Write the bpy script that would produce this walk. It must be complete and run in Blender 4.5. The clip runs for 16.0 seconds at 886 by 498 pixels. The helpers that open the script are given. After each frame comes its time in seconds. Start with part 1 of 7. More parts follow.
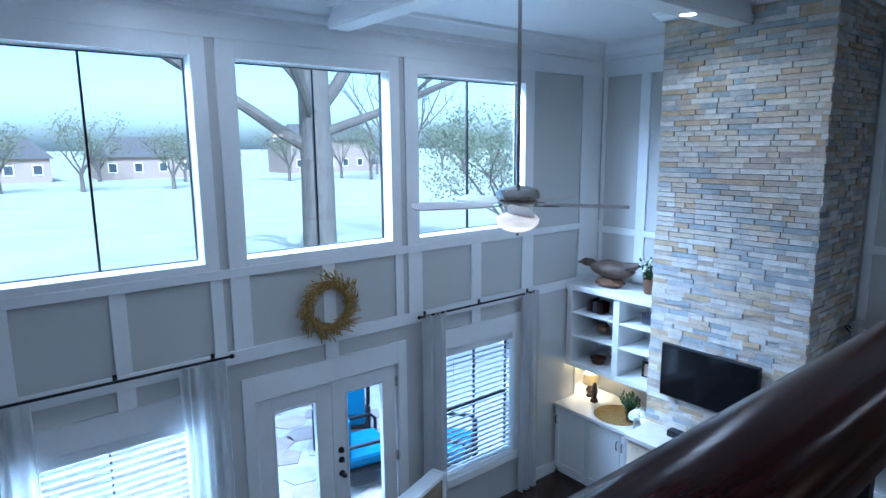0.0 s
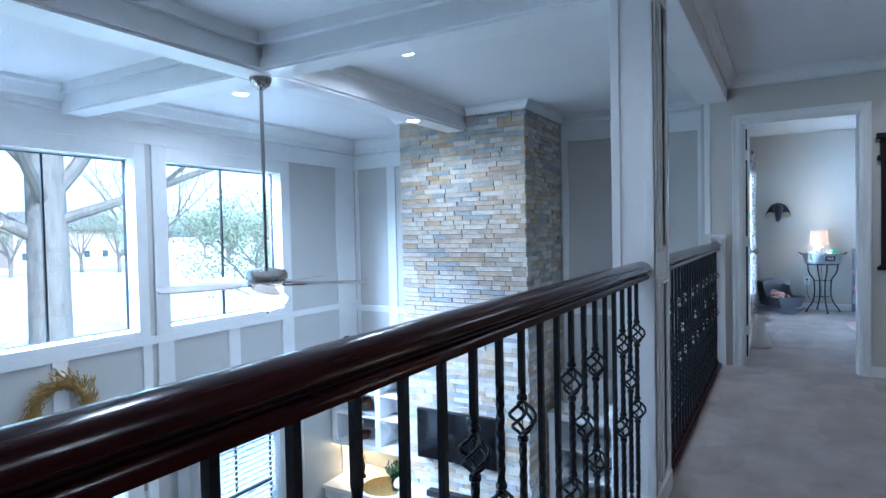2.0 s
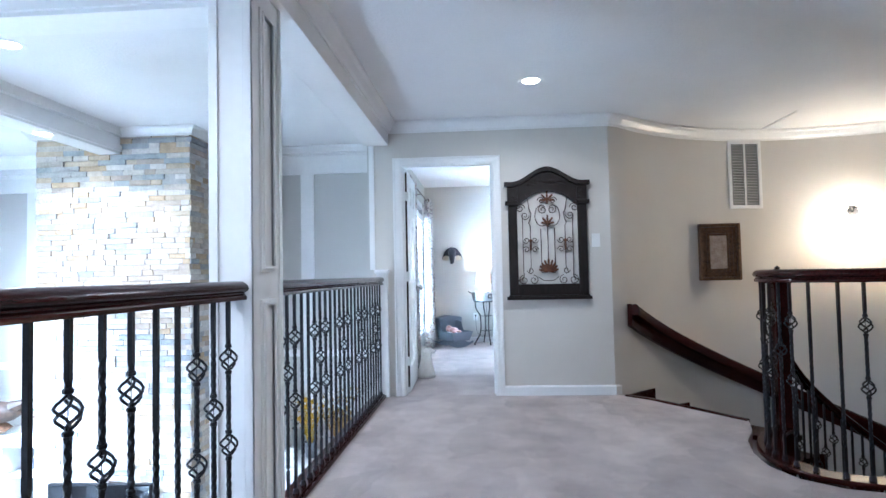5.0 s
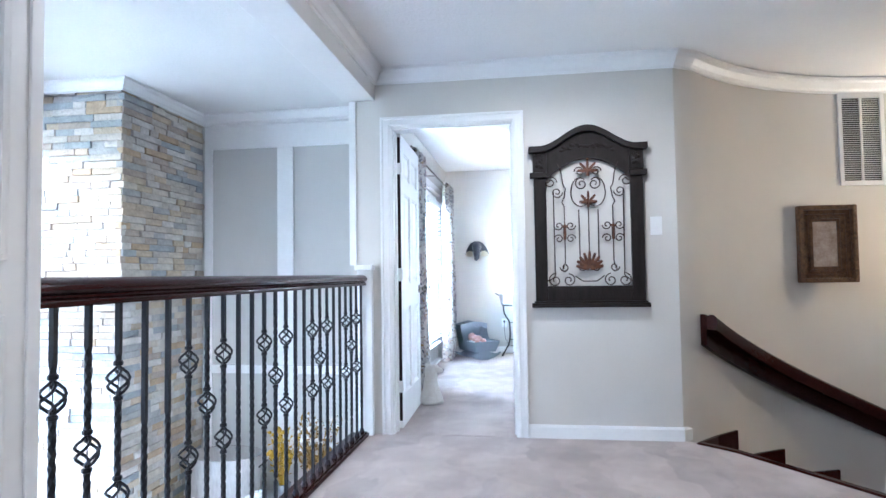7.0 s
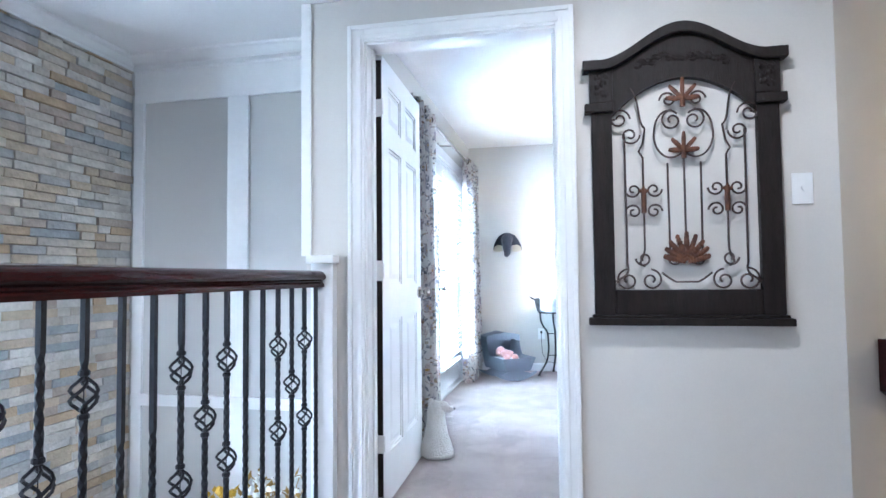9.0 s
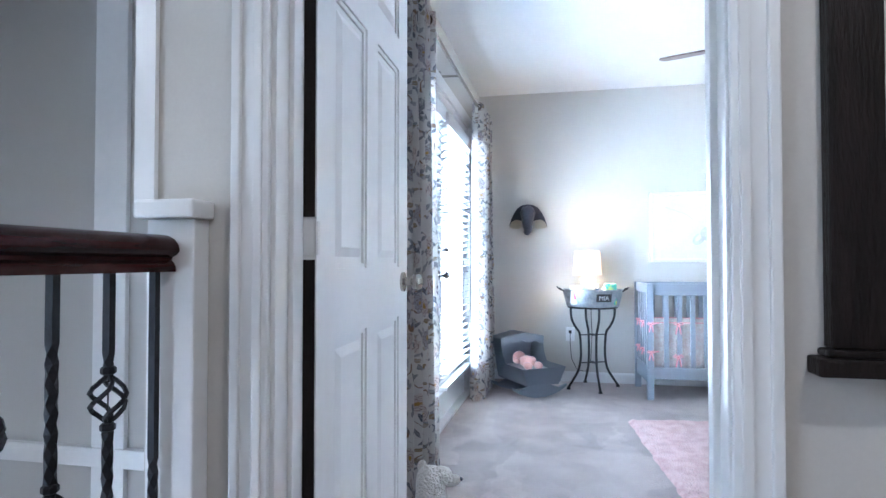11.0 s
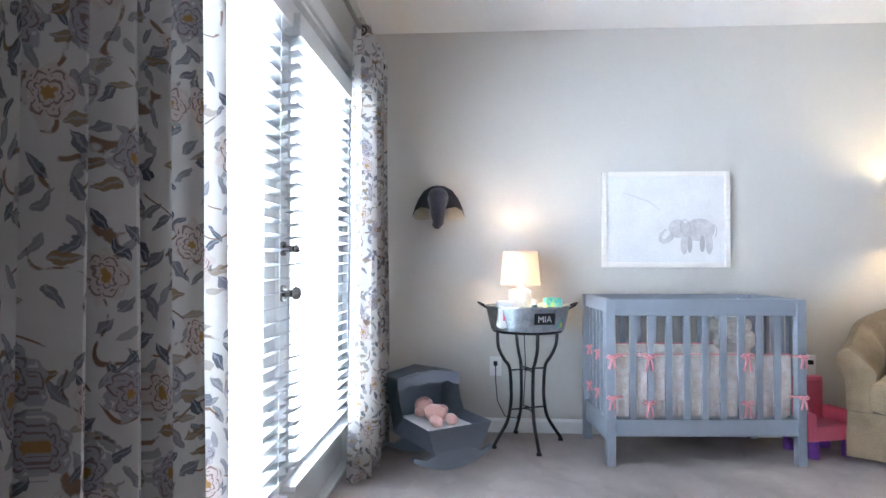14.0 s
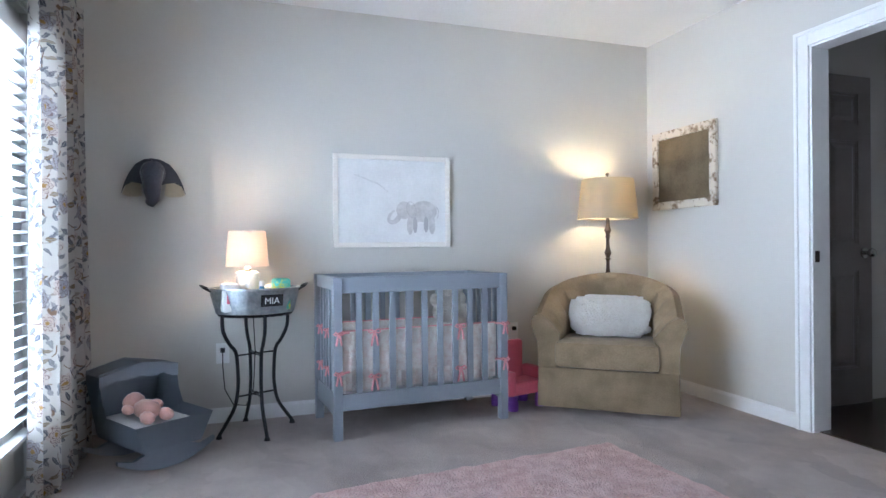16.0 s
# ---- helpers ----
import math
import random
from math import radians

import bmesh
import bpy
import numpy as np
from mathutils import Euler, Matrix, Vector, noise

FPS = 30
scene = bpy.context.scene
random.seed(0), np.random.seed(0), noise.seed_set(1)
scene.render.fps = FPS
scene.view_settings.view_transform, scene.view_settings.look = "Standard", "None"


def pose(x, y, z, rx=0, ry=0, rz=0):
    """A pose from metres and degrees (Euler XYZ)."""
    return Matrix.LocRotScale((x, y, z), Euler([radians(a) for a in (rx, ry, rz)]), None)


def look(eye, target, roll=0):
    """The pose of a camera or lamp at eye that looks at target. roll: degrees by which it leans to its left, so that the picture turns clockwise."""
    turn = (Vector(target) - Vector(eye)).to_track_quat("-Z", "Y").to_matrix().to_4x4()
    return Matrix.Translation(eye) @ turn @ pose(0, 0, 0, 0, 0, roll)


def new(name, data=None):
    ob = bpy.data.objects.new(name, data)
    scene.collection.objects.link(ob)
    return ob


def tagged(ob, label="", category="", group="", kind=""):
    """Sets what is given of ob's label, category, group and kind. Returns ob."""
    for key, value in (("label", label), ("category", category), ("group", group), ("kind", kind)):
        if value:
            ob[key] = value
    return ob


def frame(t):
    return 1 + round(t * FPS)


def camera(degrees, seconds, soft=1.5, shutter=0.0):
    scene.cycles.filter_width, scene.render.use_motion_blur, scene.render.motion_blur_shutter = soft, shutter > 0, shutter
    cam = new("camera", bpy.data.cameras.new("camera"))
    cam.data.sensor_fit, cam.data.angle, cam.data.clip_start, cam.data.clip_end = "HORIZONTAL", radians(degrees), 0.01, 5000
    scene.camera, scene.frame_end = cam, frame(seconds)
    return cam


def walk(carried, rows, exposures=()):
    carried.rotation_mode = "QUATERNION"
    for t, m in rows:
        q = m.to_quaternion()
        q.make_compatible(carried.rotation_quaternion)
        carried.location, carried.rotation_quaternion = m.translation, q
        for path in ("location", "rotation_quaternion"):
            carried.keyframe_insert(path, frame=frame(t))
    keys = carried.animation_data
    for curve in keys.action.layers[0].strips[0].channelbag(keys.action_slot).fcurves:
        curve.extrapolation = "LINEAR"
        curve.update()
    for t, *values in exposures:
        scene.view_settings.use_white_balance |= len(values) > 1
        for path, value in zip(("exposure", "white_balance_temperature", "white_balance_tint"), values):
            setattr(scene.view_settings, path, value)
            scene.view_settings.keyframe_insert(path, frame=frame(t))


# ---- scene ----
cam = camera(73.0, 16.0)
PATH = [
    (0, (0.393, 0.459, 1.224), (1.622, 2.001, 0.888), -0.5),
    (0.5, (0.384, 0.39, 1.226), (1.769, 1.812, 0.981), -0.8),
    (1, (0.348, 0.311, 1.226), (1.866, 1.603, 1.065), -0.9),
    (1.5, (0.295, 0.207, 1.215), (1.915, 1.376, 1.113), -1.0),
    (2, (0.226, 0.097, 1.198), (1.961, 1.09, 1.137), -1.2),
    (2.5, (0.192, -0.035, 1.19), (2.036, 0.739, 1.174), -1.3),
    (3, (0.125, -0.138, 1.163), (2.045, 0.421, 1.188), -1.3),
    (3.5, (0.074, -0.21, 1.151), (2.036, 0.172, 1.208), -1.3),
    (4, (0.069, -0.268, 1.125), (2.057, -0.072, 1.209), -1.3),
    (4.2, (0.122, -0.281, 1.11), (2.116, -0.147, 1.196), -1.2),
    (6.3, (1.44, -0.415, 1.036), (3.428, -0.213, 1.124), -0.8),
    (6.5, (1.582, -0.438, 1.041), (3.566, -0.205, 1.131), -0.7),
    (7, (1.923, -0.49, 1.048), (3.901, -0.209, 1.134), -0.8),
    (7.5, (2.288, -0.556, 1.043), (4.257, -0.215, 1.135), -0.9),
    (8, (2.676, -0.541, 1.025), (4.639, -0.165, 1.116), -0.7),
    (8.5, (3.033, -0.492, 1.04), (4.992, -0.1, 1.13), -0.5),
    (9, (3.402, -0.422, 1.024), (5.36, -0.024, 1.116), -0.6),
    (11.3, (5.002, -0.129, 1.003), (6.958, 0.285, 1.038), 0.0),
    (11.5, (5.139, -0.124, 1.013), (7.095, 0.296, 1.044), -0.1),
    (12, (5.423, -0.088, 1.027), (7.381, 0.322, 1.054), -0.1),
    (12.5, (5.763, -0.121, 1.013), (7.719, 0.291, 1.048), -0.0),
    (13, (5.99, -0.079, 1.027), (7.957, 0.286, 1.062), 0.0),
    (13.5, (6.181, -0.047, 1.005), (8.157, 0.26, 1.051), 0.2),
    (14, (6.288, -0.078, 1.037), (8.283, 0.052, 1.077), 0.1),
    (14.5, (6.357, -0.15, 1.055), (8.356, -0.168, 1.096), 0.0),
    (15, (6.335, -0.218, 1.038), (8.32, -0.46, 1.08), -0.1),
    (15.5, (6.308, -0.214, 1.011), (8.248, -0.701, 1.025), -0.2),
    (16, (6.29, -0.242, 0.993), (8.181, -0.893, 0.989), -0.5),
]
EXPOSURES = [(0.0, 1.45, 4350, 8), (1.5, 2.0, 4450, 7.5), (4.0, 3.08, 4700, 10), (6.5, 4.0, 4900, 11.5), (9.0, 3.95, 4900, 12), (11.4, 2.9, 5180, 15), (12.3, 2.8, 5550, 18), (14.0, 2.54, 5600, 17), (15.0, 2.34, 5530, 16.5), (16.0, 2.12, 5450, 16)]
SKY = 0.15
CAN_G, CAN_L, DAY_LOW, DAY_TOP, DAY_NURS = 12, 5.4, 38, 780, 72
SCONCE, LAMP_T, LAMP_F = 2.2, 0.46, 2.3
walk(cam, [(t, look(eye, target, roll)) for t, eye, target, roll in PATH], EXPOSURES)

# ---- world, sun, lights ----
from mathutils.kdtree import KDTree

world = bpy.data.worlds.new("sky")
scene.world = world
world.use_nodes = True
wn = world.node_tree.nodes
sky = wn.new("ShaderNodeTexSky")
sky.sky_type, sky.sun_disc = "NISHITA", False
sky.sun_elevation, sky.sun_rotation = radians(42), radians(200)
sky.air_density, sky.dust_density = 1.0, 3.0
world.node_tree.links.new(sky.outputs[0], wn["Background"].inputs[0])
wn["Background"].inputs[1].default_value = SKY
sun_data = bpy.data.lights.new("sun", "SUN")
sun_data.energy, sun_data.angle, sun_data.color = 2.5, radians(0.6), (1.0, 0.95, 0.87)
sun = new("sun", sun_data)
sun.matrix_world = look((-6, -16, 16), (0, 0, 0))


def lamp(kind, at, watts, color, size=0.05, target=None, cone=None):
    d = bpy.data.lights.new(kind.lower() + "_light", kind)
    d.energy, d.color = watts, color
    if kind == "AREA":
        d.size = size
    else:
        d.shadow_soft_size = size
    if cone:
        d.spot_size, d.spot_blend = radians(cone), 0.6
    ob = new(kind.lower() + "_light", d)
    ob.matrix_world = look(at, target) if target else pose(*at)
    return ob


# ---- materials ----
def mat(name, a, b=None, rough=0.5, metal=0.0, scale=6.0, fine=60.0, bump=0.15, stretch=(1, 1, 1), spec=0.5,
        sheen=0.0, coat=0.0, rough2=None, emit=None, strength=0.0, trans=0.0, contrast=(0.35, 0.65), dist=0.01):
    m = bpy.data.materials.new(name)
    m.use_nodes = True
    nt = m.node_tree
    p = nt.nodes["Principled BSDF"]
    b = b or tuple(c * 0.86 for c in a)
    tc = nt.nodes.new("ShaderNodeTexCoord")
    mp = nt.nodes.new("ShaderNodeMapping")
    mp.inputs["Scale"].default_value = stretch
    nt.links.new(tc.outputs["Object"], mp.inputs[0])
    n1 = nt.nodes.new("ShaderNodeTexNoise")
    n1.inputs["Scale"].default_value, n1.inputs["Detail"].default_value = scale, 6
    n2 = nt.nodes.new("ShaderNodeTexNoise")
    n2.inputs["Scale"].default_value, n2.inputs["Detail"].default_value = fine, 4
    nt.links.new(mp.outputs[0], n1.inputs[0])
    nt.links.new(mp.outputs[0], n2.inputs[0])
    mx = nt.nodes.new("ShaderNodeMath")
    mx.operation = "MULTIPLY_ADD"
    mx.inputs[1].default_value = 0.35
    nt.links.new(n2.outputs[0], mx.inputs[0])
    m2 = nt.nodes.new("ShaderNodeMath")
    m2.operation, m2.inputs[1].default_value = "MULTIPLY", 0.65
    nt.links.new(n1.outputs[0], m2.inputs[0])
    nt.links.new(m2.outputs[0], mx.inputs[2])
    cr = nt.nodes.new("ShaderNodeValToRGB")
    cr.color_ramp.elements[0].position, cr.color_ramp.elements[1].position = contrast
    cr.color_ramp.elements[0].color, cr.color_ramp.elements[1].color = (*b, 1), (*a, 1)
    nt.links.new(mx.outputs[0], cr.inputs[0])
    nt.links.new(cr.outputs[0], p.inputs["Base Color"])
    if rough2 is not None:
        mr = nt.nodes.new("ShaderNodeMapRange")
        mr.inputs[3].default_value, mr.inputs[4].default_value = rough, rough2
        nt.links.new(n1.outputs[0], mr.inputs[0])
        nt.links.new(mr.outputs[0], p.inputs["Roughness"])
    else:
        p.inputs["Roughness"].default_value = rough
    p.inputs["Metallic"].default_value = metal
    p.inputs["Specular IOR Level"].default_value = spec
    p.inputs["Sheen Weight"].default_value = sheen
    p.inputs["Coat Weight"].default_value = coat
    if trans:
        p.inputs["Transmission Weight"].default_value = trans
    if emit:
        p.inputs["Emission Color"].default_value = (*emit, 1)
        p.inputs["Emission Strength"].default_value = strength
    if bump:
        bp = nt.nodes.new("ShaderNodeBump")
        bp.inputs["Strength"].default_value, bp.inputs["Distance"].default_value = bump, dist
        nt.links.new(n2.outputs[0], bp.inputs["Height"])
        nt.links.new(bp.outputs[0], p.inputs["Normal"])
    return m


def random_mat(name, colors, source, rough=0.8, bump=0.6, fine=45.0, dist=0.012, spec=0.3):
    """Pieces that differ: a ramp of colours picked by the piece's own random number."""
    m = mat(name, (1, 1, 1), (0.72, 0.72, 0.72), rough=rough, bump=bump, fine=fine, scale=9, dist=dist, spec=spec)
    nt = m.node_tree
    p = nt.nodes["Principled BSDF"]
    if source == "object":
        src = nt.nodes.new("ShaderNodeObjectInfo").outputs["Random"]
    else:
        src = nt.nodes.new("ShaderNodeNewGeometry").outputs["Random Per Island"]
    cr = nt.nodes.new("ShaderNodeValToRGB")
    cr.color_ramp.interpolation = "CONSTANT"
    el = cr.color_ramp.elements
    el[0].color = (*colors[0], 1)
    el[1].position, el[1].color = 1 / len(colors), (*colors[1], 1)
    for i, c in enumerate(colors[2:], 2):
        e = el.new(i / len(colors))
        e.color = (*c, 1)
    nt.links.new(src, cr.inputs[0])
    mix = nt.nodes.new("ShaderNodeMix")
    mix.data_type, mix.blend_type = "RGBA", "MULTIPLY"
    mix.inputs[0].default_value = 1.0
    old = p.inputs["Base Color"].links[0].from_socket
    nt.links.new(cr.outputs[0], mix.inputs[6])
    nt.links.new(old, mix.inputs[7])
    nt.links.new(mix.outputs[2], p.inputs["Base Color"])
    return m


WHITE = mat("white_trim_paint", (0.80, 0.80, 0.79), (0.75, 0.75, 0.74), rough=0.28, bump=0.015, scale=3, fine=30)
# Hall door colour darkened so the leaf looks as dim as its hall.
DIMDOOR = mat("dimmed_hall_door", (0.20, 0.172, 0.155), (0.175, 0.15, 0.135), rough=0.4, bump=0.05, scale=3, fine=40)
GREIGE = mat("greige_wall_paint", (0.60, 0.575, 0.53), (0.56, 0.535, 0.495), rough=0.7, bump=0.12, scale=1.5, fine=140, dist=0.003)
PANEL = mat("grey_panel_paint", (0.55, 0.545, 0.52), (0.52, 0.515, 0.49), rough=0.65, bump=0.1, scale=1.5, fine=140, dist=0.003)
NURSERY = mat("nursery_wall_paint", (0.60, 0.58, 0.535), (0.565, 0.545, 0.505), rough=0.75, bump=0.12, scale=1.2, fine=140, dist=0.003)
CEIL = mat("ceiling_paint", (0.80, 0.80, 0.79), (0.76, 0.76, 0.75), rough=0.85, bump=0.5, scale=2, fine=55, dist=0.006)
CARPET = mat("grey_carpet", (0.53, 0.465, 0.43), (0.41, 0.352, 0.325), rough=1.0, bump=1.0, scale=3.4, fine=230, sheen=0.15, spec=0.05, dist=0.012, contrast=(0.40, 0.60))


def brushed_pile(m, amount):
    """Patches of carpet pile that lean different ways, with ragged edges."""
    nt = m.node_tree
    p = nt.nodes["Principled BSDF"]
    tc = nt.nodes.new("ShaderNodeTexCoord")
    wob = nt.nodes.new("ShaderNodeTexNoise")
    wob.inputs["Scale"].default_value, wob.inputs["Detail"].default_value = 5.0, 5
    nt.links.new(tc.outputs["Object"], wob.inputs[0])
    add = nt.nodes.new("ShaderNodeVectorMath")
    add.operation = "MULTIPLY_ADD"
    add.inputs[1].default_value = (0.34, 0.34, 0.0)
    nt.links.new(wob.outputs["Color"], add.inputs[0])
    nt.links.new(tc.outputs["Object"], add.inputs[2])
    last = None
    for turn, scale, share in ((24, (1.5, 4.6, 1.0), 0.6), (-38, (3.6, 9.5, 1.0), 0.4)):
        mp = nt.nodes.new("ShaderNodeMapping")
        mp.inputs["Rotation"].default_value = (0, 0, radians(turn))
        mp.inputs["Scale"].default_value = scale
        nt.links.new(add.outputs[0], mp.inputs[0])
        vo = nt.nodes.new("ShaderNodeTexVoronoi")
        vo.voronoi_dimensions = "2D"
        vo.inputs["Scale"].default_value = 1.0
        nt.links.new(mp.outputs[0], vo.inputs["Vector"])
        sep = nt.nodes.new("ShaderNodeSeparateColor")
        nt.links.new(vo.outputs["Color"], sep.inputs[0])
        k = nt.nodes.new("ShaderNodeMath")
        k.operation, k.inputs[1].default_value = "MULTIPLY_ADD", share
        nt.links.new(sep.outputs[0], k.inputs[0])
        if last is None:
            k.inputs[2].default_value = 0.0
        else:
            nt.links.new(last, k.inputs[2])
        last = k.outputs[0]
    mr = nt.nodes.new("ShaderNodeMapRange")
    mr.inputs[3].default_value, mr.inputs[4].default_value = 1.0 - amount, 1.0 + amount
    nt.links.new(last, mr.inputs[0])
    old = p.inputs["Base Color"].links[0].from_socket
    mul = nt.nodes.new("ShaderNodeVectorMath")
    mul.operation = "SCALE"
    nt.links.new(old, mul.inputs[0])
    nt.links.new(mr.outputs[0], mul.inputs[3])
    nt.links.new(mul.outputs[0], p.inputs["Base Color"])


brushed_pile(CARPET, 0.15)
DARKFLOOR = mat("dark_wood_floor", (0.05, 0.028, 0.02), (0.025, 0.014, 0.01), rough=0.25, bump=0.1, scale=5, stretch=(1, 12, 1))
MAHOG = mat("mahogany_varnish", (0.034, 0.0062, 0.0055), (0.012, 0.003, 0.0025), rough=0.17, bump=0.03, scale=5, fine=40, stretch=(2, 22, 22), coat=0.0, spec=0.15)
IRON = mat("black_iron", (0.022, 0.022, 0.025), (0.012, 0.012, 0.014), rough=0.42, metal=0.6, bump=0.15, fine=90)
CHROME = mat("brushed_nickel", (0.44, 0.42, 0.385), (0.36, 0.34, 0.31), rough=0.22, metal=1.0, bump=0.03)
BLACKFRAME = mat("black_worn_wood_and_gap", (0.018, 0.013, 0.011), (0.009, 0.007, 0.006), rough=0.5, bump=0.35, scale=8, fine=35, stretch=(6, 6, 1), spec=0.2)
RUST = mat("rust_bronze", (0.16, 0.065, 0.032), (0.06, 0.027, 0.018), rough=0.55, metal=0.5, bump=0.3, scale=40)
SCROLL = mat("dark_scroll_iron", (0.085, 0.055, 0.045), (0.035, 0.025, 0.022), rough=0.5, metal=0.5, bump=0.2, scale=30)
TVBLACK = mat("black_screen", (0.006, 0.006, 0.007), rough=0.08, bump=0)
SHEER = mat("white_sheer_fabric", (0.80, 0.80, 0.80), (0.74, 0.74, 0.74), rough=0.9, bump=0.25, fine=200, scale=4, sheen=0.2)
GREYPAINT = mat("grey_blue_paint", (0.245, 0.275, 0.315), (0.225, 0.255, 0.295), rough=0.42, bump=0.06, scale=4, fine=40)
GALV = mat("galvanized_steel", (0.42, 0.45, 0.47), (0.24, 0.27, 0.29), rough=0.33, metal=0.9, scale=22, fine=70, bump=0.08)
VELVET = mat("tan_velvet", (0.29, 0.222, 0.14), (0.19, 0.142, 0.085), rough=0.9, bump=0.12, scale=7, fine=160, sheen=0.15, spec=0.1, contrast=(0.38, 0.6))
FUR = mat("cream_fur", (0.84, 0.81, 0.75), (0.74, 0.70, 0.63), rough=1.0, bump=1.0, scale=25, fine=120, dist=0.03, sheen=0.5)
PINKRUG = mat("pink_plush_rug", (0.72, 0.50, 0.47), (0.57, 0.335, 0.315), rough=1.0, bump=1.0, scale=16, fine=90, dist=0.03, sheen=0.4, contrast=(0.42, 0.56))
PINK = mat("pink_plastic", (0.78, 0.16, 0.24), rough=0.35, bump=0.02)
PURPLE = mat("purple_plastic", (0.25, 0.08, 0.5), rough=0.35, bump=0.02)
RIBBON = mat("pink_ribbon", (0.80, 0.36, 0.38), rough=0.7, bump=0.2)
DOLLSKIN = mat("pink_plush", (0.72, 0.42, 0.36), (0.62, 0.34, 0.29), rough=0.95, bump=0.5, sheen=0.4)
LINEN = mat("white_linen", (0.78, 0.78, 0.78), rough=0.95, bump=0.3)
NAVY = mat("navy_plush", (0.05, 0.052, 0.075), (0.03, 0.032, 0.05), rough=0.9, bump=0.5, sheen=0.4)
EARCREAM = mat("cream_plush", (0.62, 0.55, 0.42), rough=0.95, bump=0.4, sheen=0.3)
GOLDFRAME = mat("antique_gold_wood", (0.17, 0.085, 0.035), (0.06, 0.03, 0.015), rough=0.45, bump=0.6, scale=30, fine=60)
OLDPRINT = mat("aged_print_paper", (0.56, 0.44, 0.33), (0.33, 0.22, 0.15), rough=0.8, bump=0.05, scale=14)
DISTRESSED = mat("distressed_white_wood", (0.62, 0.55, 0.44), (0.22, 0.15, 0.09), rough=0.7, bump=0.7, scale=16, fine=50, contrast=(0.40, 0.5))
GREYWOOD = mat("whitewashed_grey_wood", (0.58, 0.56, 0.53), (0.38, 0.36, 0.34), rough=0.8, bump=0.5, scale=9, fine=40, stretch=(1, 1, 0.3))
BURLAP = mat("burlap", (0.22, 0.165, 0.095), (0.12, 0.09, 0.05), rough=1.0, bump=0.8, scale=5, fine=150)
PAPER = mat("white_paper", (0.77, 0.76, 0.75), rough=0.8, bump=0.02)
CREAMFRAME = mat("whitewashed_frame", (0.80, 0.76, 0.71), (0.74, 0.69, 0.63), rough=0.5, bump=0.1, stretch=(1, 1, 8))
SKETCH = mat("grey_watercolour", (0.62, 0.60, 0.595), (0.47, 0.455, 0.45), rough=0.85, bump=0.0, scale=22)
SKETCHDARK = mat("dark_watercolour", (0.46, 0.445, 0.45), rough=0.85, bump=0.0)
CHALK = mat("chalkboard", (0.012, 0.013, 0.015), rough=0.7, bump=0.1)
CHALKWHITE = mat("chalk_white", (0.75, 0.75, 0.75), rough=0.9, bump=0)
BLIND = mat("white_blind_slat", (0.85, 0.85, 0.84), rough=0.4, bump=0.03)
WICKER = mat("brown_wicker", (0.20, 0.10, 0.045), (0.07, 0.035, 0.018), rough=0.8, bump=0.9, scale=60, fine=90)
DUCK = mat("carved_decoy_wood", (0.09, 0.055, 0.032), (0.035, 0.022, 0.014), rough=0.6, bump=0.4, scale=14)
LEAF = mat("green_leaf", (0.06, 0.11, 0.03), (0.03, 0.06, 0.015), rough=0.6, bump=0.2, scale=20)
STRAW = mat("wheat_straw", (0.42, 0.28, 0.08), (0.25, 0.15, 0.04), rough=0.9, bump=0.5, scale=30)
YELLOWFLOWER = mat("yellow_petal", (0.62, 0.40, 0.04), rough=0.8, bump=0.2)
WHITEFLOWER = mat("white_petal", (0.8, 0.8, 0.74), rough=0.85, bump=0.4, scale=30)
BROWNFAN = mat("fan_blade_wood", (0.20, 0.14, 0.115), (0.12, 0.085, 0.07), rough=0.4, stretch=(1, 10, 1))
PALEFAN = mat("whitewashed_blade", (0.62, 0.56, 0.50), (0.52, 0.46, 0.41), rough=0.45, stretch=(1, 10, 1))
LINENSHADE = mat("linen_lampshade", (0.80, 0.62, 0.34), rough=0.9, bump=0.25, fine=180, trans=0.0, emit=(1.0, 0.62, 0.22), strength=0.0)
LAWN = mat("winter_lawn", (0.42, 0.42, 0.31), (0.34, 0.35, 0.24), rough=1.0, bump=0.6, scale=0.35, fine=20)
BARK = mat("tree_bark", (0.16, 0.14, 0.12), (0.09, 0.075, 0.065), rough=0.95, bump=1.0, scale=4, fine=18, stretch=(3, 3, 0.7), dist=0.05)
FOLIAGE = mat("tree_leaves", (0.17, 0.185, 0.12), (0.12, 0.135, 0.085), rough=0.8, bump=0.3, scale=3)
BRICKHOUSE = mat("house_wall", (0.34, 0.27, 0.22), (0.26, 0.2, 0.17), rough=0.9, bump=0.4)
ROOF = mat("house_roof", (0.11, 0.10, 0.095), rough=0.9, bump=0.4)
DARKGLASS = mat("far_window_glass", (0.05, 0.06, 0.07), rough=0.1, bump=0)
BLUEPAINT = mat("blue_cushion_fabric", (0.03, 0.14, 0.26), (0.02, 0.10, 0.2), rough=0.8, bump=0.3)
PATIO = mat("patio_concrete", (0.45, 0.41, 0.37), (0.36, 0.33, 0.3), rough=0.9, bump=0.4)
FLAG = [(0.46, 0.36, 0.31), (0.38, 0.29, 0.25), (0.42, 0.37, 0.33), (0.33, 0.27, 0.24)]
STONES = [(0.68, 0.64, 0.56), (0.58, 0.53, 0.45), (0.55, 0.42, 0.27), (0.48, 0.47, 0.45), (0.68, 0.61, 0.50), (0.42, 0.44, 0.45), (0.60, 0.50, 0.36), (0.72, 0.69, 0.63), (0.64, 0.60, 0.54), (0.50, 0.42, 0.34)]
STONE_OB = random_mat("ledger_stone", STONES, "object")
STONE_ISL = random_mat("ledger_stone_joined", STONES, "island")
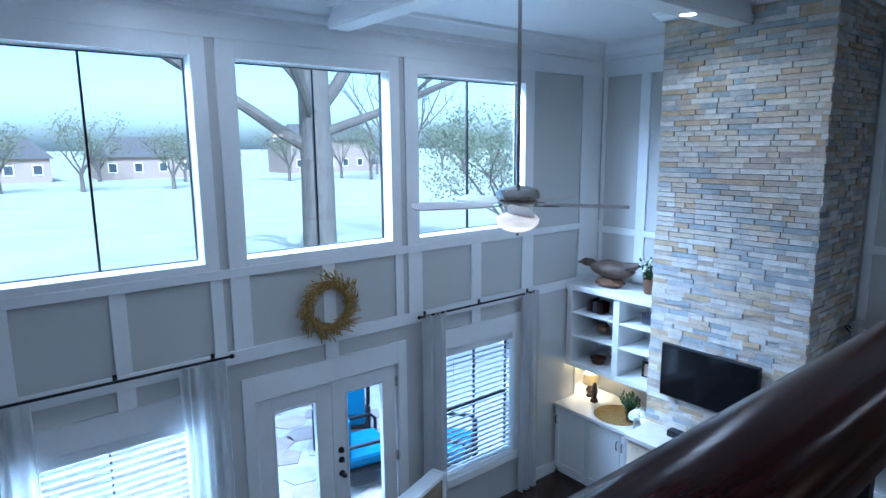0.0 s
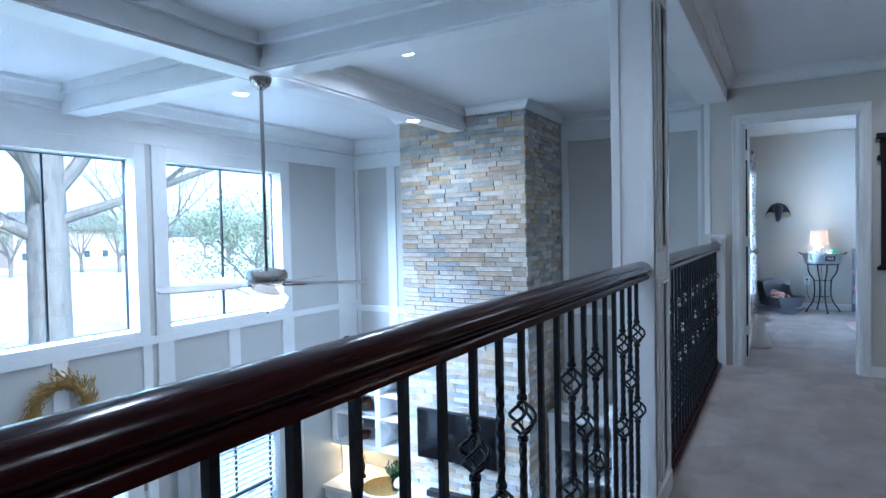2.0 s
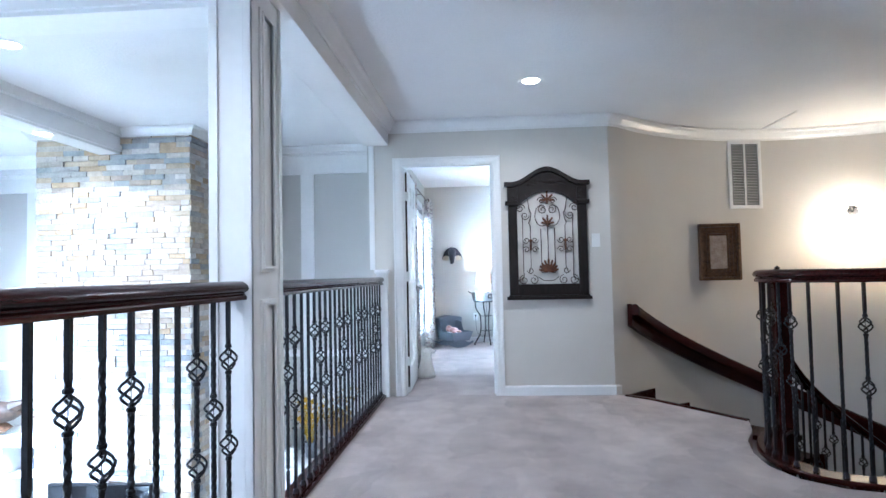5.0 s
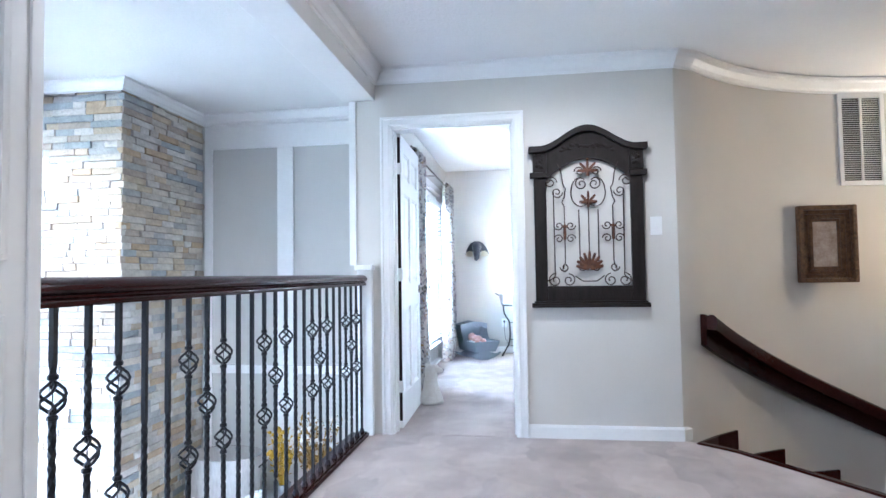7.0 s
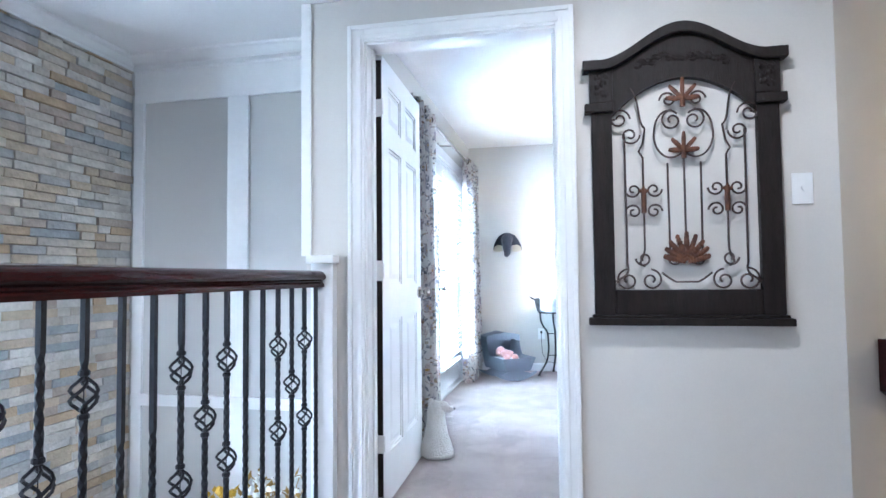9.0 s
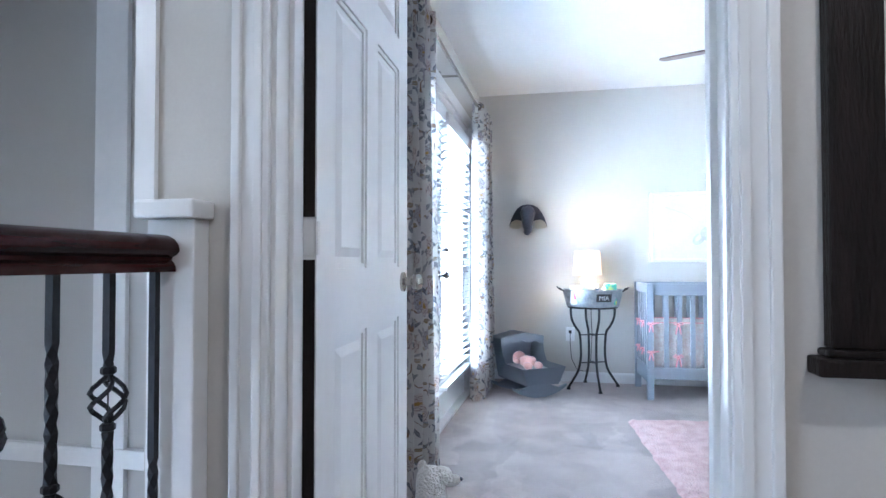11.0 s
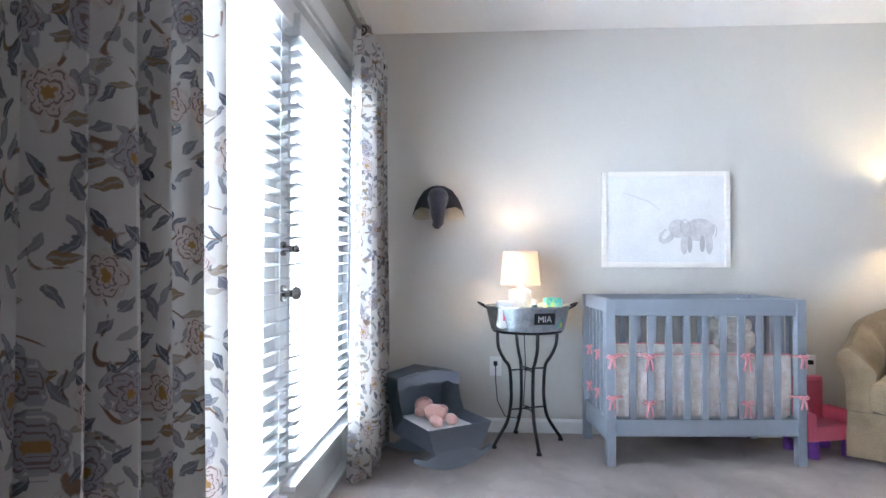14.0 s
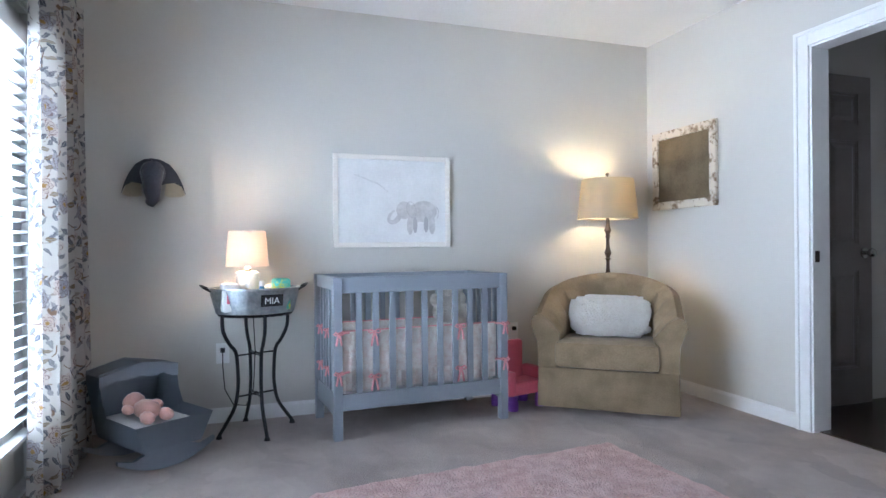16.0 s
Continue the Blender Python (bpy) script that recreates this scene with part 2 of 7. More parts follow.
MORTAR = mat("dark_stone_joint", (0.42, 0.39, 0.35), rough=1.0, bump=0.5)


def glass_mat(name, rough=0.0, tint=(1, 1, 1)):
    m = bpy.data.materials.new(name)
    m.use_nodes = True
    nt = m.node_tree
    out = nt.nodes["Material Output"]
    g = nt.nodes.new("ShaderNodeBsdfGlossy")
    g.inputs["Roughness"].default_value = rough
    t = nt.nodes.new("ShaderNodeBsdfTransparent")
    t.inputs[0].default_value = (*tint, 1)
    lw = nt.nodes.new("ShaderNodeLayerWeight")
    lw.inputs[0].default_value = 0.5
    pw = nt.nodes.new("ShaderNodeMath")
    pw.operation, pw.inputs[1].default_value = "POWER", 4.0
    nt.links.new(lw.outputs["Facing"], pw.inputs[0])
    f = nt.nodes.new("ShaderNodeMath")
    f.operation, f.inputs[1].default_value, f.inputs[2].default_value = "MULTIPLY_ADD", 0.35, 0.02
    nt.links.new(pw.outputs[0], f.inputs[0])
    mx = nt.nodes.new("ShaderNodeMixShader")
    nt.links.new(f.outputs[0], mx.inputs[0])
    nt.links.new(t.outputs[0], mx.inputs[1])
    nt.links.new(g.outputs[0], mx.inputs[2])
    nt.links.new(mx.outputs[0], out.inputs[0])
    return m


GLASS = glass_mat("window_glass", tint=(0.93, 0.97, 0.97))


def glow(name, color, strength):
    m = bpy.data.materials.new(name)
    m.use_nodes = True
    p = m.node_tree.nodes["Principled BSDF"]
    p.inputs["Base Color"].default_value = (*color, 1)
    p.inputs["Emission Color"].default_value = (*color, 1)
    p.inputs["Emission Strength"].default_value = strength
    return m


CANGLOW = glow("recessed_lamp_lens", (1.0, 0.86, 0.68), 14)
BULB = glow("warm_bulb", (1.0, 0.72, 0.4), 30)


def shade_mat(name, color, through_color):
    """Lampshade cloth: lets its bulb's light through."""
    m = bpy.data.materials.new(name)
    m.use_nodes = True
    nt = m.node_tree
    d = nt.nodes.new("ShaderNodeBsdfDiffuse")
    d.inputs[0].default_value = (*color, 1)
    t = nt.nodes.new("ShaderNodeBsdfTranslucent")
    t.inputs[0].default_value = (*through_color, 1)
    mx = nt.nodes.new("ShaderNodeMixShader")
    mx.inputs[0].default_value = 0.5
    n = nt.nodes.new("ShaderNodeTexNoise")
    n.inputs["Scale"].default_value = 160
    b = nt.nodes.new("ShaderNodeBump")
    b.inputs["Strength"].default_value = 0.2
    nt.links.new(n.outputs[0], b.inputs["Height"])
    nt.links.new(b.outputs[0], d.inputs["Normal"])
    nt.links.new(d.outputs[0], mx.inputs[1])
    nt.links.new(t.outputs[0], mx.inputs[2])
    nt.links.new(mx.outputs[0], nt.nodes["Material Output"].inputs[0])
    return m


SHADE_PINK = shade_mat("pale_pink_shade", (0.78, 0.68, 0.62), (0.50, 0.43, 0.39))
SHADE_TAN = shade_mat("tan_linen_shade", (0.60, 0.54, 0.41), (0.36, 0.31, 0.21))
SHADE_WHITE = shade_mat("frosted_glass_shade", (0.75, 0.74, 0.72), (0.7, 0.66, 0.6))
CURTAIN_SHEER = shade_mat("white_sheer_curtain", (0.88, 0.88, 0.88), (0.9, 0.9, 0.9))
BLIND = shade_mat("white_slat", (0.8, 0.8, 0.8), (0.5, 0.5, 0.5))


# ---- building helpers ----
def bx(bm, x0, x1, y0, y1, z0, z1):
    r = bmesh.ops.create_cube(bm, size=1.0)
    for v in r["verts"]:
        v.co = Vector((x0 + (v.co.x + 0.5) * (x1 - x0), y0 + (v.co.y + 0.5) * (y1 - y0), z0 + (v.co.z + 0.5) * (z1 - z0)))
    return r["verts"]


def box(*c):
    bm = bmesh.new()
    bx(bm, *c)
    return bm


def boxes(rows):
    bm = bmesh.new()
    for c in rows:
        bx(bm, *c)
    return bm


def tube(bm, pts, r, n=8, closed=False, r_end=None):
    pts = [Vector(p) for p in pts]
    k = len(pts)
    rings = []
    up = Vector((0, 0, 1))
    prev = None
    for i, p in enumerate(pts):
        if closed:
            d = pts[(i + 1) % k] - pts[i - 1]
        else:
            d = pts[min(i + 1, k - 1)] - pts[max(i - 1, 0)]
        d.normalize()
        if prev is None:
            a = d.cross(up)
            if a.length < 0.1:
                a = d.cross(Vector((1, 0, 0)))
        else:
            a = prev - d * prev.dot(d)
        a.normalize()
        prev = a
        b = d.cross(a)
        rr = r if r_end is None else r + (r_end - r) * i / (k - 1)
        rings.append([bm.verts.new(p + (a * math.cos(t) + b * math.sin(t)) * rr) for t in [2 * math.pi * j / n for j in range(n)]])
    for i in range(k if closed else k - 1):
        q, w = rings[i], rings[(i + 1) % k]
        for j in range(n):
            bm.faces.new((q[j], q[(j + 1) % n], w[(j + 1) % n], w[j]))
    if not closed:
        bm.faces.new(rings[0][::-1])
        bm.faces.new(rings[-1])
    return bm


def lathe(bm, prof, n=24, at=(0, 0, 0), sx=1.0, sy=1.0):
    """Turn a list of (radius, height) round the vertical through at."""
    rings = []
    for r, z in prof:
        rings.append([bm.verts.new((at[0] + r * sx * math.cos(2 * math.pi * j / n), at[1] + r * sy * math.sin(2 * math.pi * j / n), at[2] + z)) for j in range(n)])
    for q, w in zip(rings, rings[1:]):
        for j in range(n):
            bm.faces.new((q[j], q[(j + 1) % n], w[(j + 1) % n], w[j]))
    for ring, flip in ((rings[0], True), (rings[-1], False)):
        if (Vector(ring[0].co) - Vector(ring[n // 2].co)).length > 1e-4:
            bm.faces.new(ring[::-1] if flip else ring)
    return bm


def sweep(bm, prof, pts, closed=False):
    """Run a profile of (out, up) along a level path; out is to the left of the path."""
    pts = [Vector(p) for p in pts]
    k = len(pts)
    rings = []
    for i, p in enumerate(pts):
        if closed:
            a, b = pts[i] - pts[i - 1], pts[(i + 1) % k] - pts[i]
        else:
            a = pts[i] - pts[i - 1] if i else pts[1] - pts[0]
            b = pts[i + 1] - pts[i] if i < k - 1 else a
        a, b = Vector((a.x, a.y, 0)).normalized(), Vector((b.x, b.y, 0)).normalized()
        na, nb = Vector((-a.y, a.x, 0)), Vector((-b.y, b.x, 0))
        nn = (na + nb).normalized()
        nn /= max(0.3, nn.dot(na))
        rings.append([bm.verts.new(p + nn * o + Vector((0, 0, u))) for o, u in prof])
    m = len(prof)
    for i in range(k if closed else k - 1):
        q, w = rings[i], rings[(i + 1) % k]
        for j in range(m):
            bm.faces.new((q[j], q[(j + 1) % m], w[(j + 1) % m], w[j]))
    if not closed:
        bm.faces.new(rings[0][::-1])
        bm.faces.new(rings[-1])
    return bm


def ball(bm, at, r, sx=1, sy=1, sz=1, sub=2, rough=0.0):
    res = bmesh.ops.create_icosphere(bm, subdivisions=sub, radius=r)
    for v in res["verts"]:
        k = 1 + rough * noise.noise(v.co * (3 / r) + Vector(at))
        v.co = Vector((at[0] + v.co.x * sx * k, at[1] + v.co.y * sy * k, at[2] + v.co.z * sz * k))
    return res["verts"]


def part(name, bm, material, parent=None, label="", smooth=False, bevel=0.0, at=None):
    bmesh.ops.recalc_face_normals(bm, faces=bm.faces)
    if bevel:
        bmesh.ops.bevel(bm, geom=[e for e in bm.edges if e.is_manifold and e.calc_face_angle(0) > 0.5], offset=bevel, segments=2, affect="EDGES", profile=0.6, clamp_overlap=True)
    me = bpy.data.meshes.new(name)
    bm.to_mesh(me)
    bm.free()
    me.materials.append(material)
    if smooth:
        me.polygons.foreach_set("use_smooth", [True] * len(me.polygons))
        me.set_sharp_from_angle(angle=radians(40))
    ob = new(name, me)
    if parent is not None:
        ob.parent = parent
    if at is not None:
        ob.matrix_basis = at
    if label:
        ob["label"] = label
    return ob


def thing(name, label, category, group="", at=(0, 0, 0), turn=0.0):
    ob = new(name)
    ob.empty_display_size = 0.1
    ob.matrix_basis = pose(*at, 0, 0, turn)
    return tagged(ob, label, category, group)


def solo(name, bm, material, label, category, group="", smooth=False, bevel=0.0, at=None):
    return tagged(part(name, bm, material, None, "", smooth, bevel, at), label, category, group)


def structure(name, bm, material, label, category="", smooth=False, bevel=0.0):
    return tagged(part(name, bm, material, None, "", smooth, bevel), label, category or "wall", "", "structure")


def arc(cx, cy, r, a0, a1, n, z=0.0):
    return [(cx + r * math.cos(radians(a0 + (a1 - a0) * i / n)), cy + r * math.sin(radians(a0 + (a1 - a0) * i / n)), z) for i in range(n + 1)]

# ---- structure ----
GF, CE = -2.95, 2.44          # great room floor, ceilings
XD = 5.84                     # landing side of the nursery wall
YW, XP = 5.22, 6.757          # great room: window wall, end wall
NX, NY0, NY1 = 9.96, -3.10, 0.61   # nursery: end wall, side walls
SC = (4.47, -3.25)            # centre of the round stairwell

# loft floor with its round stair opening
edge = [(5.80, -1.50), (5.64, -1.67), (4.92, -2.14)] + [(4.66, -2.05), (4.42, -1.92), (4.16, -1.84), (3.92, -1.82), (3.72, -1.88), (3.58, -2.02), (3.51, -2.22), (3.50, -2.6), (3.5, -4.6)]
bm = bmesh.new()
outline = [(-3.2, 0.60), (XD + 0.001, 0.60), (XD + 0.001, -1.45)] + edge + [(-3.2, -4.6)]
top = [bm.verts.new((x, y, 0.0)) for x, y in outline]
low = [bm.verts.new((x, y, -0.30)) for x, y in outline]
bm.faces.new(top)
bm.faces.new(low[::-1])
for i in range(len(top)):
    j = (i + 1) % len(top)
    bm.faces.new((top[i], low[i], low[j], top[j]))
bmesh.ops.triangulate(bm, faces=[f for f in bm.faces if len(f.verts) > 4])
structure("floor", bm, CARPET, "grey-beige cut pile carpet on the landing", "floor")
fn = [(XD, 0.63), (NX + 0.12, 0.63), (NX + 0.12, -4.735)] + [(x, y) for x, y, _ in arc(SC[0], SC[1], 2.30, -40, 49, 30)] + [(XD, -1.43)]
bm = bmesh.new()
top = [bm.verts.new((x, y, 0.002)) for x, y in fn]
low = [bm.verts.new((x, y, -0.30)) for x, y in fn]
bm.faces.new(top)
bm.faces.new(low[::-1])
for i in range(len(top)):
    j = (i + 1) % len(top)
    bm.faces.new((top[i], low[i], low[j], top[j]))
bmesh.ops.triangulate(bm, faces=[f for f in bm.faces if len(f.verts) > 4])
structure("floor_nursery", bm, CARPET, "grey cut pile carpet with vacuum marks", "floor")
structure("floor_great_room", box(-3.2, XP, -4.6, YW + 0.15, GF - 0.1, GF), DARKFLOOR, "dark polished wood floor of the great room", "floor")
structure("floor_stairwell", box(XP, 7.4, -6.2, 0.6, GF - 0.1, GF), DARKFLOOR, "dark polished wood floor under the stairs", "floor")
structure("fascia_loft", box(-3.2, XD, 0.604, 0.735, -0.34, -0.035), WHITE, "white painted edge board of the landing", "trim")

# ceilings
structure("ceiling", box(-3.2, XD + 0.12, -4.6, 0.52, CE, CE + 0.1), CEIL, "white textured ceiling over the landing", "ceiling")
structure("ceiling_stairwell", box(XD + 0.12, 7.4, -6.2, NY0, CE, CE + 0.1), CEIL, "white textured ceiling over the stairs", "ceiling")
structure("ceiling_nursery", box(XD + 0.12, NX + 0.12, NY0, NY1 + 0.12, CE + 0.01, CE + 0.11), CEIL, "white flat nursery ceiling", "ceiling")
structure("ceiling_great_room", box(-3.2, XP + 0.1, 0.74, YW + 0.15, CE, CE + 0.1), CEIL, "white ceiling of the great room", "ceiling")

# landing / great room header
structure("header_beam", boxes([(-3.2, XD, 0.52, 0.74, 2.235, CE + 0.1)]), WHITE, "white boxed header beam between landing and great room", "beam", bevel=0.006)

# nursery wall with doorway
structure("wall_nursery_door", boxes([
    (XD, XD + 0.12, 0.41, 0.68, 0, CE), (XD, XD + 0.12, -1.42, -0.41, 0, CE), (XD, XD + 0.12, -0.41, 0.41, 2.045, CE)]), GREIGE, "greige painted wall with the nursery doorway")
structure("wall_nursery_end", box(NX, NX + 0.12, NY0 - 0.12, NY1 + 0.12, 0, CE + 0.01), NURSERY, "greige painted nursery end wall")
DX0, DX1 = 7.38, 9.36          # nursery french door opening
structure("wall_nursery_window", boxes([
    (XD + 0.12, DX0, NY1, 0.68, -0.3, CE + 0.01), (DX1, NX, NY1, 0.68, -0.3, CE + 0.01), (DX0, DX1, NY1, 0.68, 2.04, CE + 0.01), (DX0, DX1, NY1, 0.68, -0.3, 0.0)]), NURSERY, "greige painted nursery wall with glazed doors")
C0, C1 = 7.84, 8.64           # closet opening
structure("wall_nursery_closet", boxes([
    (6.74, C0, NY0 - 0.12, NY0, 0, CE + 0.01), (C1, NX, NY0 - 0.12, NY0, 0, CE + 0.01), (C0, C1, NY0 - 0.12, NY0, 2.045, CE + 0.01)]), NURSERY, "greige painted nursery wall with a doorway")
structure("wall_closet", boxes([(7.3, 7.42, -4.7, NY0 - 0.12, 0, CE), (9.0, 9.12, -4.7, NY0 - 0.12, 0, CE), (7.3, 9.12, -4.8, -4.7, 0, CE)]), GREIGE, "greige walls of the dim hall beyond the doorway")
structure("floor_closet", box(7.42, 9.0, -4.7, NY0 - 0.04, 0.0, 0.008), DARKFLOOR, "dark wood floor of the dim hall", "floor")
structure("ceiling_closet", box(7.3, 9.12, -4.8, NY0, CE + 0.002, CE + 0.1), CEIL, "white ceiling of the dim hall", "ceiling")

# great room walls
W1, W2, W3 = (0.40, 1.80), (2.135, 3.555), (3.88, 5.36)
WZ = (0.34, 1.91)
LW1, LW3 = (0.42, 1.65), (4.20, 5.23)
LZ = (-2.40, -0.90)
FD = (2.12, 3.59)
FDZ = -0.90
T0, T1 = YW, YW + 0.16
rows = [(-3.2, W1[0], T0, T1, WZ[0], WZ[1]), (W1[1], W2[0], T0, T1, WZ[0], WZ[1]), (W2[1], W3[0], T0, T1, WZ[0], WZ[1]), (W3[1], XP + 0.1, T0, T1, WZ[0], WZ[1]),
        (-3.2, XP + 0.1, T0, T1, WZ[1], CE + 0.1), (-3.2, XP + 0.1, T0, T1, LZ[1], WZ[0]),
        (-3.2, LW1[0], T0, T1, GF, LZ[1]), (LW1[0], LW1[1], T0, T1, GF, LZ[0]), (LW1[1], FD[0], T0, T1, GF, LZ[1]), (FD[1], LW3[0], T0, T1, GF, LZ[1]),
        (LW3[0], LW3[1], T0, T1, GF, LZ[0]), (LW3[1], XP + 0.1, T0, T1, GF, LZ[1])]
structure("wall_windows", boxes(rows), PANEL, "grey painted great room wall with white battens and windows")
structure("wall_great_end", box(XP, XP + 0.12, 0.68, YW, GF, CE), PANEL, "grey painted great room end wall with white battens")
structure("wall_great_return", box(XD + 0.12, XP + 0.12, 0.682, 0.74, GF, CE), PANEL, "grey painted return wall of the great room")
structure("wall_under_loft", box(-3.2, XP, -0.2, -0.08, GF, -0.30), PANEL, "grey painted wall under the landing")
structure("wall_west", boxes([(-3.32, -3.2, -4.6, YW + 0.16, GF, CE + 0.1)]), GREIGE, "greige painted far wall behind the walk")
structure("wall_south", box(-3.2, 3.4, -4.72, -4.6, GF, CE + 0.1), GREIGE, "greige painted landing wall behind the walk")

# round stairwell wall
wall_pts = [(XD, -1.42, 0)] + arc(SC[0], SC[1], 2.24, 50, -75, 40) + [(3.4, -5.6, 0)]
sweep_bm = bmesh.new()
sweep(sweep_bm, [(0, GF), (0, CE), (0.12, CE), (0.12, GF)], wall_pts)
structure("wall_stair_curve", sweep_bm, GREIGE, "warm greige curved plaster wall round the stairs", smooth=True)
structure("wall_stair_close", boxes([(3.38, 3.5, -5.6, -4.6, GF, CE)]), GREIGE, "greige wall closing the stairwell")

# crown mouldings and base boards
CROWN = [(0.0, 0.0), (0.0, -0.10), (0.012, -0.10), (0.016, -0.085), (0.03, -0.07), (0.05, -0.035), (0.07, -0.02), (0.075, 0.0)]
neg = [(-o, u) for o, u in CROWN]
bm = bmesh.new()
sweep(bm, neg, [(-3.2, 0.52, CE), (XD, 0.52, CE)])
sweep(bm, neg, [(XD, 0.52, CE), (XD, -1.42, CE)] + [(x, y, CE) for x, y, _ in wall_pts[1:-1]])
structure("crown_landing", bm, WHITE, "white crown moulding round the landing", "trim")
BIG = [(0.0, 0.0), (0.0, -0.25), (0.02, -0.25), (0.025, -0.2), (0.05, -0.19), (0.05, -0.13), (0.07, -0.11), (0.11, -0.045), (0.13, -0.03), (0.135, 0.0)]
bm = bmesh.new()
sweep(bm, [(-o, u) for o, u in BIG], [(-3.2, YW, CE), (XP, YW, CE), (XP, 3.72, CE)])
sweep(bm, [(-o, u * 0.42) for o, u in BIG], [(XP, 2.27, CE), (XP, 0.74, CE), (-3.2, 0.74, CE)])
sweep(bm, [(o * 0.8, u * 0.8) for o, u in CROWN], [(XP, 2.275, CE), (5.675, 2.275, CE), (5.675, 3.775, CE), (XP, 3.775, CE)])
structure("crown_great_room", bm, WHITE, "deep white crown moulding round the great room", "trim")
bm = bmesh.new()
BASE = [(0, 0), (0, 0.085), (-0.006, 0.085), (-0.014, 0.07), (-0.014, 0)]
sweep(bm, BASE, [(XD, -0.47, 0), (XD, -1.42, 0), (5.93, -1.52, 0)])
structure("baseboard", bm, WHITE, "white painted baseboard on the landing", "baseboard")
bm = bmesh.new()
sweep(bm, BASE, [(DX1 + 0.1, NY1, 0), (NX, NY1, 0), (NX, NY0, 0), (C1 + 0.085, NY0, 0)])
sweep(bm, BASE, [(C0 - 0.085, NY0, 0), (6.86, NY0, 0)])
sweep(bm, BASE, [(XD + 0.12, NY1, 0), (DX0 - 0.1, NY1, 0)])
structure("baseboard_nursery", bm, WHITE, "white painted nursery baseboard", "baseboard")

# coffer beams of the great room
def coffer(bm, x0, x1, y0, y1, along):
    z0 = 2.215
    bx(bm, x0, x1, y0, y1, z0, CE)
    e = 0.045
    if along == "x":
        for s, yy in ((-1, y0), (1, y1)):
            bx(bm, x0, x1, min(yy, yy + s * e), max(yy, yy + s * e), CE - 0.07, CE)
            bx(bm, x0, x1, min(yy, yy + s * 0.018), max(yy, yy + s * 0.018), z0 + 0.02, z0 + 0.075)
    else:
        for s, xx in ((-1, x0), (1, x1)):
            bx(bm, min(xx, xx + s * e), max(xx, xx + s * e), y0, y1, CE - 0.07, CE)
            bx(bm, min(xx, xx + s * 0.018), max(xx, xx + s * 0.018), y0, y1, z0 + 0.02, z0 + 0.075)


FX, FY = 3.05, 3.05
bm = bmesh.new()
coffer(bm, -3.2, 5.705, FY - 0.1, FY + 0.1, "x")
structure("coffer_beam_long", bm, WHITE, "white boxed ceiling beam with stepped moulding", "beam")
bm = bmesh.new()
coffer(bm, FX - 0.1, FX + 0.1, 0.744, FY - 0.122, "y")
coffer(bm, FX - 0.1, FX + 0.1, FY + 0.122, YW - 0.01, "y")
structure("coffer_beam_cross", bm, WHITE, "white boxed ceiling beam crossing the room", "beam")

# board and batten trim, window wall
bm = bmesh.new()
P0, P1 = YW - 0.022, YW
def bat(x0, x1, z0, z1, d=0.0):
    bx(bm, x0, x1, P0 - d, P1, z0, z1)
for (a, b) in (W1, W2, W3):     # window casings
    bat(a - 0.15, a, 0.24, 2.05); bat(b, b + 0.11, 0.24, 2.05)
    bat(a, b, WZ[1], 2.05); bat(a, b, 0.24, WZ[0])
bat(-3.2, XP, 2.05, 2.2, 0.004)
bat(-3.2, XP, 0.20, 0.275, 0.004)
bat(-3.2, XP, -0.525, -0.41, 0.004)
for x0, x1 in ((0.30, 0.522), (1.113, 1.223), (1.826, 1.925), (1.985, 2.143), (2.80, 2.923), (3.585, 3.675), (3.735, 3.905), (4.559, 4.705), (5.335, 5.523)):
    bat(x0, x1, -0.41, 0.20)
bat(5.335, 5.523, -2.9, -0.525)
for x in (2.80, 4.565, 1.10):
    bat(x, x + 0.13, FDZ + 0.22, -0.525)
for (a, b, z) in ((LW1[0], LW1[1], LZ[0]), (LW3[0], LW3[1], LZ[0]), (FD[0], FD[1], GF)):
    bat(a - 0.10, a, z, LZ[1] + 0.22); bat(b, b + 0.10, z, LZ[1] + 0.22); bat(a, b, LZ[1], LZ[1] + 0.22)
for (a, b) in (LW1, LW3):
    bat(a - 0.12, b + 0.12, LZ[0] - 0.09, LZ[0], 0.03)
bat(6.35, XP - 0.03, -2.9, 2.05)
bat(5.47, 5.505, 0.28, 2.05)
for a, b in ((-3.2, LW1[0] - 0.1), (LW1[1] + 0.1, FD[0] - 0.1), (FD[1] + 0.1, LW3[0] - 0.1), (LW3[1] + 0.1, 6.0)):
    bat(a, b, GF, GF + 0.15)
structure("trim_window_wall", bm, WHITE, "white battens and casings on the window wall", "trim", bevel=0.003)
bm = bmesh.new()
def batx(y0, y1, z0, z1, d=0.0):
    bx(bm, XP - 0.022 - d, XP, y0, y1, z0, z1)
batx(3.72, YW, 2.05, 2.2); batx(0.74, 2.27, 2.155, 2.345)
batx(3.72, YW, 0.13, 0.21, 0.004); batx(0.74, 2.27, 0.24, 0.31, 0.01)
for y0, y1 in ((5.14, YW - 0.03), (4.53, 4.66), (3.72, 3.8), (2.20, 2.27), (1.47, 1.61), (0.75, 0.86)):
    batx(y0, y1, -0.45, 2.05 if y0 > 3 else 2.155)
structure("trim_end_wall", bm, WHITE, "white battens on the end wall", "trim", bevel=0.003)
bm = bmesh.new()
bx(bm, XD - 0.012, XD, 0.655, 0.70, 1.12, 2.235)
structure("trim_wall_edge", bm, WHITE, "white corner strip beside the railing", "trim")

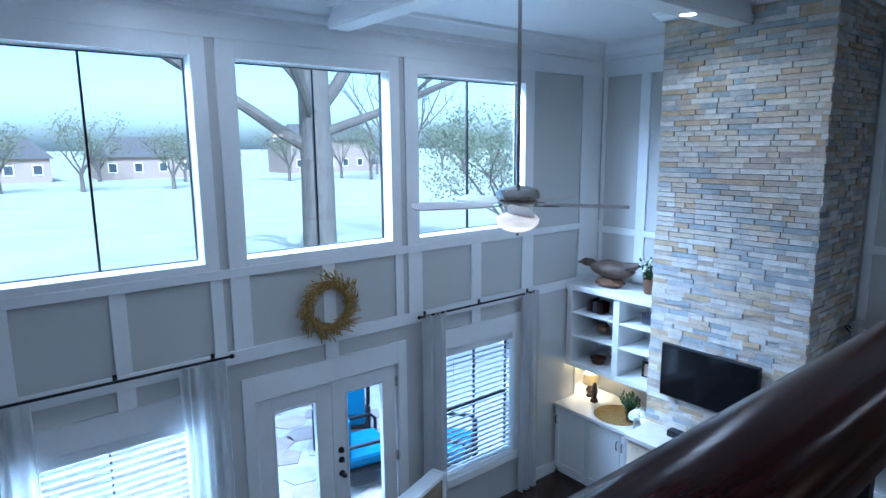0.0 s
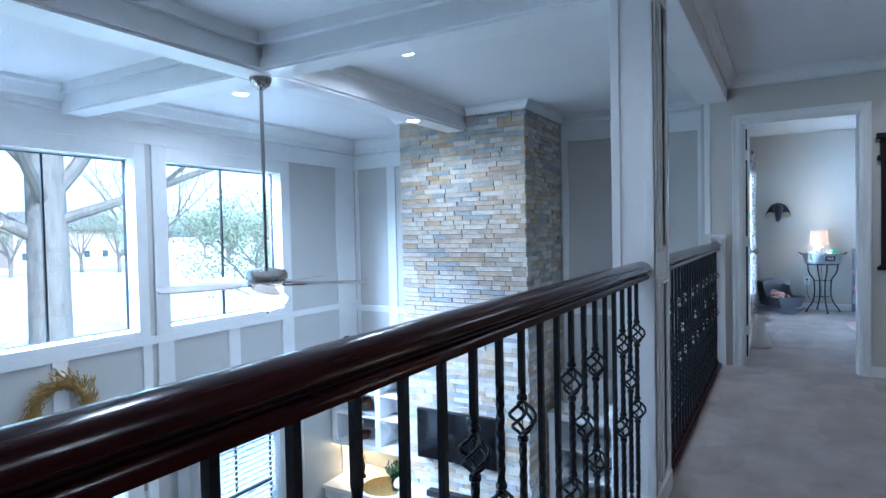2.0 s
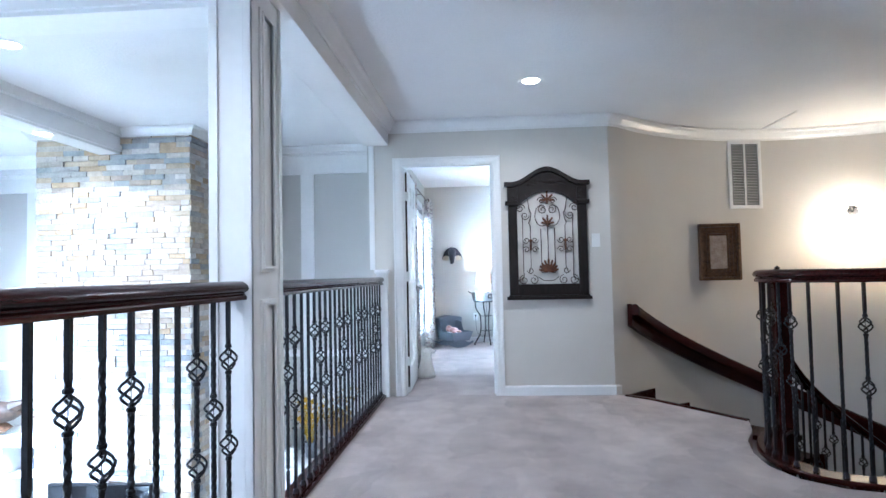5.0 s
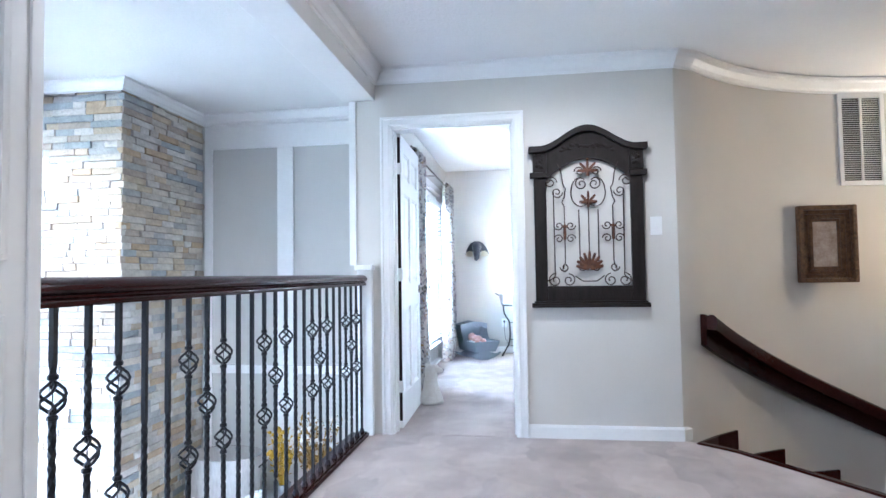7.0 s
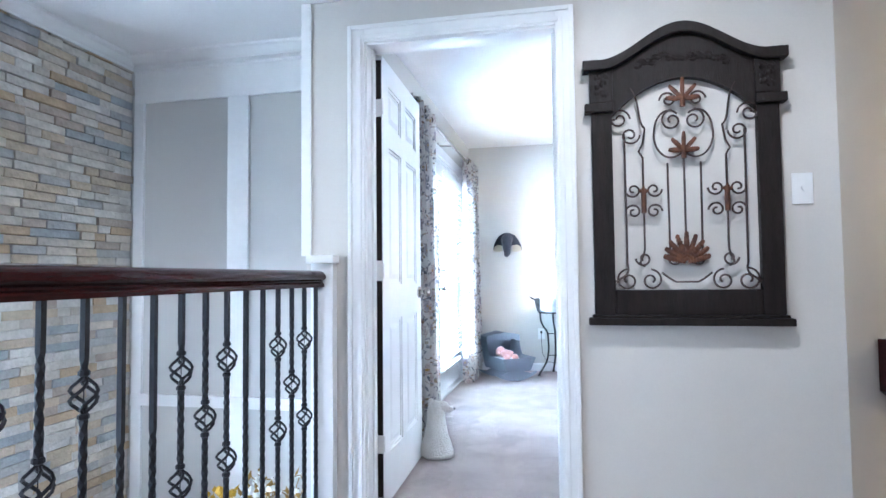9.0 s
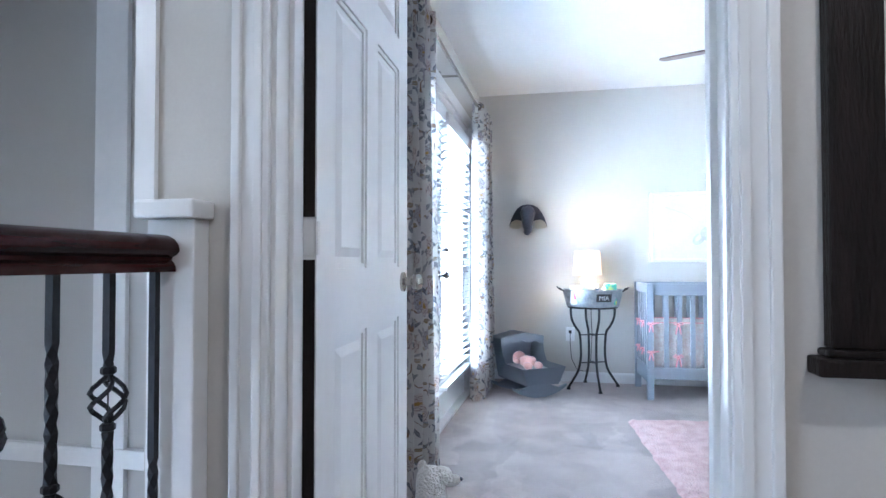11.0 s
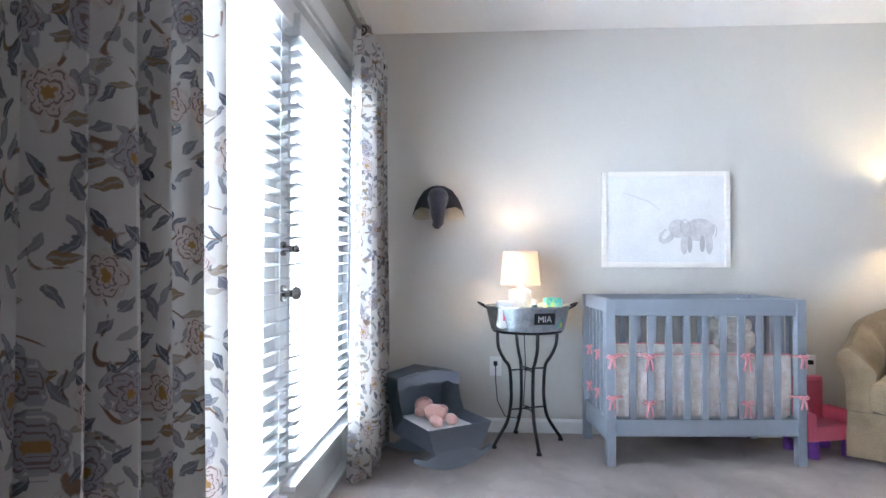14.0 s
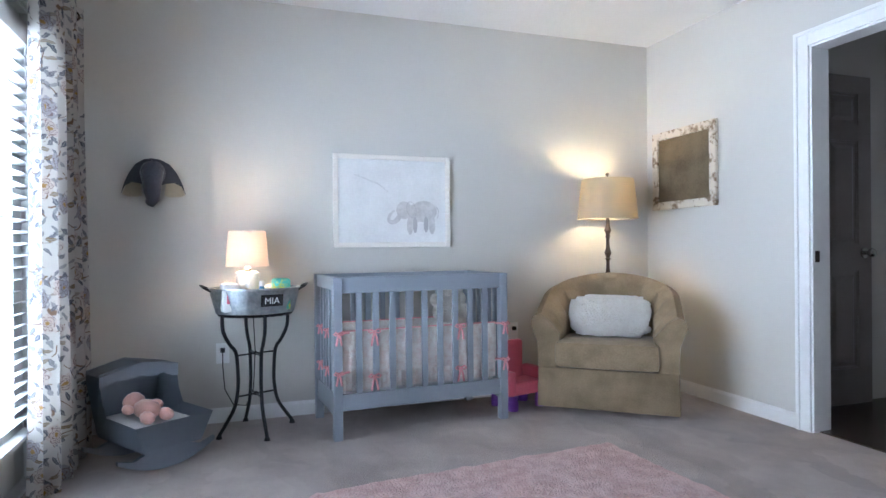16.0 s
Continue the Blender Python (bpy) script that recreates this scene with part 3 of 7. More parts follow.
# door casings
def casing(bm, x, y0, y1, z, s, w=0.075):
    """Casing round an opening y0..y1 in a wall face x, standing out along s."""
    for d0, d1, h in ((0.0, w, 0.014), (0.012, 0.03, 0.02), (w - 0.02, w - 0.002, 0.024)):
        a, b = sorted((x, x + s * h))
        bx(bm, a, b, y1 + d0, y1 + d1, 0, z + d1)
        bx(bm, a, b, y0 - d1, y0 - d0, 0, z + d1)
        bx(bm, a, b, y0 - d0, y1 + d0, z + d0, z + d1)
bm = bmesh.new()
casing(bm, XD, -0.40, 0.41, 2.04, -1)
casing(bm, XD + 0.12, -0.40, 0.41, 2.04, 1)
bx(bm, XD - 0.001, XD + 0.121, 0.40, 0.412, 0, 2.04)
bx(bm, XD - 0.001, XD + 0.121, -0.412, -0.395, 0, 2.04)
bx(bm, XD - 0.001, XD + 0.121, -0.40, 0.40, 2.03, 2.046)
bx(bm, XD + 0.05, XD + 0.085, 0.388, 0.40, 0, 2.03)
bx(bm, XD + 0.05, XD + 0.085, -0.40, -0.383, 0, 2.03)
structure("door_frame_1", bm, WHITE, "white moulded casing of the nursery doorway", "door frame", bevel=0.003)
bm = bmesh.new()
for d0, d1, h in ((0.0, 0.08, 0.014), (0.06, 0.08, 0.024)):
    bx(bm, C1 + d0, C1 + d1, NY0, NY0 + h, 0, 2.04 + d1)
    bx(bm, C0 - d1, C0 - d0, NY0, NY0 + h, 0, 2.04 + d1)
    bx(bm, C0 - d0, C1 + d0, NY0, NY0 + h, 2.04 + d0, 2.04 + d1)
bx(bm, C1 - 0.012, C1 + 0.002, NY0 - 0.121, NY0 + 0.001, 0, 2.045)
bx(bm, C0 - 0.002, C0 + 0.012, NY0 - 0.121, NY0 + 0.001, 0, 2.045)
bx(bm, C0, C1, NY0 - 0.121, NY0 + 0.001, 2.03, 2.046)
door_frame_2 = structure("door_frame_2", bm, WHITE, "white casing of the second nursery doorway", "door frame", bevel=0.003)
part("strike_plate", box(C1 - 0.014, C1 - 0.0121, NY0 - 0.045, NY0 - 0.015, 0.90, 0.96), SCROLL, door_frame_2, "dark metal strike plate")

# column between landing and great room
col = thing("column", "white boxed square column with applied panel mouldings", "column", at=(2.915, 0.64, 0))
bm = boxes([(-0.16, 0.16, -0.08, 0.08, 0, 2.235)])
part("shaft", bm, WHITE, col, bevel=0.006)
bm = bmesh.new()
for z0, z1 in ((0.12, 0.98), (1.09, 2.15)):
    for e, h in ((0.0, 0.010), (0.012, 0.018)):
        bx(bm, -0.08 + e, -0.055, -0.08 - h, -0.08, z0 + e, z1 - e)
        bx(bm, 0.055, 0.08 - e, -0.08 - h, -0.08, z0 + e, z1 - e)
        bx(bm, -0.055, 0.055, -0.08 - h, -0.08, z0 + e, z0 + 0.025)
        bx(bm, -0.055, 0.055, -0.08 - h, -0.08, z1 - 0.025, z1 - e)
part("panel_moulding", bm, WHITE, col, bevel=0.002)
part("base", boxes([(-0.172, 0.172, -0.092, 0.092, 0.0, 0.09)]), WHITE, col, bevel=0.004)
part("corner_strip", boxes([(-0.168, -0.135, -0.087, -0.08, 0.09, 2.235), (0.135, 0.168, -0.087, -0.08, 0.09, 2.235), (-0.168, -0.16, -0.087, -0.05, 0.09, 2.235), (-0.168, -0.16, 0.05, 0.085, 0.09, 2.235)]), WHITE, col, bevel=0.002)

# half post at the doorway
hp = thing("half_post", "white half newel post with a flat cap at the wall", "post", at=(XD, 0.59, 0))
part("shaft", boxes([(-0.05, -0.001, -0.05, 0.05, 0, 1.085)]), WHITE, hp, bevel=0.004)
part("cap", boxes([(-0.075, -0.001, -0.062, 0.062, 1.085, 1.12)]), WHITE, hp, bevel=0.006)

# ---- railings ----
def basket_baluster(kind):
    """Square iron bar, part of it twisted, with basket knots."""
    bm = bmesh.new()
    knots = {"double": (0.755, 0.45), "single": (0.60,), "plain": ()}[kind]
    top_twist = {"double": 0.83, "single": 0.86, "plain": 0.62}[kind]
    s = 0.0068
    zs = [0.03 + 0.95 * i / 64 for i in range(65)]
    prev = None
    for z in zs:
        inside = any(abs(z - k) < 0.038 for k in knots)
        tw = 0 if z > top_twist or z < 0.16 else (top_twist - z) * 60
        hs = 0.001 if inside else s
        ring = [bm.verts.new((hs * 1.41 * math.cos(tw + math.pi / 4 + j * math.pi / 2), hs * 1.41 * math.sin(tw + math.pi / 4 + j * math.pi / 2), z)) for j in range(4)]
        if prev:
            for j in range(4):
                bm.faces.new((prev[j], prev[(j + 1) % 4], ring[(j + 1) % 4], ring[j]))
        prev = ring
    for k in knots:
        for j in range(4):
            pts = []
            for i in range(9):
                u = i / 8
                r = 0.004 + 0.027 * math.sin(math.pi * u)
                a = j * math.pi / 2 + u * 3.1
                pts.append((r * math.cos(a), r * math.sin(a), k - 0.038 + 0.076 * u))
            tube(bm, pts, 0.0042, 5)
        for z in (k - 0.054, k + 0.040):
            lathe(bm, [(0.009, z), (0.0125, z + 0.003), (0.0125, z + 0.011), (0.009, z + 0.014)], 8)
    lathe(bm, [(0.017, 0.0), (0.017, 0.012), (0.0125, 0.028), (0.0105, 0.032)], 8)
    return bm


BAL = {}
for kind in ("plain", "double", "single"):
    ob = part("baluster", basket_baluster(kind), IRON)
    BAL[kind] = ob.data
    bpy.data.objects.remove(ob)
HALF = [(0.033, -0.008), (0.033, 0.002), (0.029, 0.009), (0.024, 0.013), (0.026, 0.019), (0.036, 0.024), (0.041, 0.032), (0.039, 0.042), (0.030, 0.053), (0.016, 0.060)]
RAILP = [(-x, z) for x, z in HALF] + [(0.0, 0.062)] + [(x, z) for x, z in reversed(HALF)]
PATTERN = ("plain", "double", "single", "double", "plain")
RY = 0.61
def straight_rail(x0, x1, first, count, phase, pitch, label):
    rail = thing("railing", label, "railing", "landing railings", at=((x0 + x1) / 2, RY, 0))
    h = (x1 - x0) / 2
    bm = bmesh.new()
    sweep(bm, RAILP, [(-h, 0, 0.993), (h, 0, 0.993)])
    part("handrail", bm, MAHOG, rail, "dark red mahogany handrail", smooth=True)
    part("shoe_rail", boxes([(-h, h, -0.045, 0.075, 0.001, 0.022), (-h, h, -0.03, 0.03, 0.022, 0.03)]), MAHOG, rail, "dark mahogany base board", bevel=0.004)
    for i in range(count):
        b = new("baluster", BAL[PATTERN[(i + phase) % 5]])
        b.parent = rail
        b.matrix_basis = pose(first - pitch * i - (x0 + x1) / 2, 0, 0.02)
    return rail
straight_rail(3.075, 5.789, 5.774, 24, 0, 0.1126, "mahogany handrail on black wrought iron basket balusters")
straight_rail(-3.2, 2.755, 2.655, 49, 1, 0.119, "mahogany handrail on black wrought iron basket balusters")

# round guard rail at the stairs
guard = thing("stair_guard_rail", "curved mahogany guard rail on iron balusters round the stair opening", "railing", at=(4.0, -2.0, 0))
gp = [(4.65, -2.245), (4.555, -2.14), (4.40, -2.03), (4.16, -1.93), (3.93, -1.91), (3.77, -1.96), (3.66, -2.07), (3.60, -2.24), (3.59, -2.6), (3.59, -3.4), (3.59, -4.5)]
fine = []
for i in range(len(gp) - 1):
    for u in range(6):
        k = u / 6
        p = [Vector((*gp[max(0, min(len(gp) - 1, i + o))], 0)) for o in (-1, 0, 1, 2)]
        q = 0.5 * (2 * p[1] + (p[2] - p[0]) * k + (2 * p[0] - 5 * p[1] + 4 * p[2] - p[3]) * k * k + (3 * p[1] - p[0] - 3 * p[2] + p[3]) * k ** 3)
        fine.append(q - Vector((4.0, -2.0, 0)))
bm = bmesh.new()
sweep(bm, RAILP, [(p.x, p.y, 0.993) for p in fine])
part("handrail", bm, MAHOG, guard, "dark red mahogany handrail", smooth=True)
bm = bmesh.new()
sweep(bm, [(-0.055, 0.002), (-0.055, 0.018), (-0.045, 0.026), (0.075, 0.026), (0.075, 0.002)], [(p.x, p.y, 0) for p in fine])
part("shoe_rail", bm, MAHOG, guard, "dark mahogany base board")
run = 0.0
n = 0
for a, b in zip(fine, fine[1:]):
    run += (b - a).length
    if run > 0.113 * (n + 1):
        bal = new("baluster", BAL[PATTERN[(n + 1) % 5]])
        bal.parent = guard
        bal.matrix_basis = pose(b.x, b.y, 0.02)
        n += 1
newel = thing("newel_post", "dark mahogany newel post with a turned iron finial", "newel post", at=(4.686, -2.266, -0.31))
part("post", boxes([(-0.045, 0.045, -0.045, 0.045, 0, 1.27)]), MAHOG, newel, bevel=0.006)
part("cap", boxes([(-0.062, 0.062, -0.062, 0.062, 1.27, 1.30), (-0.05, 0.05, -0.05, 0.05, 1.24, 1.27)]), MAHOG, newel, bevel=0.005)
bm = bmesh.new()
lathe(bm, [(0.05, 1.30), (0.045, 1.312), (0.02, 1.32), (0.016, 1.335), (0.034, 1.345), (0.03, 1.358), (0.014, 1.365), (0.018, 1.375), (0.0, 1.39)], 16)
part("finial", bm, IRON, newel, "black finial", smooth=True)

# stairs
NST, RISE = 16, 2.95 / 16
A0, STEP = 50.0, 11.9
RI, RO = 0.97, 2.24
def wedge(bm, r0, r1, a0, a1, z0, z1, n=4):
    q = [arc(SC[0], SC[1], r, a0, a1, n) for r in (r0, r1)]
    v = [[[bm.verts.new((x, y, z)) for x, y, _ in row] for z in (z0, z1)] for row in q]
    for i in range(n):
        bm.faces.new((v[0][1][i], v[0][1][i + 1], v[1][1][i + 1], v[1][1][i]))
        bm.faces.new((v[0][0][i], v[1][0][i], v[1][0][i + 1], v[0][0][i + 1]))
        bm.faces.new((v[0][0][i], v[0][0][i + 1], v[0][1][i + 1], v[0][1][i]))
        bm.faces.new((v[1][0][i], v[1][1][i], v[1][1][i + 1], v[1][0][i + 1]))
    for i in (0, n):
        bm.faces.new((v[0][0][i], v[0][1][i], v[1][1][i], v[1][0][i]))
stair = thing("staircase", "curved staircase with dark wood treads and pale risers", "stairs", at=(0, 0, 0))
for k in range(1, NST):
    a = A0 - STEP * (k - 1)
    bm = bmesh.new()
    wedge(bm, RI, RO - 0.003, a + 1.5, a - STEP, -RISE * k - 0.035, -RISE * k)
    part("tread", bm, MAHOG, stair, "dark mahogany tread")
    bm = bmesh.new()
    wedge(bm, RI + 0.03, RO - 0.004, a - 0.2, a - 1.2, -RISE * (k + 1), -RISE * k - 0.036, 1)
    part("riser", bm, GREIGE, stair, "pale painted riser")
    bm = bmesh.new()
    wedge(bm, RO - 0.022, RO - 0.004, a + 1.0, a - STEP + 1.0, -RISE * k, -RISE * k + 0.17, 2)
    part("skirt", bm, MAHOG, stair, "dark mahogany wall skirt")
bm = bmesh.new()
sweep(bm, [(-0.03, -0.034), (-0.03, 0.0), (-0.02, 0.01), (0.012, 0.01), (0.012, -0.034)], [(x, y, 0) for x, y in edge[:3]])
part("nosing", bm, MAHOG, stair, "dark mahogany landing nosing", smooth=True)

# wall handrail, inner handrail
hr = thing("stair_handrail", "dark mahogany wall handrail descending the curved wall", "handrail", at=(0, 0, 0))
pts = []
for i in range(30):
    a = 49 - i * 4.2
    z = 0.73 - (i * 4.2 / STEP) * RISE * 1.12
    pts.append((SC[0] + 2.16 * math.cos(radians(a)), SC[1] + 2.16 * math.sin(radians(a)), z))
bm = bmesh.new()
sweep(bm, [(-0.03, -0.05), (-0.036, -0.01), (-0.03, 0.03), (-0.012, 0.045), (0.012, 0.045), (0.03, 0.03), (0.036, -0.01), (0.03, -0.05)], pts)
part("rail", bm, MAHOG, hr, smooth=True)
bm = bmesh.new()
sweep(bm, [(0.035, -0.15), (0.035, 0.045), (0.075, 0.045), (0.075, -0.15)], pts)
part("backing_board", bm, MAHOG, hr)
inner = thing("inner_stair_rail", "dark mahogany inner stair rail on iron balusters", "railing", at=(0, 0, 0))
pts = []
for i in range(26):
    a = 74 - i * 4.5
    z = 0.76 - (i * 4.5 / STEP) * RISE * 0.9
    pts.append((SC[0] + math.cos(radians(a)), SC[1] + math.sin(radians(a)), z))
bm = bmesh.new()
sweep(bm, RAILP, pts)
part("handrail", bm, MAHOG, inner, smooth=True)
for i in range(1, 26):
    x, y, z = pts[i]
    b = new("baluster", BAL[PATTERN[i % 5]])
    b.parent = inner
    b.matrix_basis = pose(x, y, z - 0.97)

# Unseen roof and outer walls, added to stop sun leaking into the stairwell.
structure("roof", boxes([(-3.4, NX + 0.2, -6.4, 0.70, CE + 0.14, CE + 0.3), (-3.4, XP + 0.2, 0.70, YW + 0.2, CE + 0.14, CE + 0.3)]), ROOF, "slab added above the ceilings to keep the sun out", "roof")
structure("wall_sun_block", boxes([(-3.4, NX + 0.2, -6.4, -6.3, GF, CE + 0.14), (NX + 0.12, NX + 0.2, -6.3, 0.7, GF, CE + 0.14), (-3.5, -3.4, -6.4, YW, GF, CE + 0.14)]), BRICKHOUSE, "added outer walls that keep the sun out")

# ---- lamps of the ceilings ----
def can_light(x, y, z, watts, color=(1.0, 0.93, 0.84)):
    c = thing("recessed_light", "white recessed ceiling downlight, switched on", "ceiling light", "recessed lights", at=(x, y, z))
    bm = bmesh.new()
    lathe(bm, [(0.058, -0.001), (0.062, -0.006), (0.088, -0.004), (0.092, 0.0), (0.092, 0.004), (0.058, 0.004)], 28)
    part("trim_ring", bm, WHITE, c, smooth=True)
    bm = bmesh.new()
    lathe(bm, [(0.0, -0.002), (0.057, -0.002), (0.057, 0.003), (0.0, 0.003)], 24)
    part("lens", bm, CANGLOW, c, "glowing warm lens")
    lamp("SPOT", (x, y, z - 0.015), watts, color, 0.05, (x, y, z - 1), 165)


# The last three downlights are unseen, added by guess to light the rooms.
for x, y, z, w in ((3.755, 2.385, CE, CAN_G), (3.97, 4.26, CE, CAN_G), (4.90, 3.06, 2.215, CAN_G), (4.81, -0.68, CE, CAN_L), (1.4, -0.64, CE, CAN_L), (1.6, 4.3, CE, CAN_G), (1.5, 1.6, CE, CAN_G)):
    can_light(x, y, z, w, (1.0, 0.88, 0.73) if y < 0 else (1.0, 0.93, 0.84))


def window_lamp(at, target, w, h, watts, color=(0.86, 0.94, 1.0)):
    d = bpy.data.lights.new("window_daylight", "AREA")
    d.shape, d.size, d.size_y, d.energy, d.color = "RECTANGLE", w, h, watts, color
    ob = new("window_daylight", d)
    ob.matrix_world = look(at, target)
    return ob


# Area lamps added for sky light; the second hangs unseen above the windows.
window_lamp((1.11, YW + 0.13, -1.65), (1.11, 0, -1.65), 1.2, 1.45, DAY_LOW)
window_lamp((2.9, YW + 1.1, 3.0), (2.9, 2.6, -0.4), 6.0, 1.3, DAY_TOP)
window_lamp(((DX0 + DX1) / 2 + 0.15, 0.72, 1.1), ((DX0 + DX1) / 2 + 0.15, -2, 1.1), 2.6, 2.3, DAY_NURS, (0.90, 0.95, 1.0))

# ---- chimney ----
chim = thing("stone_chimney", "floor to ceiling chimney breast of split ledger stone", "fireplace", at=(5.71, 3.025, GF))
part("core", boxes([(0.03, XP - 5.71 - 0.002, -0.700, 0.700, 0, CE - GF - 0.002)]), MORTAR, chim, "dark recessed joints")
def stone_mesh(l, h, d, seed):
    rnd = random.Random(seed)
    bm = bmesh.new()
    vs = bx(bm, -d / 2, d / 2, -l / 2, l / 2, -h / 2, h / 2)
    for v in vs:
        v.co += Vector((rnd.uniform(-0.004, 0.004), rnd.uniform(-0.0015, 0.0015), rnd.uniform(-0.0015, 0.0015)))
    return bm
SL = (0.10, 0.15, 0.20, 0.26, 0.33)
SM = {}
for i, l in enumerate(SL):
    for v in range(2):
        ob = part("stone", stone_mesh(l - 0.003, 0.0450, 0.05, i * 7 + v), STONE_OB)
        bmesh_tmp = bmesh.new(); bmesh_tmp.from_mesh(ob.data)
        bmesh.ops.bevel(bmesh_tmp, geom=list(bmesh_tmp.edges), offset=0.003, segments=1, affect="EDGES")
        bmesh_tmp.to_mesh(ob.data); bmesh_tmp.free()
        SM[(i, v)] = ob.data
        bpy.data.objects.remove(ob)
rs = random.Random(11)
verts, faces, n_ob = [], [], 0
CUBE = [(-1, -1, -1), (1, -1, -1), (1, 1, -1), (-1, 1, -1), (-1, -1, 1), (1, -1, 1), (1, 1, 1), (-1, 1, 1)]
CF = [(0, 3, 2, 1), (4, 5, 6, 7), (0, 1, 5, 4), (1, 2, 6, 5), (2, 3, 7, 6), (3, 0, 4, 7)]
def lay(face, span, rows):
    """One face of the breast in courses: front runs along y, side along x."""
    global n_ob
    for r in range(rows):
        z = 0.0235 + r * 0.0478
        at = 0.0
        while at < span - 0.02:
            i = rs.choice((0, 1, 1, 2, 2, 3, 3, 4))
            l = min(SL[i], span - at)
            if span - at - l < 0.07:
                l = span - at
            mid = at + l / 2
            out = rs.uniform(-0.008, 0.010)
            if face == "front":
                c, turn = (0.025 - out, 0.725 - mid, z), 0
            else:
                c, turn = (mid, -0.705 - out, z), 90
            wz = z + GF
            j = min(range(5), key=lambda k: abs(SL[k] - l))
            if abs(SL[j] - l) < 0.002 and n_ob < 300 and (0.35 < wz < 2.0 if face == "front" else 0.9 < wz < 2.4):
                s = new("stone", SM[(j, rs.randrange(2))])
                s.parent = chim
                s.matrix_basis = pose(*c, 0, 0, turn)
                n_ob += 1
            else:
                k0 = len(verts)
                for q in CUBE:
                    a, b, cc = q[0] * 0.025, q[1] * (l / 2 - 0.0015), q[2] * 0.0225
                    b += rs.uniform(-0.001, 0.001); a += rs.uniform(-0.004, 0.004)
                    verts.append((c[0] + a, c[1] + b, c[2] + cc) if face == "front" else (c[0] - b, c[1] + a, c[2] + cc))
                faces.extend([tuple(k0 + m for m in f) for f in CF])
            at += l
lay("side", XP - 5.71 - 0.005, 112)
lay("front", 1.45, 112)
me = bpy.data.meshes.new("stonework")
me.from_pydata(verts, [], faces)
me.materials.append(STONE_ISL)
ob = new("stonework", me)
ob.parent = chim
ob["kind"] = "stuff"
ob["label"] = "courses of cream, grey and ochre split stone"
hearth = thing("mantel_ledge", "grey wood hearth shelf below the television", "shelf", at=(5.5, 2.995, -1.62))
part("slab", boxes([(-0.22, 0.19, -0.72, 0.72, -0.05, 0.0)]), MORTAR, hearth, bevel=0.006)
part("block", boxes([(-0.18, 0.18, -0.70, 0.70, GF + 1.62, -0.05)]), STONE_ISL, hearth, "stone faced base", bevel=0.01)

# ---- windows ----
def sash(x0, x1, z0, z1, name, mullion, black=True):
    w = thing(name, "large fixed window with a dark slim centre mullion", "window", at=((x0 + x1) / 2, YW + 0.12, (z0 + z1) / 2))
    w["kind"] = "structure"
    hx, hz = (x1 - x0) / 2, (z1 - z0) / 2
    part("window_frame", boxes([(-hx, -hx + 0.012, -0.02, 0.02, -hz, hz), (hx - 0.012, hx, -0.02, 0.02, -hz, hz), (-hx + 0.012, hx - 0.012, -0.02, 0.02, hz - 0.012, hz), (-hx + 0.012, hx - 0.012, -0.02, 0.02, -hz, -hz + 0.012)]), WHITE, w, "thin white frame")
    e, k = hx - 0.012, hz - 0.012
    part("gasket", boxes([(-e, -e + 0.008, -0.014, 0.014, -k, k), (e - 0.008, e, -0.014, 0.014, -k, k), (-e + 0.008, e - 0.008, -0.014, 0.014, k - 0.008, k), (-e + 0.008, e - 0.008, -0.014, 0.014, -k, -k + 0.008)]), IRON, w, "black glazing gasket")
    if z1 < 0:
        part("meeting_rail", boxes([(-e + 0.008, e - 0.008, -0.011, 0.011, -0.03, 0.0)]), IRON, w, "black metal meeting rail")
    if mullion:
        part("mullion", boxes([(-0.008, 0.008, -0.012, 0.012, -hz + 0.012, hz - 0.012)]), IRON, w, "black metal mullion")
    for a, b in ((-hx + 0.012, -0.011), (0.011, hx - 0.012)):
        g = part("pane", boxes([(a, b, -0.003, 0.003, -hz + 0.012, hz - 0.012)]), GLASS, w, "clear glass")
        g.visible_shadow = False
    part("reveal", boxes([(-hx, hx, -0.12, -0.02, -hz - 0.0, -hz + 0.004), (-hx, -hx + 0.004, -0.12, -0.02, -hz + 0.004, hz), (hx - 0.004, hx, -0.12, -0.02, -hz + 0.004, hz)]), WHITE, w, "white reveal")
    return w
for i, (a, b) in enumerate((W1, W2, W3)):
    sash(a, b, WZ[0], WZ[1], "window_%d" % (i + 1), True)
sash(LW1[0], LW1[1], LZ[0], LZ[1], "window_4", True)
sash(LW3[0], LW3[1], LZ[0], LZ[1], "window_5", True)

def blinds(x0, x1, z0, z1, y, tilt, pitch=0.05, width=0.05, label="white horizontal slat blind, slats open", gap=0.0):
    b = thing("window_blind", label, "blind", "slat blinds", at=((x0 + x1) / 2, y, z1))
    h = (x1 - x0) / 2
    part("headrail", boxes([(-h, h, -0.034, 0.03, -0.085, 0)]), WHITE, b, bevel=0.004)
    ob = part("slat", boxes([(-h + 0.004, h - 0.004, -width / 2, width / 2, -0.0015, 0.0015)]), BLIND, b)
    n = int((z1 - z0 - 0.08) / pitch)
    me = ob.data
    ob.matrix_basis = pose(0, 0, -0.09, tilt, 0, 0)
    for i in range(1, n):
        s = new("slat", me)
        s.parent = b
        s.matrix_basis = pose(0, 0, -0.09 - pitch * i, tilt, 0, 0)
    for x in (-h * 0.75, h * 0.75):
        bm = bmesh.new()
        tube(bm, [(x, -width / 2 - 0.002, -0.05), (x, -width / 2 - 0.002, z0 - z1 + 0.03)], 0.0012, 4)
        part("cord", bm, WHITE, b)
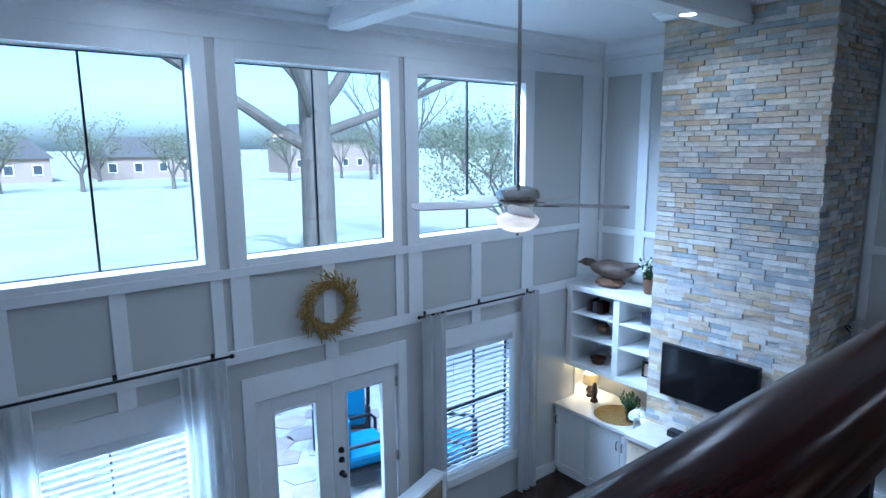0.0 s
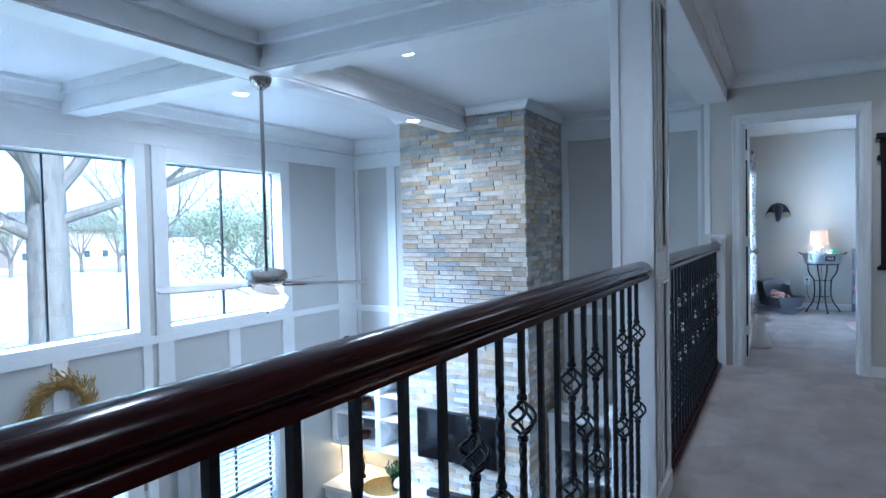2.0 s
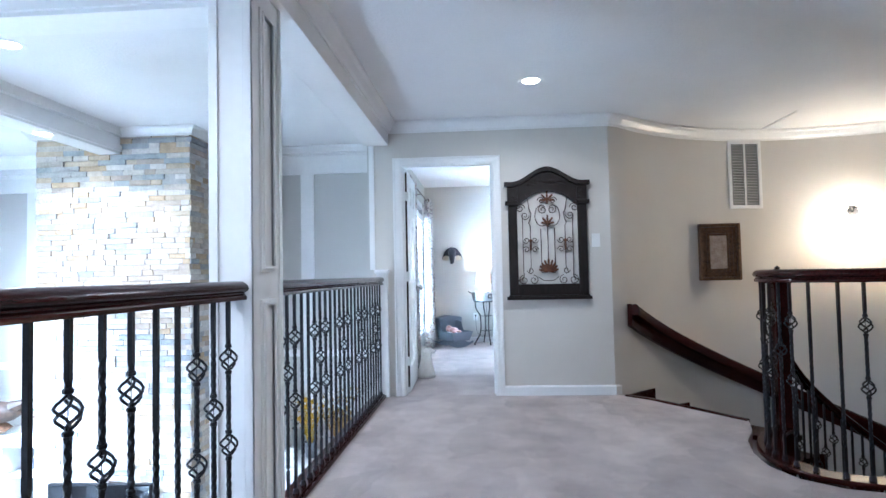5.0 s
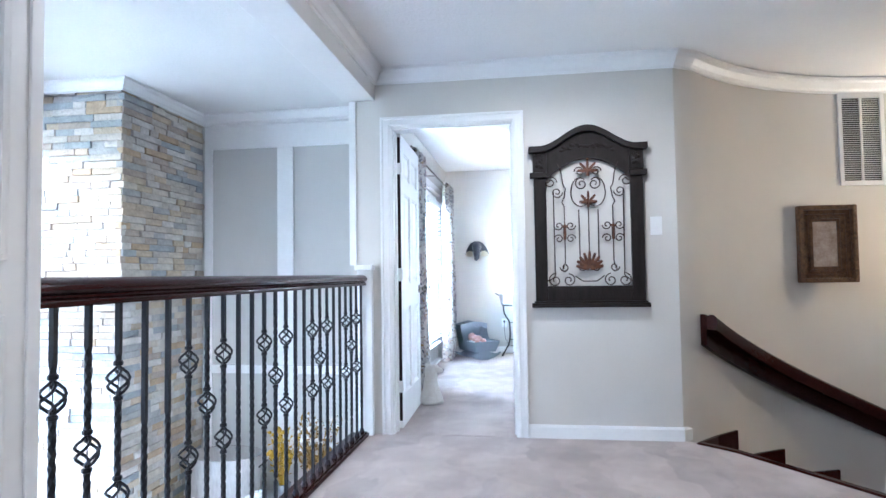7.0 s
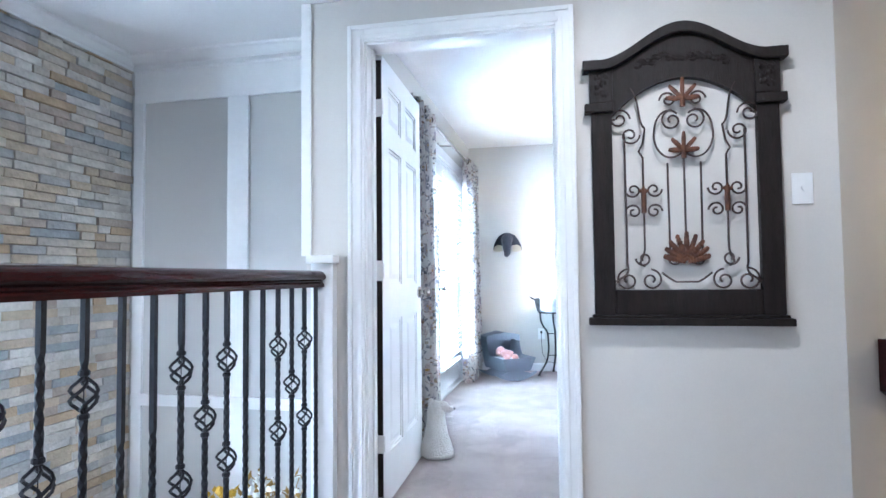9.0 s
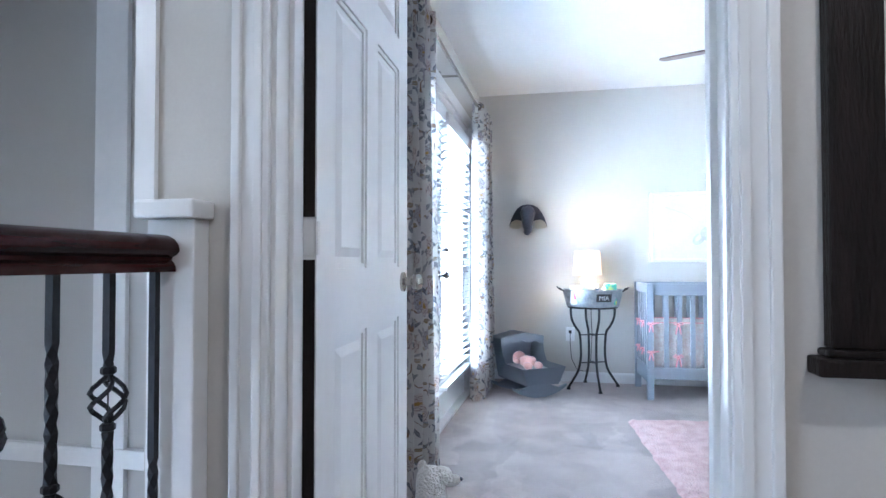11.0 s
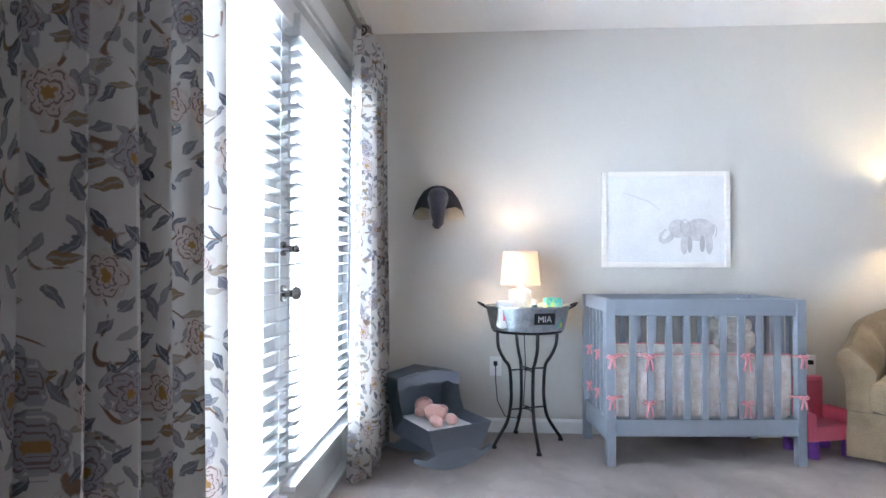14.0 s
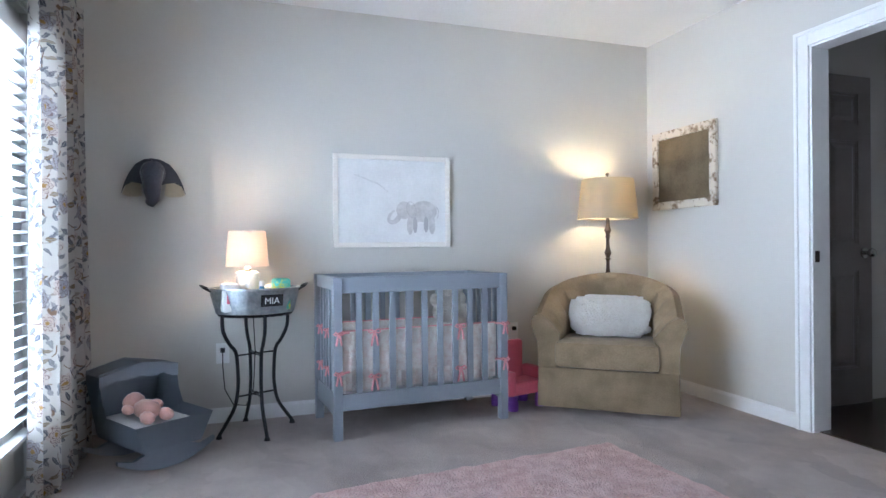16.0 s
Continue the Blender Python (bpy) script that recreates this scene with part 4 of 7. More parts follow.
    part("bottom_rail", boxes([(-h, h, -0.025, 0.025, z0 - z1, z0 - z1 + 0.018)]), WHITE, b)
    return b
blinds(LW3[0] + 0.01, LW3[1] - 0.01, LZ[0] + 0.02, LZ[1] - 0.01, YW + 0.05, -12, 0.06, 0.055)
blinds(LW1[0] + 0.01, LW1[1] - 0.01, LZ[0] + 0.02, LZ[1] - 0.01, YW + 0.05, -52, 0.06, 0.06)

# ---- french doors of the great room ----
def french_leaf(name, x0, x1, z0, z1, y, bottom, top, side, label, depth=0.045):
    d = thing(name, label, "door", "glazed doors", at=((x0 + x1) / 2, y, z0))
    d["kind"] = "structure"
    h, H = (x1 - x0) / 2, z1 - z0
    part("stile", boxes([(-h, -h + side, -depth / 2, depth / 2, 0, H)]), WHITE, d, bevel=0.004)
    part("stile", boxes([(h - side, h, -depth / 2, depth / 2, 0, H)]), WHITE, d, bevel=0.004)
    part("top_rail", boxes([(-h + side, h - side, -depth / 2, depth / 2, H - top, H)]), WHITE, d, bevel=0.004)
    part("bottom_rail", boxes([(-h + side, h - side, -depth / 2, depth / 2, 0, bottom)]), WHITE, d, bevel=0.004)
    bm = bmesh.new()
    for a, b, c, e in ((-h + side, -h + side + 0.02, bottom, H - top), (h - side - 0.02, h - side, bottom, H - top), (-h + side, h - side, bottom, bottom + 0.02), (-h + side, h - side, H - top - 0.02, H - top)):
        bx(bm, a, b, -depth / 2 - 0.008, depth / 2 + 0.008, c, e)
    part("glazing_bead", bm, WHITE, d, bevel=0.004)
    g = part("pane", boxes([(-h + side + 0.01, h - side - 0.01, -0.004, 0.004, bottom + 0.01, H - top - 0.01)]), GLASS, d, "clear glass")
    g.visible_shadow = False
    return d
FM = (FD[0] + FD[1]) / 2
french_leaf("door_great_room_1", FD[0] + 0.02, FM - 0.003, GF + 0.01, FDZ - 0.02, YW + 0.04, 0.25, 0.13, 0.14, "white single lite french door of the great room")
d2 = french_leaf("door_great_room_2", FM + 0.003, FD[1] - 0.02, GF + 0.01, FDZ - 0.02, YW + 0.04, 0.25, 0.13, 0.14, "white single lite french door of the great room")
for z in (1.32, 1.22, 1.08):
    bm = bmesh.new()
    r = 0.03
    tube(bm, [(-0.28, -0.02, z), (-0.28, -0.035, z)], r, 16)
    tube(bm, [(-0.28, -0.03, z), (-0.28, -0.07, z)], 0.011, 10)
    if z < 1.2:
        ball(bm, (-0.28, -0.08, z), 0.026)
    part("door_knob" if z < 1.2 else "deadbolt", bm, IRON, d2, "dark bronze hardware", smooth=True)
for z in (0.25, 1.0, 1.8):
    part("hinge", boxes([(0.352, 0.366, -0.05, -0.02, z, z + 0.1)]), CHROME, d2, "steel hinge")

# ---- curtains ----
def curtain_mesh(w, h, folds, depth, seed, flare=0.15):
    rnd = random.Random(seed)
    bm = bmesh.new()
    nx, nz = folds * 12, 14
    ph = [rnd.uniform(-0.5, 0.5) for _ in range(folds + 1)]
    grid = []
    for k in range(nz + 1):
        v = k / nz
        row = []
        for i in range(nx + 1):
            u = i / nx
            a = u * folds * 2 * math.pi + ph[int(u * folds)] * 0.5
            amp = depth * (0.75 + 0.35 * v + 0.2 * noise.noise(Vector((u * 4, v * 2, seed))))
            x = (u - 0.5) * w * (1 + flare * v * v) + 0.012 * math.sin(a * 0.5 + v * 2)
            row.append(bm.verts.new((x, amp * math.sin(a), -h * v)))
        grid.append(row)
    for k in range(nz):
        for i in range(nx):
            bm.faces.new((grid[k][i], grid[k][i + 1], grid[k + 1][i + 1], grid[k + 1][i]))
    r = bmesh.ops.solidify(bm, geom=bm.faces[:], thickness=0.003)
    # cloth coordinates in metres along the folds, for the print
    mid, run = grid[nz // 2], [0.0]
    for p, q in zip(mid, mid[1:]):
        run.append(run[-1] + (q.co - p.co).length)
    kd = KDTree(nx + 1)
    for i, p in enumerate(mid):
        kd.insert((p.co.x, 0, 0), i)
    kd.balance()
    uv = bm.loops.layers.uv.new("cloth")
    for f in bm.faces:
        for lp in f.loops:
            c = lp.vert.co
            g = 1 + flare * (c.z / h) ** 2
            i = kd.find((c.x / g * (1 + flare * 0.25), 0, 0))[1]
            lp[uv].uv = (run[i], -c.z)
    return bm


def rod(x0, x1, y, z, label, material=IRON, r=0.011, brackets=(), back=0.1):
    o = thing("curtain_rod", label, "curtain rod", "curtain rods", at=((x0 + x1) / 2, y, z))
    h = (x1 - x0) / 2
    bm = bmesh.new()
    tube(bm, [(-h, 0, 0), (h, 0, 0)], r, 10)
    part("pole", bm, material, o, smooth=True)
    for s in (-1, 1):
        bm = bmesh.new()
        ball(bm, (s * (h + 0.02), 0, 0), 0.02)
        tube(bm, [(s * h, 0, 0), (s * (h + 0.012), 0, 0)], 0.015, 10)
        part("finial", bm, material, o, smooth=True)
    for x in brackets:
        bm = bmesh.new()
        tube(bm, [(x - (x0 + x1) / 2, back, 0), (x - (x0 + x1) / 2, 0.0, -0.005)], 0.007, 8)
        bx(bm, x - (x0 + x1) / 2 - 0.015, x - (x0 + x1) / 2 + 0.015, back - 0.006, back, -0.03, 0.03)
        part("bracket", bm, material, o)
    return o
rod(3.82, 5.44, YW - 0.10, -0.45, "thin dark curtain rod on the great room wall", brackets=(3.92, 4.66, 5.42), back=0.075)
rod(0.1, 1.91, YW - 0.10, -0.42, "thin dark curtain rod on the great room wall", brackets=(0.25, 1.1, 1.80), back=0.075)
for x, w, s in ((3.98, 0.30, 1), (5.40, 0.26, 2), (1.70, 0.36, 3), (0.37, 0.42, 4)):
    solo("sheer_curtain", curtain_mesh(w, 2.48, 5, 0.03, s), CURTAIN_SHEER, "white sheer curtain panel hanging to the floor", "curtain", "great room curtains", smooth=True, at=pose(x, YW - 0.10, -0.44))

# ---- wreath ----
rw = random.Random(3)
wreath = thing("wreath", "golden wheat straw wreath hanging on the wall", "wreath", at=(2.83, YW - 0.06, -0.17))
bm = bmesh.new()
tube(bm, [(0.2 * math.cos(a), 0, 0.2 * math.sin(a)) for a in [2 * math.pi * i / 24 for i in range(24)]], 0.03, 8, closed=True)
part("hoop", bm, STRAW, wreath)
bm = bmesh.new()
for i in range(420):
    a = rw.uniform(0, 2 * math.pi)
    r0 = rw.uniform(0.14, 0.25)
    da, dr = rw.uniform(0.12, 0.5), rw.uniform(-0.01, 0.10)
    p0 = Vector((r0 * math.cos(a), rw.uniform(-0.04, 0.03), r0 * math.sin(a)))
    p1 = Vector(((r0 + dr) * math.cos(a + da), rw.uniform(-0.05, 0.02), (r0 + dr) * math.sin(a + da)))
    tube(bm, [p0, (p0 + p1) / 2 + Vector((0, -0.012, 0)), p1], 0.003, 4, r_end=0.006)
ob = part("straw", bm, STRAW, wreath, "loose wheat ears")
ob["kind"] = "stuff"

# ---- ceiling fans ----
def ceiling_fan(at, top, label, blade_mat, body_mat, turn, light, blade=0.50):
    f = thing("ceiling_fan", label, "ceiling fan", at=at, turn=turn)
    H = top - at[2]
    bm = bmesh.new()
    lathe(bm, [(0.012, 0.10), (0.012, H - 0.04)], 12)
    part("downrod", bm, body_mat, f, smooth=True)
    bm = bmesh.new()
    lathe(bm, [(0.02, H - 0.075), (0.055, H - 0.05), (0.07, H - 0.02), (0.072, H)], 24)
    part("canopy", bm, body_mat, f, smooth=True)
    bm = bmesh.new()
    lathe(bm, [(0.02, 0.11), (0.06, 0.10), (0.12, 0.085), (0.135, 0.06), (0.135, 0.03), (0.12, 0.015), (0.13, 0.0), (0.10, -0.02), (0.06, -0.03), (0.05, -0.06)], 32)
    part("motor_housing", bm, body_mat, f, smooth=True)
    for k in range(5):
        a = 72 * k
        bm = bmesh.new()
        pts = [(0.17, 0.045), (0.24, 0.058), (0.45, 0.068), (0.60, 0.072), (0.648, 0.058), (0.66, 0.03)]
        outl = [(x, y) for x, y in pts] + [(x, -y) for x, y in reversed(pts)]
        up = [bm.verts.new((x, y, 0.004 + -y * 0.2)) for x, y in outl]
        dn = [bm.verts.new((x, y, -0.004 + -y * 0.2)) for x, y in outl]
        bm.faces.new(up); bm.faces.new(dn[::-1])
        for i in range(len(up)):
            j = (i + 1) % len(up)
            bm.faces.new((up[i], dn[i], dn[j], up[j]))
        b = part("blade", bm, blade_mat, f, at=pose(0, 0, -0.005, 0, 0, a))
        bm = bmesh.new()
        bx(bm, 0.09, 0.24, -0.018, 0.018, -0.014, -0.006)
        bx(bm, 0.18, 0.26, -0.035, 0.035, -0.012, -0.006)
        part("blade_arm", bm, body_mat, f, at=pose(0, 0, -0.005, 0, 0, a), bevel=0.003)
    if light:
        bm = bmesh.new()
        lathe(bm, [(0.055, -0.05), (0.07, -0.06), (0.115, -0.075), (0.135, -0.10), (0.125, -0.13), (0.09, -0.16), (0.04, -0.178), (0.0, -0.182)], 28)
        part("bowl_shade", bm, SHADE_WHITE, f, "frosted glass bowl", smooth=True)
        bm = bmesh.new()
        lathe(bm, [(0.008, -0.178), (0.012, -0.19), (0.006, -0.20), (0.0, -0.205)], 12)
        part("finial", bm, body_mat, f, smooth=True)
    return f
ceiling_fan((FX, FY, 0.88), 2.213, "brushed nickel ceiling fan with pale blades and a frosted bowl", PALEFAN, CHROME, 10, True)
lamp("POINT", (FX, FY, 0.81), 0.6, (1.0, 0.8, 0.62), 0.03)

# ---- built-in shelves beside the chimney ----
def shelf_unit(y0, y1, x, z0, z1, cols, shelves, label):
    """Wall shelves open towards the room, face at x."""
    s = thing("wall_shelf", label, "shelf", "built-in shelves", at=(x, (y0 + y1) / 2, z0))
    h, H, D = (y1 - y0) / 2, z1 - z0, XP - 0.023 - x
    part("back_panel", boxes([(D - 0.015, D, -h, h, 0, H)]), WHITE, s)
    part("top", boxes([(-0.03, D, -h - 0.0, h + 0.0, H - 0.07, H)]), WHITE, s, bevel=0.006)
    part("bottom", boxes([(0, D - 0.015, -h, h, 0, 0.06)]), WHITE, s, bevel=0.004)
    for c in [-h + 0.04] + cols + [h - 0.04]:
        part("upright", boxes([(0, D - 0.015, c - 0.04, c + 0.04, 0.06, H - 0.07)]), WHITE, s, bevel=0.003)
    for z in shelves:
        part("shelf_board", boxes([(0.012, D - 0.016, -h + 0.08, h - 0.08, z - 0.012, z + 0.012)]), WHITE, s, bevel=0.003)
    return s
shelf_unit(3.76, 5.195, 6.15, -1.52, -0.46, [-0.01], [0.41, 0.70], "white built-in wall shelves with ornaments")
shelf_unit(0.77, 2.26, 6.15, -1.75, -0.72, [0.05], [0.36, 0.66], "white built-in wall shelves with ornaments")

def base_cabinet(y0, y1, doors, label):
    c = thing("base_cabinet", label, "cabinet", "base cabinets", at=(5.97, (y0 + y1) / 2, GF))
    h = (y1 - y0) / 2
    part("body", boxes([(0.02, XP - 0.03 - 5.97, -h, h, 0.09, 0.93), (0.07, XP - 0.03 - 5.97, -h, h, 0, 0.09)]), WHITE, c)
    for k in range(doors):
        a = -h + (2 * h) * k / doors + 0.006
        b = -h + (2 * h) * (k + 1) / doors - 0.006
        d = part("door", boxes([(-0.002, 0.02, a, a + 0.06, 0.11, 0.90), (-0.002, 0.02, b - 0.06, b, 0.11, 0.90), (-0.002, 0.02, a + 0.06, b - 0.06, 0.11, 0.17), (-0.002, 0.02, a + 0.06, b - 0.06, 0.84, 0.90), (0.008, 0.02, a + 0.06, b - 0.06, 0.17, 0.84)]), WHITE, c, bevel=0.002)
        hx = b - 0.03 if k % 2 == 0 else a + 0.03
        bm = bmesh.new()
        tube(bm, [(-0.003, hx, 0.70), (-0.028, hx, 0.705), (-0.028, hx, 0.795), (-0.003, hx, 0.80)], 0.006, 8)
        part("handle", bm, IRON, d, "black bar handle")
    return c
base_cabinet(3.73, 5.19, 3, "white panelled base cabinet with black bar handles")
base_cabinet(0.77, 2.26, 3, "white panelled base cabinet with black bar handles")
for y0, y1 in ((3.725, 5.195), (0.765, 2.265)):
    solo("worktop", boxes([(5.93, XP - 0.025, y0, y1, GF + 0.93, GF + 0.97)]), WHITE, "white worktop over the base cabinets", "worktop", "worktops", bevel=0.006)

# television
tv = thing("television", "large flat black television, switched off, on the stone", "television", at=(5.63, 3.09, -1.235))
part("bezel", boxes([(0.0, 0.05, -0.47, 0.47, 0, 0.53)]), IRON, tv, bevel=0.006)
part("screen", boxes([(-0.003, 0.001, -0.458, 0.458, 0.014, 0.516)]), TVBLACK, tv, "glossy black screen")
solo("soundbar", boxes([(5.56, 5.66, 2.62, 3.42, -1.617, -1.55)]), TVBLACK, "black soundbar below the television", "soundbar", bevel=0.012)

# ornaments
duck = thing("duck_decoy", "carved dark wooden duck decoy on the shelf top", "decoy", at=(6.36, 4.72, -0.46))
duck.matrix_basis = duck.matrix_basis @ Matrix.Scale(1.3, 4)
bm = bmesh.new()
ball(bm, (0, -0.02, 0.17), 0.2, 0.55, 1.15, 0.42, 3, 0.1)
part("body", bm, DUCK, duck, smooth=True)
bm = bmesh.new()
ball(bm, (0, 0.27, 0.2), 0.05, 0.8, 1.2, 0.8)
tube(bm, [(0, 0.16, 0.17), (0, 0.22, 0.2), (0, 0.27, 0.2)], 0.045, 10, r_end=0.035)
tube(bm, [(0, 0.31, 0.195), (0, 0.37, 0.185)], 0.018, 8, r_end=0.008)
part("head", bm, DUCK, duck, smooth=True)
bm = bmesh.new()
tube(bm, [(0, -0.18, 0.2), (0, -0.30, 0.25)], 0.06, 8, r_end=0.02)
part("tail", bm, DUCK, duck, smooth=True)
bm = bmesh.new()
ball(bm, (0, 0, 0.045), 0.15, 0.6, 1.0, 0.3, 2, 0.3)
part("base", bm, WICKER, duck, "rough driftwood base")

def plant(at, pot_r, pot_h, leaf_mat, n, spread, height, seed, label, flower=None, pot_mat=None):
    rnd = random.Random(seed)
    p = thing("potted_plant", label, "plant", at=at)
    bm = bmesh.new()
    lathe(bm, [(pot_r * 0.75, 0), (pot_r, pot_h), (pot_r * 1.08, pot_h), (pot_r * 1.08, pot_h + 0.015), (pot_r * 0.9, pot_h + 0.015), (pot_r * 0.85, pot_h - 0.02), (0, pot_h - 0.02)], 20)
    part("pot", bm, pot_mat or WICKER, p, smooth=True)
    bm, fm = bmesh.new(), bmesh.new()
    for i in range(n):
        a, r = rnd.uniform(0, 6.28), spread * rnd.random() ** 0.6
        tip = Vector((r * math.cos(a), r * math.sin(a), pot_h + height * rnd.uniform(0.45, 1.0)))
        root = Vector((0.3 * pot_r * math.cos(a), 0.3 * pot_r * math.sin(a), pot_h - 0.015))
        tube(bm, [root, (root + tip) / 2 + Vector((0, 0, 0.03)), tip], 0.0025, 4)
        for j in range(4):
            c = root.lerp(tip, 0.4 + 0.2 * j)
            d = Vector((rnd.uniform(-1, 1), rnd.uniform(-1, 1), rnd.uniform(-0.2, 1))).normalized()
            s = d.cross(Vector((0, 0, 1))).normalized() * 0.014
            v = [bm.verts.new(q) for q in (c, c + d * 0.03 + s, c + d * 0.065, c + d * 0.03 - s)]
            bm.faces.new(v)
        if flower and rnd.random() < 0.6:
            ball(fm, tip, rnd.uniform(0.014, 0.028), sub=1, rough=0.4)
    part("foliage", bm, leaf_mat, p)
    if flower:
        ob = part("blossom", fm, flower, p, smooth=True)
    else:
        fm.free()
    return p
plant((6.42, 4.22, -0.46), 0.075, 0.16, LEAF, 60, 0.12, 0.22, 5, "leafy plant in a brown basket pot", WHITEFLOWER)
plant((6.40, 1.15, -0.72), 0.085, 0.2, STRAW, 70, 0.2, 0.48, 8, "tall arrangement of yellow and white dried flowers", WHITEFLOWER, GALV)
plant((6.46, 1.45, -0.72), 0.06, 0.14, YELLOWFLOWER, 30, 0.14, 0.42, 9, "yellow dried flower stems in a metal vase", YELLOWFLOWER, GALV)
def tub(at, r, h, sx, label):
    t = thing("metal_tub", label, "tub", at=at)
    bm = bmesh.new()
    lathe(bm, [(r * 0.88, 0), (r, h), (r * 1.03, h), (r * 1.03, h + 0.012), (r * 0.97, h + 0.012), (r * 0.86, 0.012), (0, 0.012)], 32, sx=sx)
    part("bowl", bm, GREYWOOD, t, smooth=True)
    for s in (-1, 1):
        bm = bmesh.new()
        tube(bm, [(0.0 - 0.04, s * r, h * 0.8), (-0.03, s * (r + 0.04), h * 0.9), (0.03, s * (r + 0.04), h * 0.9), (0.04, s * r, h * 0.8)], 0.006, 6)
        part("handle", bm, IRON, t)
    return t
tub((6.40, 1.90, -0.72), 0.30, 0.38, 0.7, "weathered whitewashed wooden tub on the shelf top")
def candle(at, h, label="white wax pillar candle on the shelf"):
    c = thing("candle", label, "candle", "pillar candles", at=at)
    bm = bmesh.new()
    lathe(bm, [(0.036, 0), (0.037, h), (0.02, h - 0.006), (0, h - 0.008)], 18)
    part("wax", bm, WHITEFLOWER, c, smooth=True)
    bm = bmesh.new()
    tube(bm, [(0, 0, h - 0.01), (0, 0, h + 0.012)], 0.0015, 4)
    part("wick", bm, IRON, c)
for y, h in ((2.1, 0.10), (1.62, 0.12), (1.55, 0.16)):
    candle((6.25, y, -0.72), h)
for y, z, w, hh, m, nm, lb, ct in ((4.85, -0.79, 0.22, 0.13, MAHOG, "book_stack", "row of dark bound books on the shelf", "books"), (4.80, -1.075, 0.14, 0.13, WICKER, "carved_pumpkin", "brown woven ball ornament on the shelf", "ornament"), (4.85, -1.47, 0.2, 0.10, WICKER, "basket", "small brown basket on the shelf", "basket"),
                           (4.15, -1.47, 0.2, 0.2, BLACKFRAME, "photo_frame", "small dark picture frame on the shelf", "picture frame"), (4.15, -0.79, 0.16, 0.12, NAVY, "box", "dark box on the shelf", "box"), (1.2, -0.965, 0.24, 0.14, NAVY, "book_stack", "row of dark bound books on the shelf", "books"), (1.75, -1.33, 0.2, 0.16, BLACKFRAME, "photo_frame", "small dark picture frame on the shelf", "picture frame")):
    if nm == "carved_pumpkin":
        bm = bmesh.new(); ball(bm, (6.38, y, z + 0.082), 0.075, 1, 1, 0.88, 3, 0.2)
        solo(nm, bm, m, lb, ct, smooth=True)
    elif nm == "book_stack":
        t = thing(nm, lb, ct, at=(6.34, y, z))
        yy = -w / 2
        rb = random.Random(int(y * 100))
        while yy < w / 2:
            tk = rb.uniform(0.022, 0.038)
            part("book", boxes([(-0.08, 0.06, yy, yy + tk - 0.002, 0, hh + rb.uniform(-0.02, 0.03))]), rb.choice((MAHOG, NAVY, BLACKFRAME)), t, bevel=0.003)
            yy += tk
    elif nm == "photo_frame":
        t = thing(nm, lb, ct, at=(6.40, y, z), turn=8)
        part("frame", boxes([(0, 0.02, -w / 2, -w / 2 + 0.025, 0, hh), (0, 0.02, w / 2 - 0.025, w / 2, 0, hh), (0, 0.02, -w / 2 + 0.025, w / 2 - 0.025, 0, 0.025), (0, 0.02, -w / 2 + 0.025, w / 2 - 0.025, hh - 0.025, hh)]), m, t, bevel=0.003)
        part("print", boxes([(0.008, 0.012, -w / 2 + 0.025, w / 2 - 0.025, 0.025, hh - 0.025)]), OLDPRINT, t)
    elif nm == "basket":
        bm = bmesh.new(); lathe(bm, [(0.07, 0), (0.1, 0.08), (0.104, 0.085), (0.095, 0.085), (0.062, 0.01), (0, 0.01)], 20, at=(6.36, y, z))
        solo(nm, bm, m, lb, ct, smooth=True)
    else:
        solo(nm, boxes([(6.3, 6.45, y - w / 2, y + w / 2, z, z + hh)]), m, lb, ct, bevel=0.006)
CT = GF + 0.97
def table_lamp(at, shade_r, shade_h, base_h, shade, base_mat, label, watts, color):
    l = thing("table_lamp", label, "lamp", "table lamps", at=at)
    bm = bmesh.new()
    lathe(bm, [(0.05, 0), (0.055, 0.012), (0.03, 0.025), (0.045, base_h * 0.35), (0.055, base_h * 0.5), (0.03, base_h * 0.85), (0.014, base_h)], 20)
    part("base", bm, base_mat, l, smooth=True)
    bm = bmesh.new()
    z0 = base_h + 0.01
    lathe(bm, [(shade_r, z0), (shade_r * 0.86, z0 + shade_h), (shade_r * 0.85, z0 + shade_h), (shade_r * 0.99, z0)], 32)
    bm.faces.ensure_lookup_table()
    caps = [f for f in bm.faces if len(f.verts) > 4]
    bmesh.ops.delete(bm, geom=caps, context="FACES_ONLY")
    part("shade", bm, shade, l, "glowing fabric shade", smooth=True)
    bm = bmesh.new()
    ball(bm, (0, 0, z0 + shade_h * 0.45), 0.028)
    tube(bm, [(0, 0, base_h), (0, 0, z0 + shade_h * 0.35)], 0.01, 8)
    part("bulb", bm, BULB, l, "lit bulb", smooth=True)
    lamp("POINT", (at[0], at[1], at[2] + z0 + shade_h * 0.45 + 0.045), watts, color, 0.03)
    return l
table_lamp((6.45, 5.02, CT), 0.10, 0.13, 0.17, SHADE_TAN, DUCK, "small lit table lamp with a yellow shade", 2.2, (1.0, 0.66, 0.25))
for y, m, nm, lb, r in ((4.62, DUCK, "figurine", "dark carved figurine on the worktop", 0.06),):
    bm = bmesh.new(); lathe(bm, [(0.05, 0), (0.05, 0.02), (0.03, 0.06), (0.045, 0.14), (0.03, 0.2), (0.02, 0.24), (0, 0.26)], 14, at=(6.35, 4.88, CT))
    solo(nm, bm, m, lb, "figurine", smooth=True)
bm = bmesh.new(); lathe(bm, [(0.28, 0), (0.285, 0.006), (0.27, 0.014), (0, 0.012)], 36, at=(6.25, 4.45, CT + 0.0))
